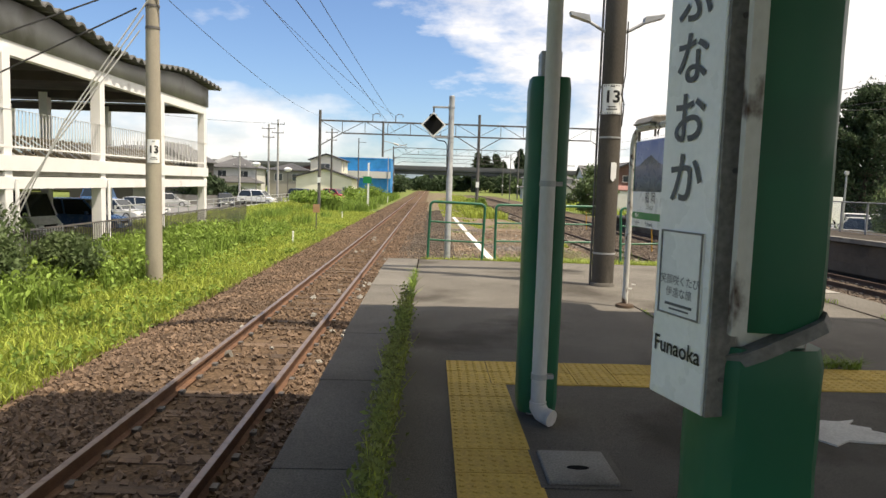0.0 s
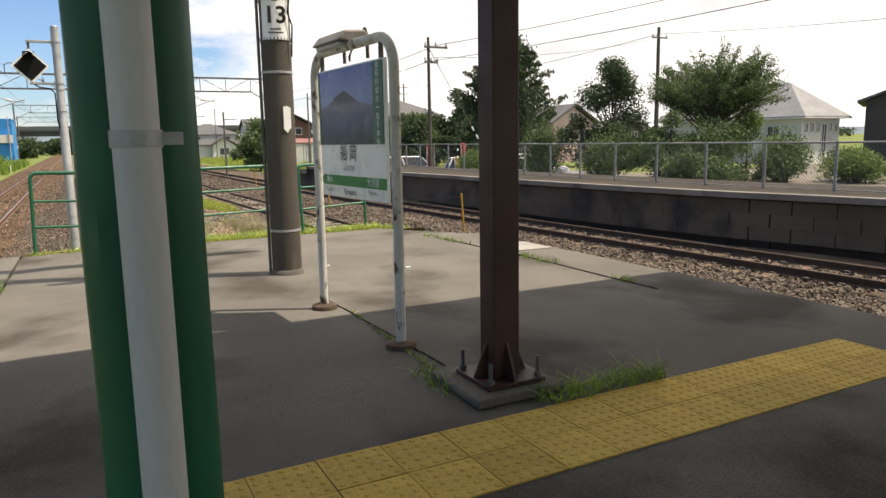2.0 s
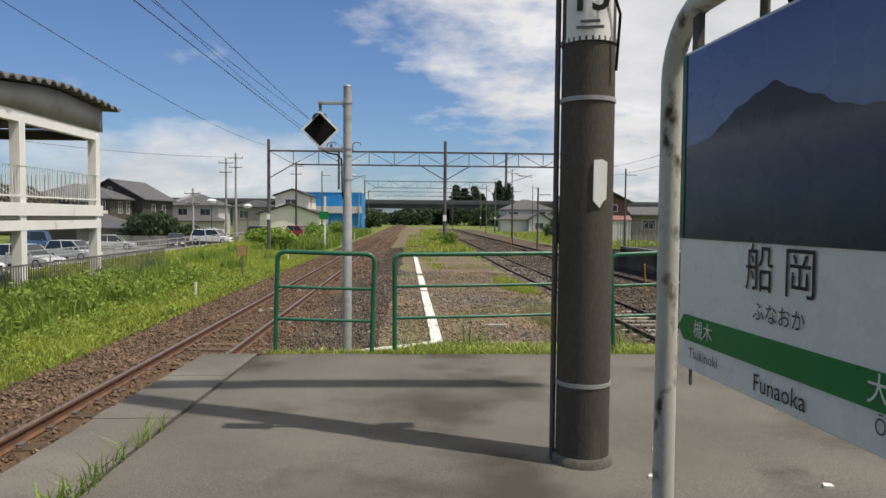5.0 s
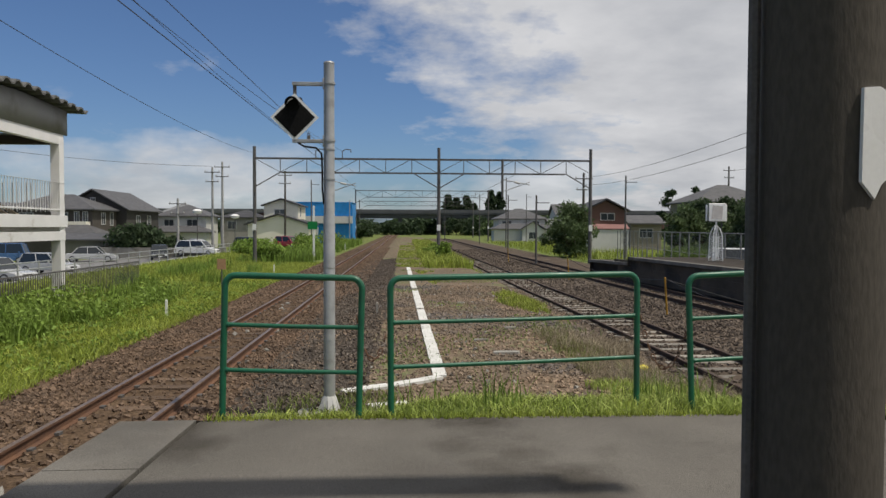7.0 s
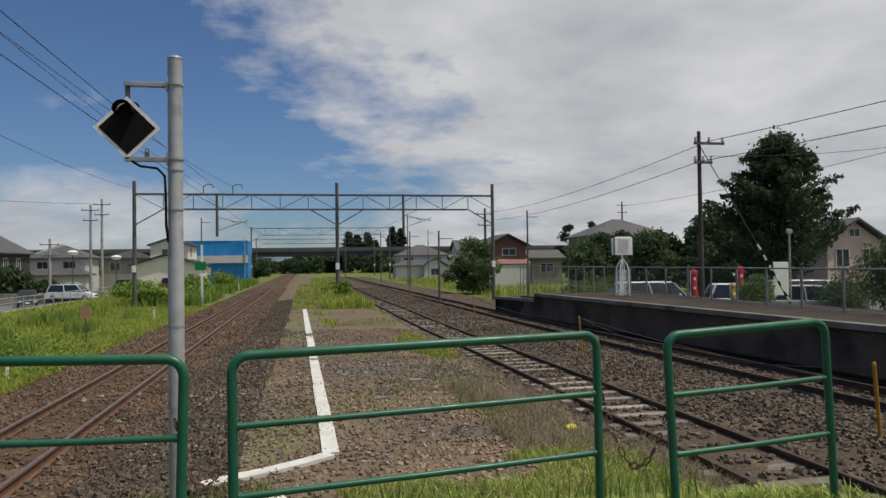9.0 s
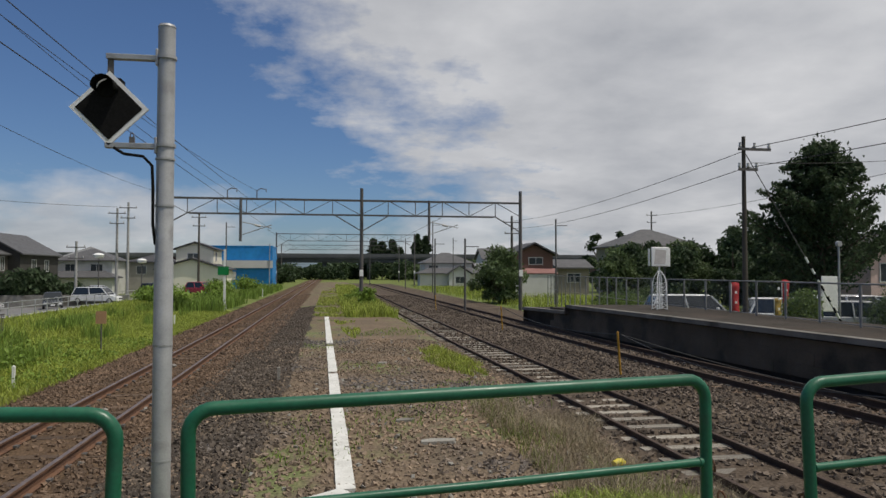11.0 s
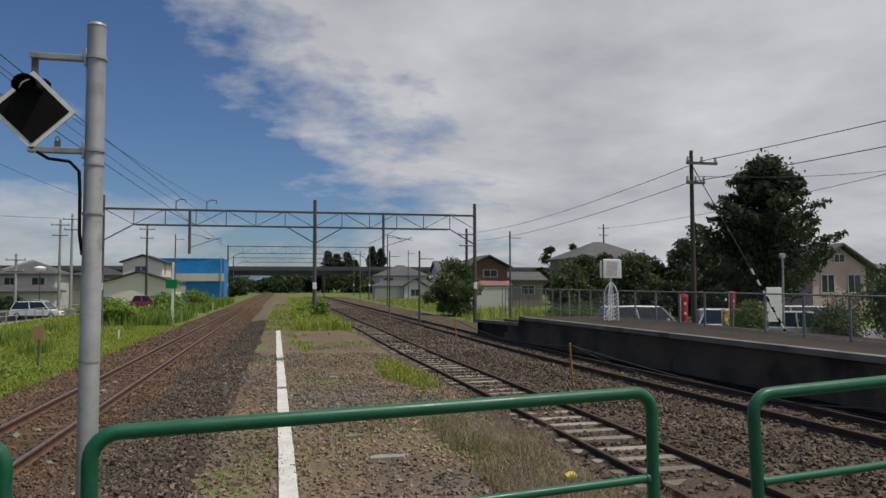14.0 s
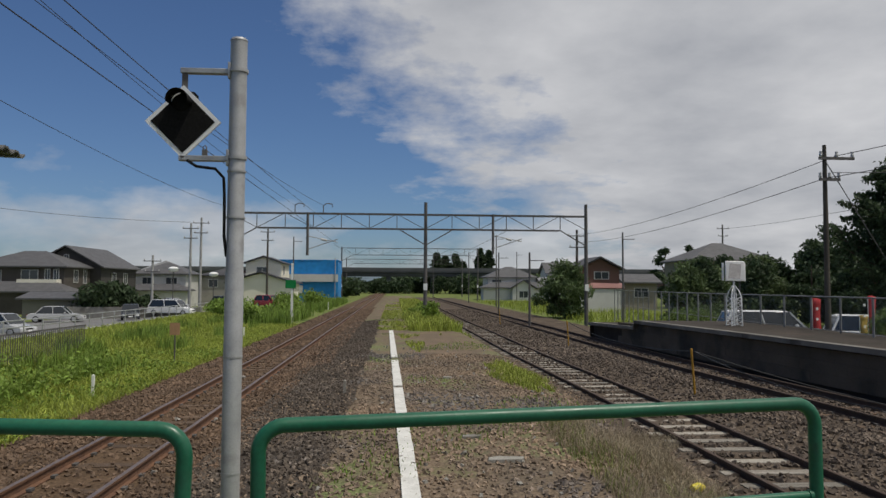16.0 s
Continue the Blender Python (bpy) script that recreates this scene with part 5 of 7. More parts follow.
cover("grass", "grass between the rails and the far yard", blades("grass", scatter(5000, 15.6, 28, 44, 130, left_z, None, 1.2), 0.7, 0.035, 0.6, GRASS))
cover("grass", "low grass spreading over the far yard", blades("grass", scatter(16000, 0.9, 5.5, 36, 110, bed_z, lambda x, y: patchy(0.22, -0.05, 41)(x, y) & (y > 44 + 5 * np.sin(x * 1.7) + 2.5 * np.sin(x * 4.1)), 1.3), 0.16, 0.022, 0.9, GRASS))
cover("grass", "dry bleached weeds beside the siding", blades("grass", scatter(11000, 4.3, 6.3, 15.8, 23.5, bed_z, patchy(0.7, -0.1, 51)), 0.22, 0.004, 1.3, STRAW))
tagged(stones("ballast_stones", 12000, lambda n: scatter(n, 6.0, 12.6, 36, 85, lambda x, y: bed_z(x, y) + 0.012, off_siding_sleepers, 1.4), (0.05, 0.1), STONES_GREY), "grey-brown ballast stones along the distant side tracks", "ballast", kind="stuff")
tagged(stones("ballast_stones", 12000, lambda n: scatter(n, -4.6, -0.2, 34, 90, lambda x, y: bed_z(x, y) + 0.012, off_rails, 1.4), (0.05, 0.1), STONES_RUST), "rust-brown ballast stones along the distant main track", "ballast", kind="stuff")
tagged(stones("white_stones", 70, lambda n: scatter(n, -3.0, -1.2, 9, 32, lambda x, y: bed_z(x, y) + 0.03, off_rails, 1.2), (0.05, 0.11), CONCRETE), "pale stones and rubbish between the rails", "stones", kind="stuff")
tagged(stones("white_stones", 260, lambda n: scatter(n, 0.9, 5.6, 15.5, 40, lambda x, y: bed_z(x, y) + 0.015, None, 1.2), (0.03, 0.065), CONCRETE), "scattered pale stones lying on the brown yard", "stones", kind="stuff")
cover("grass", "strip of grass along the platform end edge", blades("grass", scatter(1600, -0.05, 4.95, 13.6, 13.72, lambda x, y: plat_z(y) - 0.03), 0.09, 0.006, 0.8, GRASS))


def joint_weeds():
    rows = []
    for y in np.arange(2.4, 11.0, 0.02):
        dens = 0.25 + 0.85 * noise.noise((0, y * 1.3, 4)) + (0.3 if 3.0 < y < 6.0 else 0.0)
        if RNG.uniform() < dens:
            for _ in range(3):
                rows.append((-0.083 + RNG.normal() * 0.02, y + RNG.uniform(-0.02, 0.02), plat_z(y) - 0.02))
    b = np.array(rows)
    near = b[:, 1] < 7.4
    cover("joint_weeds", "weeds growing out of the joint along the platform edge", blades("joint_weeds", b[~near], 0.2, 0.006, 0.9, WEED))
    cover("joint_weeds", "tall weeds growing out of the platform joint", blades("joint_weeds", b[near], 0.36, 0.006, 0.4, GRASS))
    sp = b[near][RNG.integers(0, near.sum(), 4200)].copy()
    sp[:, 2] += RNG.uniform(0.05, 0.36, len(sp))
    sp[:, :2] += RNG.normal(size=(len(sp), 2)) * 0.03
    cover("joint_weeds", "feathery weed heads along the platform joint", leaves("joint_weeds", sp, 0.018, GRASS_DRY))


joint_weeds()
cover("grass_tuft", "tuft of grass lying over the tactile strip by the column", blades("grass_tuft", np.concatenate([scatter(300, 2.7, 3.55, 5.6, 5.76, lambda x, y: plat_z(y)), scatter(40, 2.3, 2.4, 5.95, 6.4, lambda x, y: plat_z(y))]), 0.11, 0.005, 2.6, WEED))
cover("grass", "grass in a crack of the platform", blades("grass", scatter(420, 5.12, 5.28, 7.6, 12.4, lambda x, y: plat_z(y), patchy(0.9, -0.05, 21)), 0.07, 0.006, 1.2, WEED))
cover("grass", "moss and grass in a crack behind the sign", blades("grass", np.array([(2.45 + 0.05 * (y - 6.3) + RNG.normal() * 0.012, y, plat_z(y)) for y in RNG.uniform(6.3, 8.1, 160)]), 0.035, 0.005, 1.2, WEED))


# ---- plants ----
def tree(at, height, radius, mat, label, seed, blobs=26, sprays=9000, size=0.16, trunk=0.16, low=0.28, tall=1.0, kind="tree"):
    rnd = np.random.default_rng(seed)
    t = thing("tree", at, label=label, category=kind)
    lo = height * low
    g = Geo()
    g.tube([(0, 0, -0.2), (0.05 * rnd.normal(), 0.05 * rnd.normal(), lo), (0.15 * rnd.normal(), 0.15 * rnd.normal(), height * 0.8)], [trunk, trunk * 0.75, trunk * 0.2], 9)
    centres = []
    for i in range(blobs):
        h = rnd.uniform(0, 1)
        shape = math.sin(math.pi * min(1, 0.12 + 0.88 * h ** 0.8)) ** 0.6
        a, r = rnd.uniform(0, 2 * math.pi), radius * shape * rnd.uniform(0.35, 0.92)
        c = Vector((r * math.cos(a), r * math.sin(a), lo * 0.9 + (height - lo * 0.9) * h * 0.93))
        centres.append((c, radius * rnd.uniform(0.2, 0.4)))
        s = Vector((0, 0, max(lo * 0.7, c.z - radius * 0.6)))
        g.tube([s, s.lerp(c, 0.5) + Vector((0, 0, -0.08 * radius)), c], [trunk * 0.35, trunk * 0.22, trunk * 0.06], 5)
    part("trunk", g, BARK, t, "branching bark-covered trunk")
    pts = []
    for i in range(sprays):
        c, r = centres[rnd.integers(len(centres))]
        d = rnd.normal(size=3)
        d *= r * rnd.uniform(0.35, 1.12) / np.linalg.norm(d)
        pts.append((c.x + d[0], c.y + d[1], c.z + d[2] * 0.85 * tall))
    part("crown", leaves("crown", np.array(pts), size, mat), mat, t)
    return t


def conifer(at, height, radius, mat, label, seed, sprays=9000, size=0.22):
    rnd = np.random.default_rng(seed)
    t = thing("tree", at, label=label, category="tree")
    g = Geo().tube([(0, 0, -0.2), (0, 0, height * 0.6), (0, 0, height)], [0.22, 0.14, 0.02], 9)
    pts = []
    n = 96
    for i in range(n):
        h = 0.12 + 0.86 * i / n
        reach = radius * (1 - h) ** 0.55 * rnd.uniform(0.7, 1.1) * (1.0 if h > 0.25 else 0.85)
        a = rnd.uniform(0, 2 * math.pi)
        tip = Vector((reach * math.cos(a), reach * math.sin(a), height * min(1.0, h + 0.02) + reach * 0.75 * (1 - h)))
        g.tube([(0, 0, height * h), tip * 0.5 + Vector((0, 0, height * h * 0.5 + 0.0)), tip], [0.06, 0.04, 0.015], 5)
        for k in range(sprays // n):
            f = rnd.uniform(0.15, 1.05)
            p = Vector((0, 0, height * h)).lerp(tip, f)
            s = 0.095 * radius * (1.3 - f * 1.08)
            pts.append((p.x + rnd.normal() * s, p.y + rnd.normal() * s, p.z + rnd.normal() * s * 0.7))
    part("trunk", g, BARK, t, "straight bark-covered trunk")
    part("crown", leaves("crown", np.array(pts), size, mat), mat, t)


def shrub(at, w, h, mat, label, seed, n=5200, size=0.06):
    rnd = np.random.default_rng(seed)
    b = thing("shrub", at, label=label, category="shrub")
    stems = Geo()
    c = []
    for i in range(9):
        a, r = rnd.uniform(0, 2 * math.pi), w * 0.32 * rnd.uniform(0.1, 1)
        p = Vector((r * math.cos(a), r * math.sin(a), h * rnd.uniform(0.35, 0.75)))
        c.append(p)
        stems.tube([(0, 0, -0.1), p * 0.5, p], [0.04, 0.03, 0.01], 5)
    part("woody_base", stems, BARK, b)
    pts = []
    for i in range(n):
        p = c[rnd.integers(len(c))]
        d = rnd.normal(size=3)
        d *= rnd.uniform(0.4, 1.1) / np.linalg.norm(d)
        pts.append((p.x + d[0] * w * 0.27, p.y + d[1] * w * 0.27, max(0.02, p.z + d[2] * h * 0.36)))
    part("foliage", leaves("foliage", np.array(pts), size, mat), mat, b)


def feather_tree(at, height, radius, mat, label, seed, sprays=14000, size=0.07, branches=70, low=0.36):
    """A tree whose many limbs fan outward and upward from a short trunk."""
    rnd = np.random.default_rng(seed)
    t = thing("tree", at, label=label, category="tree")
    g = Geo().tube([(0, 0, -0.2), (0.04, 0.02, height * low), (0.0, 0.05, height * 0.72)], [0.17, 0.13, 0.04], 9)
    pts = []
    for i in range(branches):
        a, k = rnd.uniform(0, 2 * math.pi), rnd.uniform(0, 1) ** 0.7
        reach = radius * (0.25 + 0.8 * math.sqrt(k)) * rnd.uniform(0.75, 1.05)
        z1 = height * (1.0 - 0.3 * (reach / radius) ** 2.2) * rnd.uniform(0.82, 1.03)
        s = Vector((0, 0, height * rnd.uniform(low * 0.8, low + 0.16)))
        tip = Vector((reach * math.cos(a), reach * math.sin(a), z1))
        mid = s.lerp(tip, 0.5) + Vector((0, 0, 0.1 * height * rnd.uniform(-0.3, 0.8)))
        g.tube([s, mid, tip], [0.045, 0.028, 0.006], 5)
        for j in range(sprays // branches):
            f = rnd.uniform(0.46, 1.06)
            p = (s.lerp(mid, f * 2) if f < 0.5 else mid.lerp(tip, f * 2 - 1))
            d = radius * 0.1 * (1.25 - f)
            pts.append((p.x + rnd.normal() * d, p.y + rnd.normal() * d, p.z + rnd.normal() * d * 0.8))
    part("trunk", g, BARK, t, "short trunk with fanning limbs")
    part("crown", leaves("crown", np.array(pts), size, mat, -0.2), mat, t)


G0 = -0.34
conifer((28.2, 45.6, G0), 9.7, 4.9, TREE_DARK, "large dark green tree with ragged branches behind the car park", 3, 30000, 0.13)
tree((20.9, 26.2, G0), 5.8, 2.1, TREE_DARK, "rounded dark tree behind the platform fence", 11, 34, 26000, 0.058, 0.14, 0.3)
feather_tree((24.7, 24.2, 0.3), 5.9, 2.7, TREE_MID, "umbrella-shaped tree with feathery branches behind the platform fence", 12, 42000, 0.05, 210, 0.36)
tree((25.6, 23.4, G0), 3.7, 1.5, TREE_LIGHT, "small light green tree beneath a larger tree", 13, 20, 9000, 0.07, 0.09, 0.2)
tree((21.5, 23.6, G0), 3.6, 1.6, TREE_MID, "bushy grey-green tree behind the platform fence", 14, 24, 12000, 0.065, 0.1, 0.1)
tree((31.5, 78, G0), 5.4, 2.9, TREE_MID, "leafy garden tree near the houses", 15, 26, 5200, 0.2, 0.16, 0.2)
tree((36.5, 66, G0), 6.0, 3.2, TREE_DARK, "leafy garden tree near the houses", 16, 26, 5200, 0.22, 0.16, 0.2)
tree((41.5, 60, G0), 5.8, 3.0, TREE_DARK, "dark garden tree near the houses", 17, 26, 5200, 0.22, 0.16, 0.15)
tree((16.4, 71, G0), 4.6, 2.7, TREE_MID, "dark bushy tree beside the railway", 18, 30, 7000, 0.17, 0.15, 0.08)
tree((35.0, 80, G0), 5.7, 2.8, TREE_DARK, "leafy dark tree in front of the tan house", 21, 26, 5200, 0.22, 0.16, 0.12)
tree((38.6, 78, G0), 6.0, 2.8, TREE_DARK, "leafy dark tree in front of the tan house", 22, 26, 5200, 0.22, 0.16, 0.12)
tree((42.0, 76, G0), 7.4, 2.6, TREE_DARK, "tall dark tree beside the tan house", 23, 26, 5600, 0.22, 0.16, 0.12)
for k, (x, y, h, rr) in enumerate(((23.2, 62, 4.2, 2.2), (25.6, 64, 4.8, 2.4), (27.6, 60, 4.6, 2.3), (29.6, 63, 5.3, 2.5), (31.8, 60, 5.4, 2.4), (32.3, 56, 5.6, 2.3), (34.0, 55, 5.0, 2.2))):
    tree((x, y, G0), h, rr, TREE_DARK if k % 3 else SHRUB, "dark leafy tree in the row behind the car park", 300 + k, 24, 6500, 0.17, 0.14, 0.06)
tree((43.8, 118, G0), 9.0, 2.4, TREE_DARK, "distant tree behind roofs", 19, 22, 3000, 0.3, 0.2, 0.2)
tree((48.7, 120, G0), 9.6, 2.2, TREE_DARK, "distant tree behind roofs", 20, 22, 3000, 0.3, 0.2, 0.2)
for k, (x, y, h, r) in enumerate(((17.4, 266, 14.6, 4.0), (20.6, 268, 13.8, 4.0), (24.0, 266, 14.4, 4.2), (27.2, 270, 11.8, 3.4), (33.2, 266, 16.4, 3.4), (36.6, 268, 16.0, 3.8))):
    conifer((x, y, -0.6), h, r, TREE_DARK, "distant dark conifer behind the road bridge", 40 + k, 3600, 0.7)
for k, (x, y, w, h, m) in enumerate(((19.2, 24.5, 2.4, 2.1, SHRUB), (18.2, 27.4, 2.0, 2.3, SHRUB), (22.8, 22.2, 2.6, 2.4, SHRUB), (24.2, 20.3, 2.3, 1.9, TREE_MID), (26.6, 19.2, 2.6, 1.2, TREE_LIGHT), (28.9, 18.2, 2.6, 0.9, TREE_LIGHT), (31.0, 17.6, 2.6, 0.8, TREE_LIGHT), (33.4, 17.0, 2.4, 0.8, TREE_LIGHT), (25.4, 21.6, 2.6, 1.3, SHRUB), (27.8, 20.4, 2.4, 1.2, SHRUB), (20.6, 21.5, 2.0, 1.4, SHRUB), (35.6, 16.6, 2.6, 0.8, TREE_LIGHT), (19.6, 19.4, 1.8, 1.0, SHRUB),
                                       (24.6, 36.5, 3.0, 2.2, SHRUB), (18.4, 34.0, 1.6, 1.5, TREE_LIGHT), (17.5, 48, 3.0, 1.4, TREE_LIGHT), (19.5, 50, 3.0, 1.8, SHRUB))):
    shrub((x, y, ground_z(x, y)), w, h + 0.1, m, "leafy green shrub behind the platform fence", 60 + k)
for k, (x, y, w, h) in enumerate(((-8.6, 14.2, 2.4, 1.55), (-9.9, 15.6, 2.2, 1.6), (-8.4, 16.8, 1.8, 1.2), (-11.2, 17.6, 2.4, 1.7), (-12.2, 20.2, 2.2, 1.4), (-9.6, 19.0, 1.6, 1.0))):
    shrub((x, y, G0), w, h, SHRUB, "dense dark green bramble on the verge", 90 + k, 4200, 0.07)
for k, (x, y, w, h) in enumerate(((-8.8, 62, 3, 1.3), (-7.5, 72, 3.5, 1.2), (-11, 68, 4, 1.6), (-9, 84, 4, 1.8), (-8, 98, 4, 2.2), (-13, 75, 4, 1.4), (-15, 82, 4, 1.3), (3.6, 66, 2, 1.0), (4.2, 58.5, 1.2, 1.5), (4.8, 80, 3, 1.2))):
    shrub((x, y, -0.3), w, h, WEED, "tall green weeds along the railway", 110 + k, 1500, 0.16)
shrub((-27.6, 86.6, -1.1), 6.6, 3.7, TREE_DARK, "large clipped dark green garden bush by the road", 140, 7000, 0.28)
shrub((-24.6, 88.5, -1.1), 2.8, 2.5, TREE_DARK, "clipped dark green garden bush by the road", 141, 4000, 0.25)


# undergrowth and trees that close the view along the line
wood = random.Random(31)
for k in range(26):
    x, y = wood.uniform(-26, 52), wood.uniform(150, 246)
    if -7 < x < 13:
        x += 20 if x > 3 else -18
    shrub((x, y, -0.6), wood.uniform(5, 9), wood.uniform(3, 6.5), wood.choice((TREE_DARK, TREE_MID, SHRUB)), "dark green trees and bushes along the distant railway", 200 + k, 1100, 0.5)
for k in range(22):
    shrub((-24 + 3.2 * k + wood.uniform(-1, 1), wood.uniform(238, 262), -0.6), wood.uniform(5, 8), wood.uniform(3.5, 6.0), TREE_DARK, "dark scrub growing under the distant road bridge", 260 + k, 900, 0.5)
rw = np.random.default_rng(77)
n = 26000
x = rw.uniform(-420, 520, n)
hgt = np.array([7 + 5 * noise.noise((a * 0.03, 0, 0)) + 3 * noise.noise((a * 0.15, 4, 0)) for a in x])
tagged(new("far_woods", leaves("far_woods", np.stack([x, rw.uniform(330, 372, n), hgt * rw.uniform(0, 1, n) ** 0.7 - 0.5], 1), 1.5, TREE_DARK)), "dark belt of distant woods behind the road bridge", "woods", kind="stuff")


# ---- masts, wires and posts ----
def concrete_pole(at, height, r, label, plate=False, arms=(), mat=None, group=""):
    p = thing("utility_pole", at, label=label, category="utility pole", group=group)
    part("shaft", Geo().tube([(0, 0, -0.3), (0, 0, height)], [r, r * 0.62], 16), mat or POLE_CONC, p)
    for z, w, y in arms:
        part("cross_arm", Geo().beam((-w / 2 + y, -0.1, z), (w / 2 + y, -0.1, z), 0.07, 0.09), DARK_STEEL, p)
        for s in (-0.45, 0.0, 0.45):
            part("insulator", Geo().tube([(s * w + y, -0.1, z + 0.04), (s * w + y, -0.1, z + 0.1), (s * w + y, -0.1, z + 0.16), (s * w + y, -0.1, z + 0.22)], [0.03, 0.06, 0.04, 0.05], 7), WHITE_PVC, p)
    if plate:
        number_plate(p, r * 0.9, 2.95, 3.5, 1.6, 22, 0.24)
        for z in (6.1, 6.6):
            part("band", Geo().tube([(0, 0, z - 0.03), (0, 0, z + 0.03)], r * 0.83, 16), DARK_STEEL, p)
    return p


concrete_pole((-6.55, 17.35, G0), 10.5, 0.2, "round beige concrete pole with a white number plate in the grass", True, ((6.82, 1.15, 0.1),))
concrete_pole((15.9, 33.4, 0.9), 6.2, 0.1, "dark weathered utility pole beside the platform fence", False, ((5.75, 1.2, 0.35), (5.05, 0.7, 0.1)), POLE_DARK)
concrete_pole((36.8, 40.0, G0), 10.0, 0.17, "grey concrete utility pole behind the trees", False, ((9.3, 1.4, 0),), POLE_DARK)
for x, y, h in ((-21.0, 92, 10.1), (-19.6, 91, 10.5), (-23.1, 86, 6.4), (-14.6, 104, 10.2), (19.4, 78, 8.2), (50.3, 112, 12.0), (58, 96, 9.4), (-52, 62, 16.2), (19.0, 5.0, 8.0)):
    concrete_pole((x, y, ground_z(x, y)), h, 0.17, "grey concrete utility pole carrying electric wires", False, ((h - 0.6, 1.8, 0), (h - 1.7, 1.5, 0)), POLE_DARK if x > -19 else POLE_GREY, "town utility poles")
gy = thing("guy_wire", label="steel guy wire with a striped black and white sleeve", category="guy wire")
part("wire", Geo().tube([(15.95, 33.45, 6.6), (18.3, 33.55, 2.95)], 0.016, 6), DARK_STEEL, gy)
for k in range(12):
    p, q = Vector((18.3, 33.55, 2.95)), Vector((19.75, 33.6, 0.6))
    part("sleeve_band", Geo().tube([p.lerp(q, k / 12), p.lerp(q, (k + 1) / 12)], 0.04, 8), SIGNAL_BLACK if k % 2 else WHITE_BOARD, gy)


def truss_gantry(y, posts, z_top, z_beam, depth, label, seed, bay=1.87, r=0.14):
    g = thing("catenary_gantry", (0, y, 0), label=label, category="gantry", group="catenary gantries")
    for x in posts:
        mast = part("mast", Geo().tube([(x, 0, -0.5), (x, 0, z_top)], [r, r * 0.8], 14), DARK_STEEL, g)
        part("plate", Geo().box(x - 0.13, -r - 0.03, 2.1, x + 0.13, -r - 0.01, 2.55), WHITE_BOARD, mast, "small white plate")
    x0, x1 = posts[0], posts[-1]
    for dy in (-0.25, 0.25):
        part("top_chord", Geo().beam((x0, dy, z_beam), (x1, dy, z_beam), 0.07, 0.09), DARK_STEEL, g)
        part("bottom_chord", Geo().beam((x0 + 1.88, dy, z_beam - depth), (x1 - 1.88, dy, z_beam - depth), 0.06, 0.08), DARK_STEEL, g)
    n = max(4, round((x1 - x0) / bay))
    for i in range(n + 1):
        x = x0 + (x1 - x0) * i / n
        if 0 < i < n:
            part("strut", Geo().beam((x, -0.25, z_beam), (x, -0.25, z_beam - depth), 0.05, 0.05), DARK_STEEL, g)
        if i < n:
            xn = x0 + (x1 - x0) * (i + 1) / n
            a, b = (z_beam - depth, z_beam) if i % 2 else (z_beam, z_beam - depth)
            part("diagonal", Geo().beam((x, -0.25, a), (xn, -0.25, b), 0.04, 0.04), DARK_STEEL, g)
    for k, x in enumerate(posts):
        for s in (-1, 1):
            if (k == 0 and s < 0) or (k == len(posts) - 1 and s > 0):
                continue
            part("brace", Geo().beam((x, -0.25, z_beam - depth - 1.1), (x + s * 1.88, -0.25, z_beam - depth), 0.07, 0.07), DARK_STEEL, g)
    return g


ga = truss_gantry(59.3, (-9.25, 3.95, 15.1), 8.1, 7.25, 1.0, "grey steel truss gantry spanning the tracks", 1)
for x, zb in ((-4.0, 4.4), (8.55, 4.55)):
    part("drop_arm", Geo().tube([(x, -0.3, 7.3), (x, -0.3, zb)], 0.09, 10), DARK_STEEL, ga)
    part("cantilever", Geo().tube([(x, -0.3, zb + 1.3), (x + 2.0, -0.3, zb + 0.9)], 0.03, 8), GALV, ga)
    part("cantilever", Geo().tube([(x, -0.3, zb + 0.4), (x + 2.0, -0.3, zb + 1.1)], 0.03, 8), GALV, ga)
    part("insulator", Geo().tube([(x + 0.9, -0.3, zb + 1.1), (x + 1.3, -0.3, zb + 1.0)], 0.08, 8), WHITE_PVC, ga)
for x in (-4.9, -3.0):
    part("horn", Geo().tube([(x, 0, 7.25), (x, 0, 7.8), (x + 0.25, 0, 7.95), (x + 0.6, 0, 7.9), (x + 0.6, 0, 7.7)], 0.035, 7), DARK_STEEL, ga)
truss_gantry(135, (-7.3, 16.6), 9.1, 8.9, 1.2, "distant steel truss gantry over the tracks", 2, 2.4)
truss_gantry(188, (-10.0, 19.0), 9.2, 8.9, 1.1, "distant steel truss gantry over the tracks", 3, 2.6)
for x, y, h in ((-9.0, 88, 7.6), (10.2, 54.5, 4.5), (18.6, 62, 6.4), (11.5, 76, 5.5), (14.2, 96, 8.6), (13.2, 118, 7.5), (9.0, 140, 8.0), (22, 126, 8)):
    m = thing("steel_mast", (x, y, -0.4), label="slim dark steel mast beside the tracks", category="mast", group="line masts")
    part("shaft", Geo().tube([(0, 0, 0), (0, 0, h + 0.4)], [0.08, 0.06], 10), DARK_STEEL, m)
    part("bracket", Geo().beam((0, 0, h - 0.1), (0.9, 0, h - 0.1), 0.05, 0.05), DARK_STEEL, m)


def wire(a, b, sag, r, label, name="overhead_wire"):
    a, b = Vector(a), Vector(b)
    path = [a.lerp(b, t) + Vector((0, 0, -sag * 4 * t * (1 - t))) for t in np.linspace(0, 1, 17)]
    solo(name, Geo().tube(path, r, 5), WIRE, label, "wire", "overhead wires")


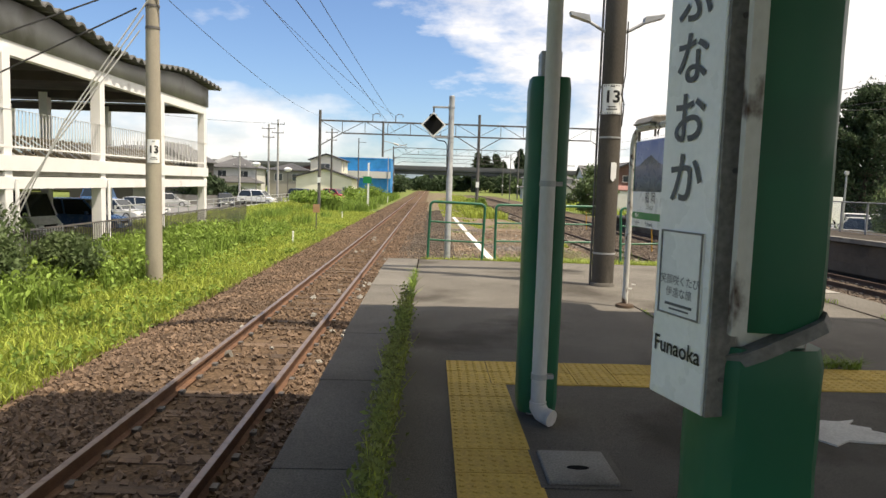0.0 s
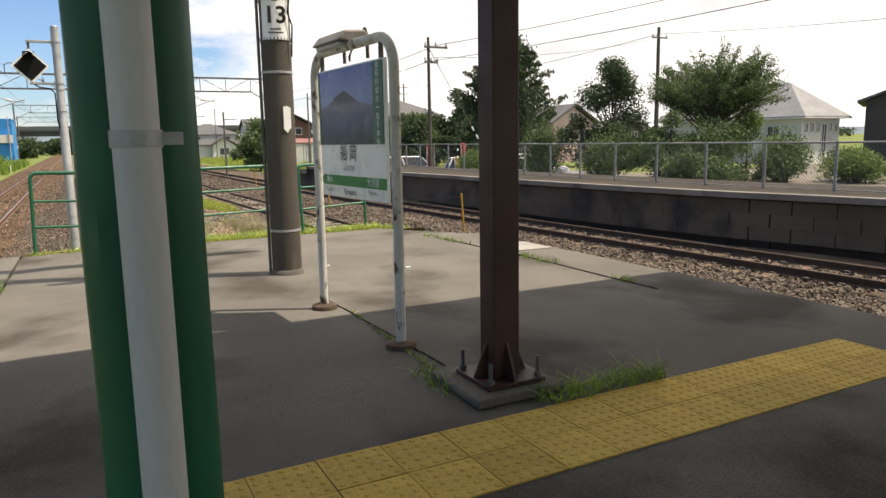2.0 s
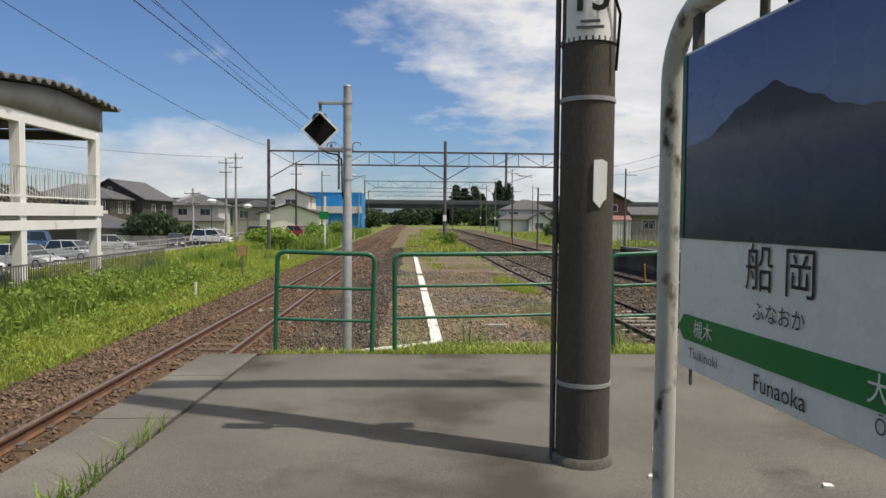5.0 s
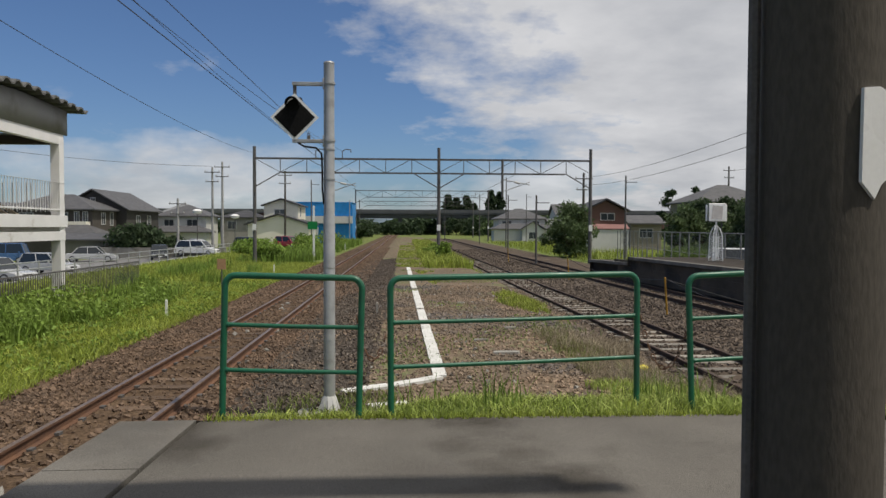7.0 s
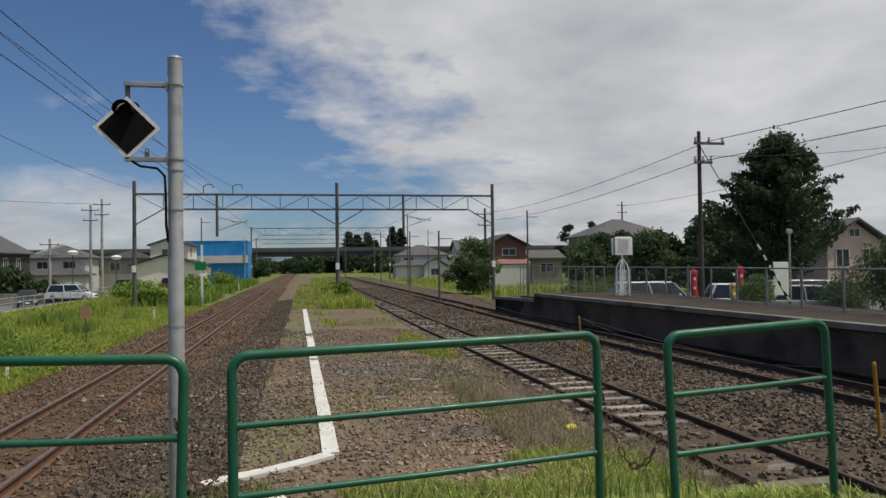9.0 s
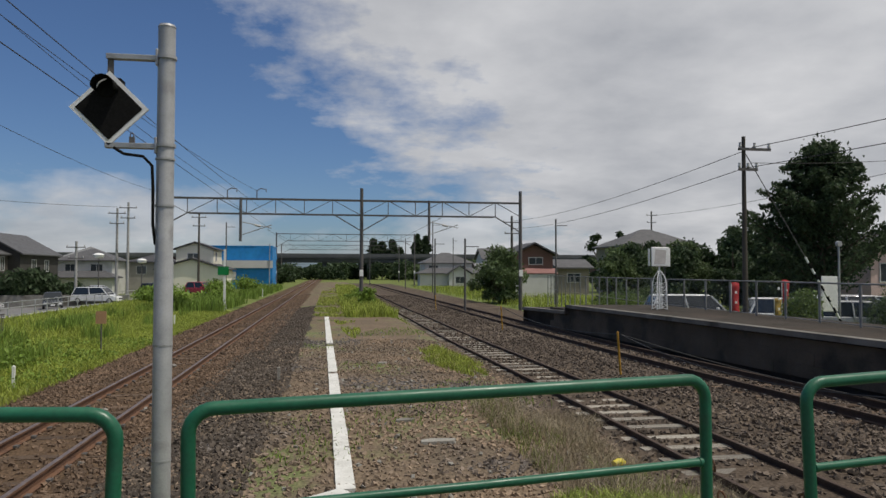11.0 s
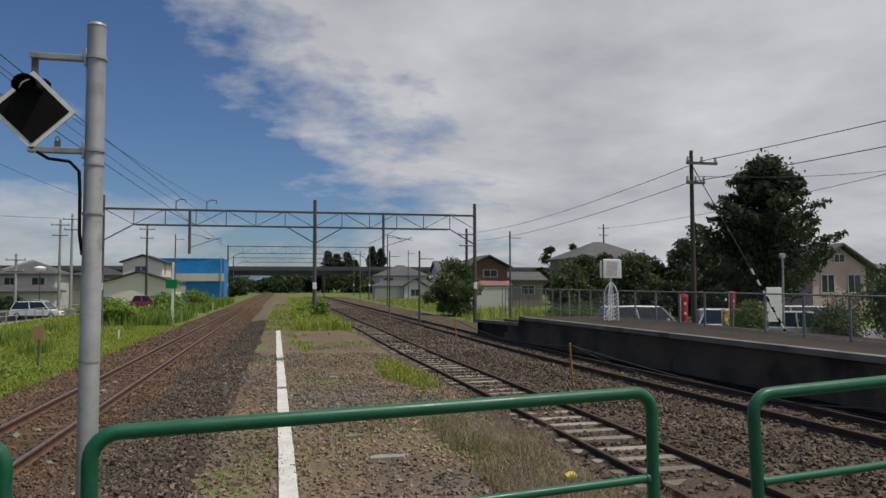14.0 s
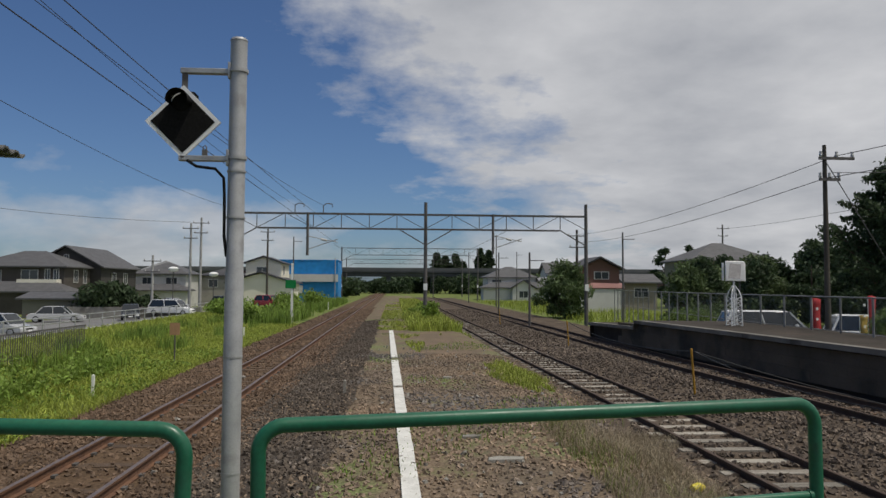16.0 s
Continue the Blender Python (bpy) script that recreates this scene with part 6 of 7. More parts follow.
gw = thing("guy_wires", (-6.6, 17.3, 0), label="three pale sleeved guy wires staying the concrete pole", category="guy wire")
for k in range(3):
    part("guy_wire", Geo().tube([(0.05 - 0.1 * k, -0.2, 6.35 - 0.35 * k), (-1.9, -0.3 - 0.12 * k, 3.45 - 0.2 * k), (-3.75 - 0.1 * k, -0.4 - 0.3 * k, -0.36)], 0.017, 6), WHITE_PVC, gw)
LW = "thin dark overhead railway wire"
wire((-2.25, -20, 5.25), (-2.05, 59, 5.2), 0.0, 0.008, LW)
wire((-2.25, 59, 5.2), (-2.05, 135, 5.2), 0.0, 0.012, LW)
wire((-2.25, -20, 6.4), (-2.05, 59, 6.2), 0.5, 0.008, LW)
wire((-6.6, 17.2, 9.6), (-4.9, 59.3, 7.8), 0.5, 0.01, LW)
wire((-6.6, 17.2, 9.0), (-3.0, 59.3, 7.8), 0.5, 0.01, LW)
wire((-6.6, 17.2, 6.8), (-9.2, 59.3, 7.6), 0.5, 0.009, LW)
wire((-6.2, -20, 9.8), (-6.6, 17.2, 9.6), 0.3, 0.01, LW)
wire((-6.2, -20, 9.2), (-6.6, 17.2, 9.0), 0.3, 0.01, LW)
wire((-6.9, 17.3, 6.7), (-13.0, 14.0, 3.0), 0.0, 0.02, "pale guy wire of the concrete pole")
wire((-6.9, 17.3, 6.2), (-13.0, 15.5, 2.4), 0.0, 0.02, "pale guy wire of the concrete pole")
for dz, x in ((0.0, 16.3), (-0.75, 15.9)):
    wire((x, 33.4, 6.75 + dz), (x + 4.0, 5.0, 7.3 + dz), 0.3, 0.013, "dark electric wire between utility poles")
    wire((x, 33.4, 6.75 + dz), (19.4, 78, 7.4 + dz), 0.5, 0.013, "dark electric wire between utility poles")
wire((16.2, 33.4, 6.2), (36.8, 40, 9.0), 0.4, 0.011, "dark electric wire between utility poles")
wire((36.8, 40, 9.2), (50.3, 112, 11), 0.6, 0.02, "dark electric wire between utility poles")
wire((36.8, 40, 9.2), (48, 8, 9.0), 0.6, 0.015, "dark electric wire between utility poles")
wire((-52, 62, 12), (-21.0, 92, 9.4), 1.2, 0.02, "dark electric wire between utility poles")
wire((9.7, 59.3, 6.3), (9.2, 135, 6.2), 0.2, 0.014, LW)


def yellow_post(at, h):
    p = thing("marker_post", at, label="short leaning yellow steel marker post between the tracks", category="post", group="yellow posts")
    part("shaft", Geo().tube([(0, 0, -0.05), (0, 0, h)], 0.026, 10), YELLOW, p)
    part("cap", Geo().tube([(0, 0, h), (0, 0, h + 0.03)], [0.03, 0.02], 10), YELLOW, p)
    p.matrix_basis = pose(*at, 0, -4, 0)


yellow_post((8.75, 27.3, -0.08), 1.05)
yellow_post((9.0, 40.0, -0.08), 1.05)
yellow_post((9.3, 18.3, -0.08), 1.05)
yellow_post((8.6, 56.0, -0.08), 1.0)
wire((8.75, 27.3, 0.93), (9.0, 40, 0.93), 0.25, 0.012, "slack rope strung between yellow posts", "rope")
wire((9.3, 18.3, 0.93), (8.75, 27.3, 0.93), 0.35, 0.012, "slack rope strung between yellow posts", "rope")
wire((8.75, 27.3, 0.93), (13.0, 22.0, -0.1), 0.15, 0.012, "slack rope strung between yellow posts", "rope")
for x, y, h in ((-5.55, 29.4, 0.5), (-6.0, 49, 0.5), (-5.6, 64, 0.6), (0.75, 27.1, 0.3), (-5.4, 90, 0.8)):
    solo("marker_stake", Geo().box(x - 0.03, y - 0.03, -0.4, x + 0.03, y + 0.03, h + bed_z(x, y)).tube([(x, y, h + bed_z(x, y)), (x, y, h + bed_z(x, y) + 0.02)], [0.035, 0.015], 8), WHITE_BOARD if x < 0 else CONCRETE, "small white marker stake beside the track", "marker stake", "marker stakes")
m = thing("warning_sign", (-5.75, 36.5, G0), label="small faded orange notice board on a thin post", category="sign")
part("post", Geo().tube([(0, 0, 0), (0, 0, 1.35)], 0.025, 8), DARK_STEEL, m)
part("board", Geo().box(-0.17, -0.045, 1.0, 0.17, -0.027, 1.42), material("faded_orange", (0.42, 0.25, 0.14), (0.36, 0.22, 0.13), rough=0.7), m)
m = thing("green_sign", (-5.4, 62.0, G0), label="green board on a white post beside the track", category="sign")
part("post", Geo().box(-0.07, -0.07, 0, 0.07, 0.07, 4.3), WHITE_BOARD, m)
part("board", Geo().box(-0.45, -0.1, 2.5, 0.28, -0.072, 3.1), GREEN_BAND, m)
m = thing("lattice_sign", (13.95, 35.8, 1.05), label="white square board on a tapering white lattice stand", category="sign")
for sx in (-1, 1):
    for sy in (-1, 1):
        part("leg", Geo().tube([(sx * 0.2, sy * 0.2, 0), (sx * 0.18, sy * 0.18, 1.0), (sx * 0.13, sy * 0.13, 1.22), (sx * 0.03, sy * 0.03, 1.42)], 0.02, 8), WHITE_BOARD, m)
for k in range(7):
    a, b = 0.2 - 0.003 * k, 0.2 - 0.003 * (k + 1)
    z, z2 = 0.145 * k, 0.145 * (k + 1)
    for s in (-1, 1):
        part("lattice_bar", Geo().beam((-a * s, -a, z), (b * s, -b, z2), 0.016), WHITE_BOARD, m)
        part("lattice_bar", Geo().beam((-a * s, a, z), (b * s, b, z2), 0.016), WHITE_BOARD, m)
part("mast", Geo().tube([(0, 0, 0.0), (0, 0, 2.1)], 0.03, 8), WHITE_BOARD, m)
part("back_post", Geo().tube([(0.27, 0.1, 0.0), (0.27, 0.1, 2.2)], 0.025, 8), DARK_STEEL, m, "dark supporting post")
part("board", Geo().box(-0.34, -0.08, 1.58, 0.36, -0.03, 2.3), WHITE_BOARD, m, bevel=0.03)
part("faded_print", Geo().prism([(-0.24, 1.68), (0.2, 1.66), (0.24, 2.18), (-0.18, 2.22)], "y", -0.086, -0.081), material("faded_grey_print", (0.5, 0.47, 0.46), (0.66, 0.64, 0.62), scale=5, rough=0.6), m, "faded grey print")
part("board_rim", Geo().box(-0.42, -0.02, 1.6, -0.37, 0.05, 2.24), WHITE_BOARD, m)
part("board_rim", Geo().box(0.37, -0.02, 1.58, 0.43, 0.05, 2.26), WHITE_BOARD, m)


# ---- the far platform's fence and the car park ----
FENCE = catmull([(17.0, 4), (15.9, 10.5), (15.25, 14), (14.9, 18), (14.85, 22), (15.1, 28), (15.4, 33), (15.5, 38), (16.2, 46), (17.6, 56), (19.2, 66)], 1.0)


def make_mesh_fence():
    f = thing("chain_link_fence", label="grey chain-link fence along the back of the far platform", category="fence")
    Z, H = 1.03, 1.1
    ys = np.arange(4.55, 66, 1.61)
    for y in ys:
        x = line_x(FENCE, y)
        part("post", Geo().tube([(x, y, Z - 0.05 if y < 38 else -0.3), (x, y, Z + H + 0.02)], 0.035, 10), FENCE_STEEL, f)
    part("top_rail", Geo().tube([(line_x(FENCE, y), y, Z + H) for y in np.arange(5.5, 65.6, 0.7)], 0.024, 8), FENCE_STEEL, f)
    part("bottom_rail", Geo().tube([(line_x(FENCE, y), y, Z + 0.06) for y in np.arange(5.5, 65.6, 0.7)], 0.014, 6), FENCE_STEEL, f)
    g = Geo()
    h = H - 0.1
    for y in np.arange(5.5, 63.5, 0.085):
        for s in (1, -1):
            a = (line_x(FENCE, y if s > 0 else y + h), y if s > 0 else y + h, Z + 0.06)
            b = (line_x(FENCE, y + h if s > 0 else y), y + h if s > 0 else y, Z + 0.06 + h)
            v = [Vector(a), Vector(b)]
            w = 0.0022
            g.add([v[0] + Vector((0, -w, w)), v[0] + Vector((0, w, -w)), v[1] + Vector((0, w, -w)), v[1] + Vector((0, -w, w))], [(0, 1, 2, 3)])
    tagged(part("netting", g, FENCE_STEEL, f, "woven wire netting"), kind="stuff")


make_mesh_fence()


def banner(x, y, mat, h=1.75):
    z = ground_z(x, y)
    b = thing("banner", (x, y, z), random.uniform(-20, 20), label="upright shop banner on a thin pole by the car park" if mat is not RED else "upright red shop banner on a thin pole by the car park", category="banner", group="banners")
    part("pole", Geo().tube([(-0.2, 0, 0), (-0.2, 0, h + 0.5)], 0.015, 6), WHITE_BOARD, b)
    g = Geo()
    for i in range(9):
        zz = 0.55 + h * i / 8
        for j, xx in enumerate((-0.19, -0.04, 0.11)):
            g.v.append((xx, 0.03 * math.sin(i * 1.1 + j), zz - (0.05 if j == 2 else 0)))
    for i in range(8):
        for j in range(2):
            g.f.append((3 * i + j, 3 * i + j + 1, 3 * i + j + 4, 3 * i + j + 3))
    c = part("cloth", g, mat, b)
    m = c.modifiers.new("thick", "SOLIDIFY")
    m.thickness = 0.006
    for k in range(3):
        part("print_mark", Geo().box(-0.09, -0.06, 1.1 + 0.38 * k, 0.0, -0.052, 1.2 + 0.38 * k), WHITE_BOARD, b)


OCHRE = material("ochre_cloth", (0.45, 0.32, 0.08), rough=0.8)
for x, y, m in ((17.3, 36.2, RED), (18.4, 35.2, OCHRE), (19.0, 35.6, RED)):
    banner(x, y, m, 1.75 if m is RED else 1.0)
b = thing("notice_board", (20.2, 34.6, ground_z(20, 34)), label="white notice board beside a round lamp on a pole", category="sign")
part("board", Geo().box(-0.5, -0.04, 0.9, 0.15, 0.0, 2.2), WHITE_BOARD, b, bevel=0.01)
part("pole", Geo().tube([(0.25, 0, 0), (0.25, 0, 3.4)], 0.04, 10), GALV, b)
part("lamp_disc", Geo().tube([(0.25, -0.07, 3.4), (0.25, 0.07, 3.4)], 0.1, 16), GALV, b)


def car_paint(name, c):
    return material(name, c, tuple(v * 0.94 for v in c), rough=0.25, bump=0, grain=0.02, spec=0.6)


PAINT = {"white": car_paint("white_car_paint", (0.75, 0.76, 0.77)), "silver": car_paint("silver_car_paint", (0.45, 0.46, 0.47)), "dark": car_paint("dark_car_paint", (0.05, 0.055, 0.06)),
         "red": car_paint("red_car_paint", (0.45, 0.05, 0.07)), "blue": car_paint("blue_car_paint", (0.05, 0.12, 0.28))}
HEADLIGHT = material("headlight_glass", (0.7, 0.72, 0.75), rough=0.15, bump=0, grain=0)
TAIL = material("tail_light", (0.4, 0.02, 0.02), rough=0.2, bump=0, grain=0)


def make_car(kind, colour):
    """A small car along y, its front towards -y."""
    L, W, H = {"hatch": (3.8, 1.62, 1.5), "sedan": (4.5, 1.7, 1.44), "van": (3.4, 1.48, 1.85), "wagon": (4.5, 1.7, 1.6)}[kind]
    label = {"hatch": "small parked hatchback", "sedan": "parked saloon car", "van": "small boxy parked van", "wagon": "parked estate car"}[kind]
    c = thing("car", label=colour + " " + label + " with dark windows", category="car", group="parked cars")
    f, r = -L / 2, L / 2
    belt = 0.55 * H if kind != "van" else 0.52 * H
    nose = 0.62 * belt + 0.12
    low = [(f, 0.28), (f - 0.03, 0.5), (f + 0.08, nose), (f + 0.9 if kind != "van" else f + 0.3, belt), (r - 0.25, belt + 0.03), (r, belt - 0.1), (r + 0.03, 0.5), (r, 0.28)]
    g = Geo()
    for s, inset in ((-1, 0.06), (-0.94, 0.0), (0.94, 0.0), (1, 0.06)):
        for y, z in low:
            g.v.append((s * W / 2 * (0.97 if z > belt - 0.15 else 1), y * (1 - inset * 0.1), z - inset * (0.3 if z > 0.5 else -0.6)))
    n = len(low)
    for i in range(3):
        for k in range(n):
            g.f.append((i * n + k, i * n + (k + 1) % n, (i + 1) * n + (k + 1) % n, (i + 1) * n + k))
    g.f += [tuple(range(n)), tuple(3 * n + k for k in range(n))]
    part("body", g, PAINT[colour], c, bevel=0.04)
    y0, y1 = {"hatch": (f + 0.85, r - 0.12), "sedan": (f + 1.05, r - 0.65), "van": (f + 0.28, r - 0.06), "wagon": (f + 0.95, r - 0.12)}[kind]
    a, b = y0 + (0.62 if kind != "van" else 0.3), y1 - (0.3 if kind != "sedan" else 0.55)

    def house_of(grow, zt):
        k = Geo()
        wb, wt = W / 2 * 0.95 + grow, W / 2 * 0.8 + grow
        k.add([(-wb, y0 - grow, belt - 0.02), (wb, y0 - grow, belt - 0.02), (wb, y1 + grow, belt), (-wb, y1 + grow, belt), (-wt, a - grow, zt), (wt, a - grow, zt), (wt, b + grow, zt), (-wt, b + grow, zt)],
              [(0, 3, 2, 1), (4, 5, 6, 7), (0, 1, 5, 4), (1, 2, 6, 5), (2, 3, 7, 6), (3, 0, 4, 7)])
        return k
    part("glazing", house_of(0, H - 0.03), CAR_GLASS, c, "dark car windows", bevel=0.02)
    wt = W / 2 * 0.8
    part("roof", Geo().add([(-wt - 0.02, a - 0.05, H - 0.07), (wt + 0.02, a - 0.05, H - 0.07), (wt + 0.02, b + 0.06, H - 0.07), (-wt - 0.02, b + 0.06, H - 0.07), (-wt + 0.08, a + 0.1, H), (wt - 0.08, a + 0.1, H), (wt - 0.08, b - 0.1, H), (-wt + 0.08, b - 0.1, H)],
                           [(0, 3, 2, 1), (4, 5, 6, 7), (0, 1, 5, 4), (1, 2, 6, 5), (2, 3, 7, 6), (3, 0, 4, 7)]), PAINT[colour], c, bevel=0.03)
    for s in (-1, 1):
        for t in (0.0, 0.5, 1.0):
            yb, yt = y0 + (y1 - y0) * t, a + (b - a) * t
            part("pillar", Geo().beam((s * (W / 2 * 0.955), yb, belt), (s * (wt + 0.012), yt, H - 0.06), 0.05, 0.07), PAINT[colour], c)
        part("headlight", Geo().box(s * W * 0.36 - 0.14, f - 0.045, nose - 0.2, s * W * 0.36 + 0.14, f + 0.12, nose - 0.05), HEADLIGHT, c, bevel=0.02)
        part("tail_light", Geo().box(s * W * 0.42 - 0.09, r - 0.1, belt - 0.32, s * W * 0.42 + 0.09, r + 0.035, belt - 0.08), TAIL, c, bevel=0.02)
        part("mirror", Geo().box(s * W * 0.5, y0 + 0.35, belt + 0.02, s * (W * 0.5 + 0.16), y0 + 0.47, belt + 0.15), PAINT[colour], c, bevel=0.02)
        for y in (f + 0.72, r - 0.72):
            x = s * (W / 2 - 0.09)
            w = part("wheel", Geo().tube([(x - s * 0.09, y, 0.3), (x - s * 0.07, y, 0.3), (x + s * 0.07, y, 0.3), (x + s * 0.1, y, 0.3)], [0.27, 0.3, 0.3, 0.27], 20), RUBBER, c, "black tyre")
            part("rim", Geo().tube([(x + s * 0.1, y, 0.3), (x + s * 0.108, y, 0.3)], [0.2, 0.17], 14), GALV, w, "silver wheel rim")
    part("bumper", Geo().box(-W / 2 * 0.92, f - 0.06, 0.25, W / 2 * 0.92, f + 0.1, 0.46), PAINT[colour], c, bevel=0.04)
    part("grille", Geo().box(-W * 0.2, f - 0.05, nose - 0.22, W * 0.2, f + 0.05, nose - 0.08), SIGNAL_BLACK, c)
    part("registration_plate", Geo().box(-0.17, f - 0.075, 0.34, 0.17, f - 0.061, 0.45), WHITE_BOARD, c)
    return c


CARS = [("hatch", "white", 22.3, 40.2, 70), ("sedan", "silver", 24.0, 38.2, 65), ("wagon", "white", 25.9, 40.6, 75), ("hatch", "white", 28.6, 42.4, 60), ("wagon", "white", 18.9, 42.5, 80),
        ("sedan", "silver", -28.6, 77.5, 105), ("van", "blue", -34.3, 74.0, 100), ("hatch", "dark", -23.2, 80.5, 20), ("wagon", "white", -20.4, 84.0, 80), ("hatch", "dark", -16.2, 90.0, 70),
        ("van", "white", -23.5, 94.0, 30), ("hatch", "red", -13.0, 97.0, 60), ("wagon", "white", -21.5, 42.0, 95), ("van", "white", -16.0, 27.5, 80), ("hatch", "blue", -15.5, 32.0, 90), ("hatch", "white", -15.0, 20.0, 90), ("sedan", "silver", -21.5, 48.5, 80), ("hatch", "silver", -24, 60.0, 80)]
CAR_BASE = {}
for kind, colour, x, y, turn in CARS:
    m = pose(x, y, ground_z(x, y) + (0.065 if x > 0 else 0.02), 0, 0, turn)
    if (kind, colour) in CAR_BASE:
        copy_thing(CAR_BASE[kind, colour], m)
    else:
        CAR_BASE[kind, colour] = make_car(kind, colour)
        CAR_BASE[kind, colour].matrix_basis = m


# ---- the two-storey bicycle park ----
def make_bike_park():
    k = thing("bicycle_park", (0, 0, G0), label="white steel two-storey bicycle park with a curved corrugated roof", category="building")
    X, D = -10.65, -19.5
    ys = (8.0, 13.1, 18.2, 23.3, 28.4, 33.6)
    g0 = -G0
    for y in ys:
        for x in (X, (X + D) / 2, D):
            part("column", Geo().box(x - 0.16, y - 0.16, 0, x + 0.16, y + 0.16, g0 + 5.4), WHITE_STEEL, k, bevel=0.01)
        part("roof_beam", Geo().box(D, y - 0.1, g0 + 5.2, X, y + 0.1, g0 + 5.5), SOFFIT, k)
        part("floor_beam", Geo().box(D, y - 0.12, g0 + 1.9, X - 0.17, y + 0.12, g0 + 2.2), WHITE_STEEL, k)
    part("deck", Geo().box(D, 7.8, g0 + 2.2, X + 0.1, 33.78, g0 + 2.42), CONCRETE, k)
    part("deck_edge", Geo().box(X + 0.1, 7.8, g0 + 2.32, X + 0.2, 33.88, g0 + 2.72), WHITE_STEEL, k)
    part("edge_girder", Geo().box(X + 0.05, 7.8, g0 + 1.86, X + 0.17, 33.78, g0 + 2.17), WHITE_STEEL, k)
    part("eaves_girder", Geo().box(X - 0.1, 7.8, g0 + 5.2, X + 0.14, 33.78, g0 + 5.6), WHITE_STEEL, k)
    part("end_girder", Geo().box(D, 33.7, g0 + 5.2, X - 0.1, 33.786, g0 + 5.6), WHITE_STEEL, k)
    part("end_deck_edge", Geo().box(D, 33.78, g0 + 2.0, X + 0.1, 33.9, g0 + 2.72), WHITE_STEEL, k)

    def roof_height(y):
        w = min(y, 31.0)
        return g0 + 6.22 + 0.22 * (1 - math.cos(2 * math.pi * (w - 25) / 12.0)) - (0.05 * (y - 31) if y > 31 else 0)
    g = Geo()
    n = 190
    for i in range(n + 1):
        y = 6.8 + (34.8 - 6.8) * i / n
        z = roof_height(y) + 0.06 * (1 if (i // 2) % 2 else -1)
        g.v += [(X + 0.55, y, z), (D - 0.6, y, z + 0.4)]
    for i in range(n):
        g.f.append((2 * i, 2 * i + 1, 2 * i + 3, 2 * i + 2))
    r = part("roof", g, ROOF_GREY, k, "corrugated grey roof sheet", smooth=False)
    s = r.modifiers.new("thick", "SOLIDIFY")
    s.thickness = 0.06
    f = Geo()
    m = 40
    for i in range(m + 1):
        y = 7.4 + (34.0 - 7.4) * i / m
        f.v += [(X + 0.12, y, g0 + 5.55), (X + 0.12, y, roof_height(y) - 0.1)]
    for i in range(m):
        f.f.append((2 * i, 2 * i + 1, 2 * i + 3, 2 * i + 2))
    FASCIA = material("grey_metal_fascia", (0.3, 0.3, 0.29), (0.24, 0.24, 0.235), scale=0.8, rough=0.6, bump=0.05, grain=0.1, stain=(0.17, 0.165, 0.15), stain_scale=0.6)
    fa = part("fascia", f, FASCIA, k, "pale fascia under the roof edge")
    s = fa.modifiers.new("thick", "SOLIDIFY")
    s.thickness = 0.05
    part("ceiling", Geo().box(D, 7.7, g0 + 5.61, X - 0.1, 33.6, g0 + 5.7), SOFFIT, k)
    rail = Geo()
    for y in np.arange(8.0, 33.6, 0.16):
        rail.box(X + 0.13, y - 0.008, g0 + 2.85, X + 0.146, y + 0.008, g0 + 3.86)
    tagged(part("railing", rail, WHITE_STEEL, k), kind="stuff")
    part("handrail", Geo().box(X + 0.11, 7.9, g0 + 3.86, X + 0.175, 33.78, g0 + 3.866), WHITE_STEEL, k)
    part("lower_rail", Geo().box(X + 0.11, 7.9, g0 + 2.9, X + 0.165, 33.78, g0 + 2.95), WHITE_STEEL, k)
    er = Geo()
    for x in np.arange(D + 0.2, X, 0.16):
        er.box(x - 0.012, 33.72, g0 + 2.85, x + 0.012, 33.745, g0 + 3.86)
    tagged(part("railing", er, WHITE_STEEL, k), kind="stuff")
    part("handrail", Geo().box(D, 33.7, g0 + 3.86, X, 33.76, g0 + 3.866), WHITE_STEEL, k)
    TAN = material("tan_painted_rack", (0.5, 0.4, 0.27), rough=0.7)
    for y in np.arange(8.6, 33.0, 0.6):
        part("bike_rack", Geo().beam((X - 0.5, y, g0 + 2.5), (X - 2.2, y + 0.5, g0 + 3.4), 0.06, 0.1), TAN, k)
    part("rack_rail", Geo().box(X - 2.25, 8.4, g0 + 3.32, X - 2.15, 33.4, g0 + 3.4), TAN, k)
    part("rack_rail", Geo().box(X - 0.55, 8.4, g0 + 2.5, X - 0.45, 33.4, g0 + 2.62), TAN, k)
    fence = Geo()
    for y in np.arange(8, 40, 0.14):
        fence.box(X + 0.4, y - 0.01, 0.1, X + 0.42, y + 0.01, 1.15)
    fence.box(X + 0.39, 8, 1.12, X + 0.43, 40, 1.17)
    tagged(part("ground_fence", fence, DARK_STEEL, k, "dark vertical bar fence"), kind="stuff")
    part("side_wall", Geo().box(D - 0.2, 7.8, 0, D, 33.6, g0 + 1.9), CONCRETE, k)
    for y in (23.3, 18.2):
        part("drain_pipe", Geo().tube([(X + 0.23, y + 0.22, 0), (X + 0.23, y + 0.22, g0 + 2.1)], 0.05, 8), WHITE_STEEL, k)


make_bike_park()

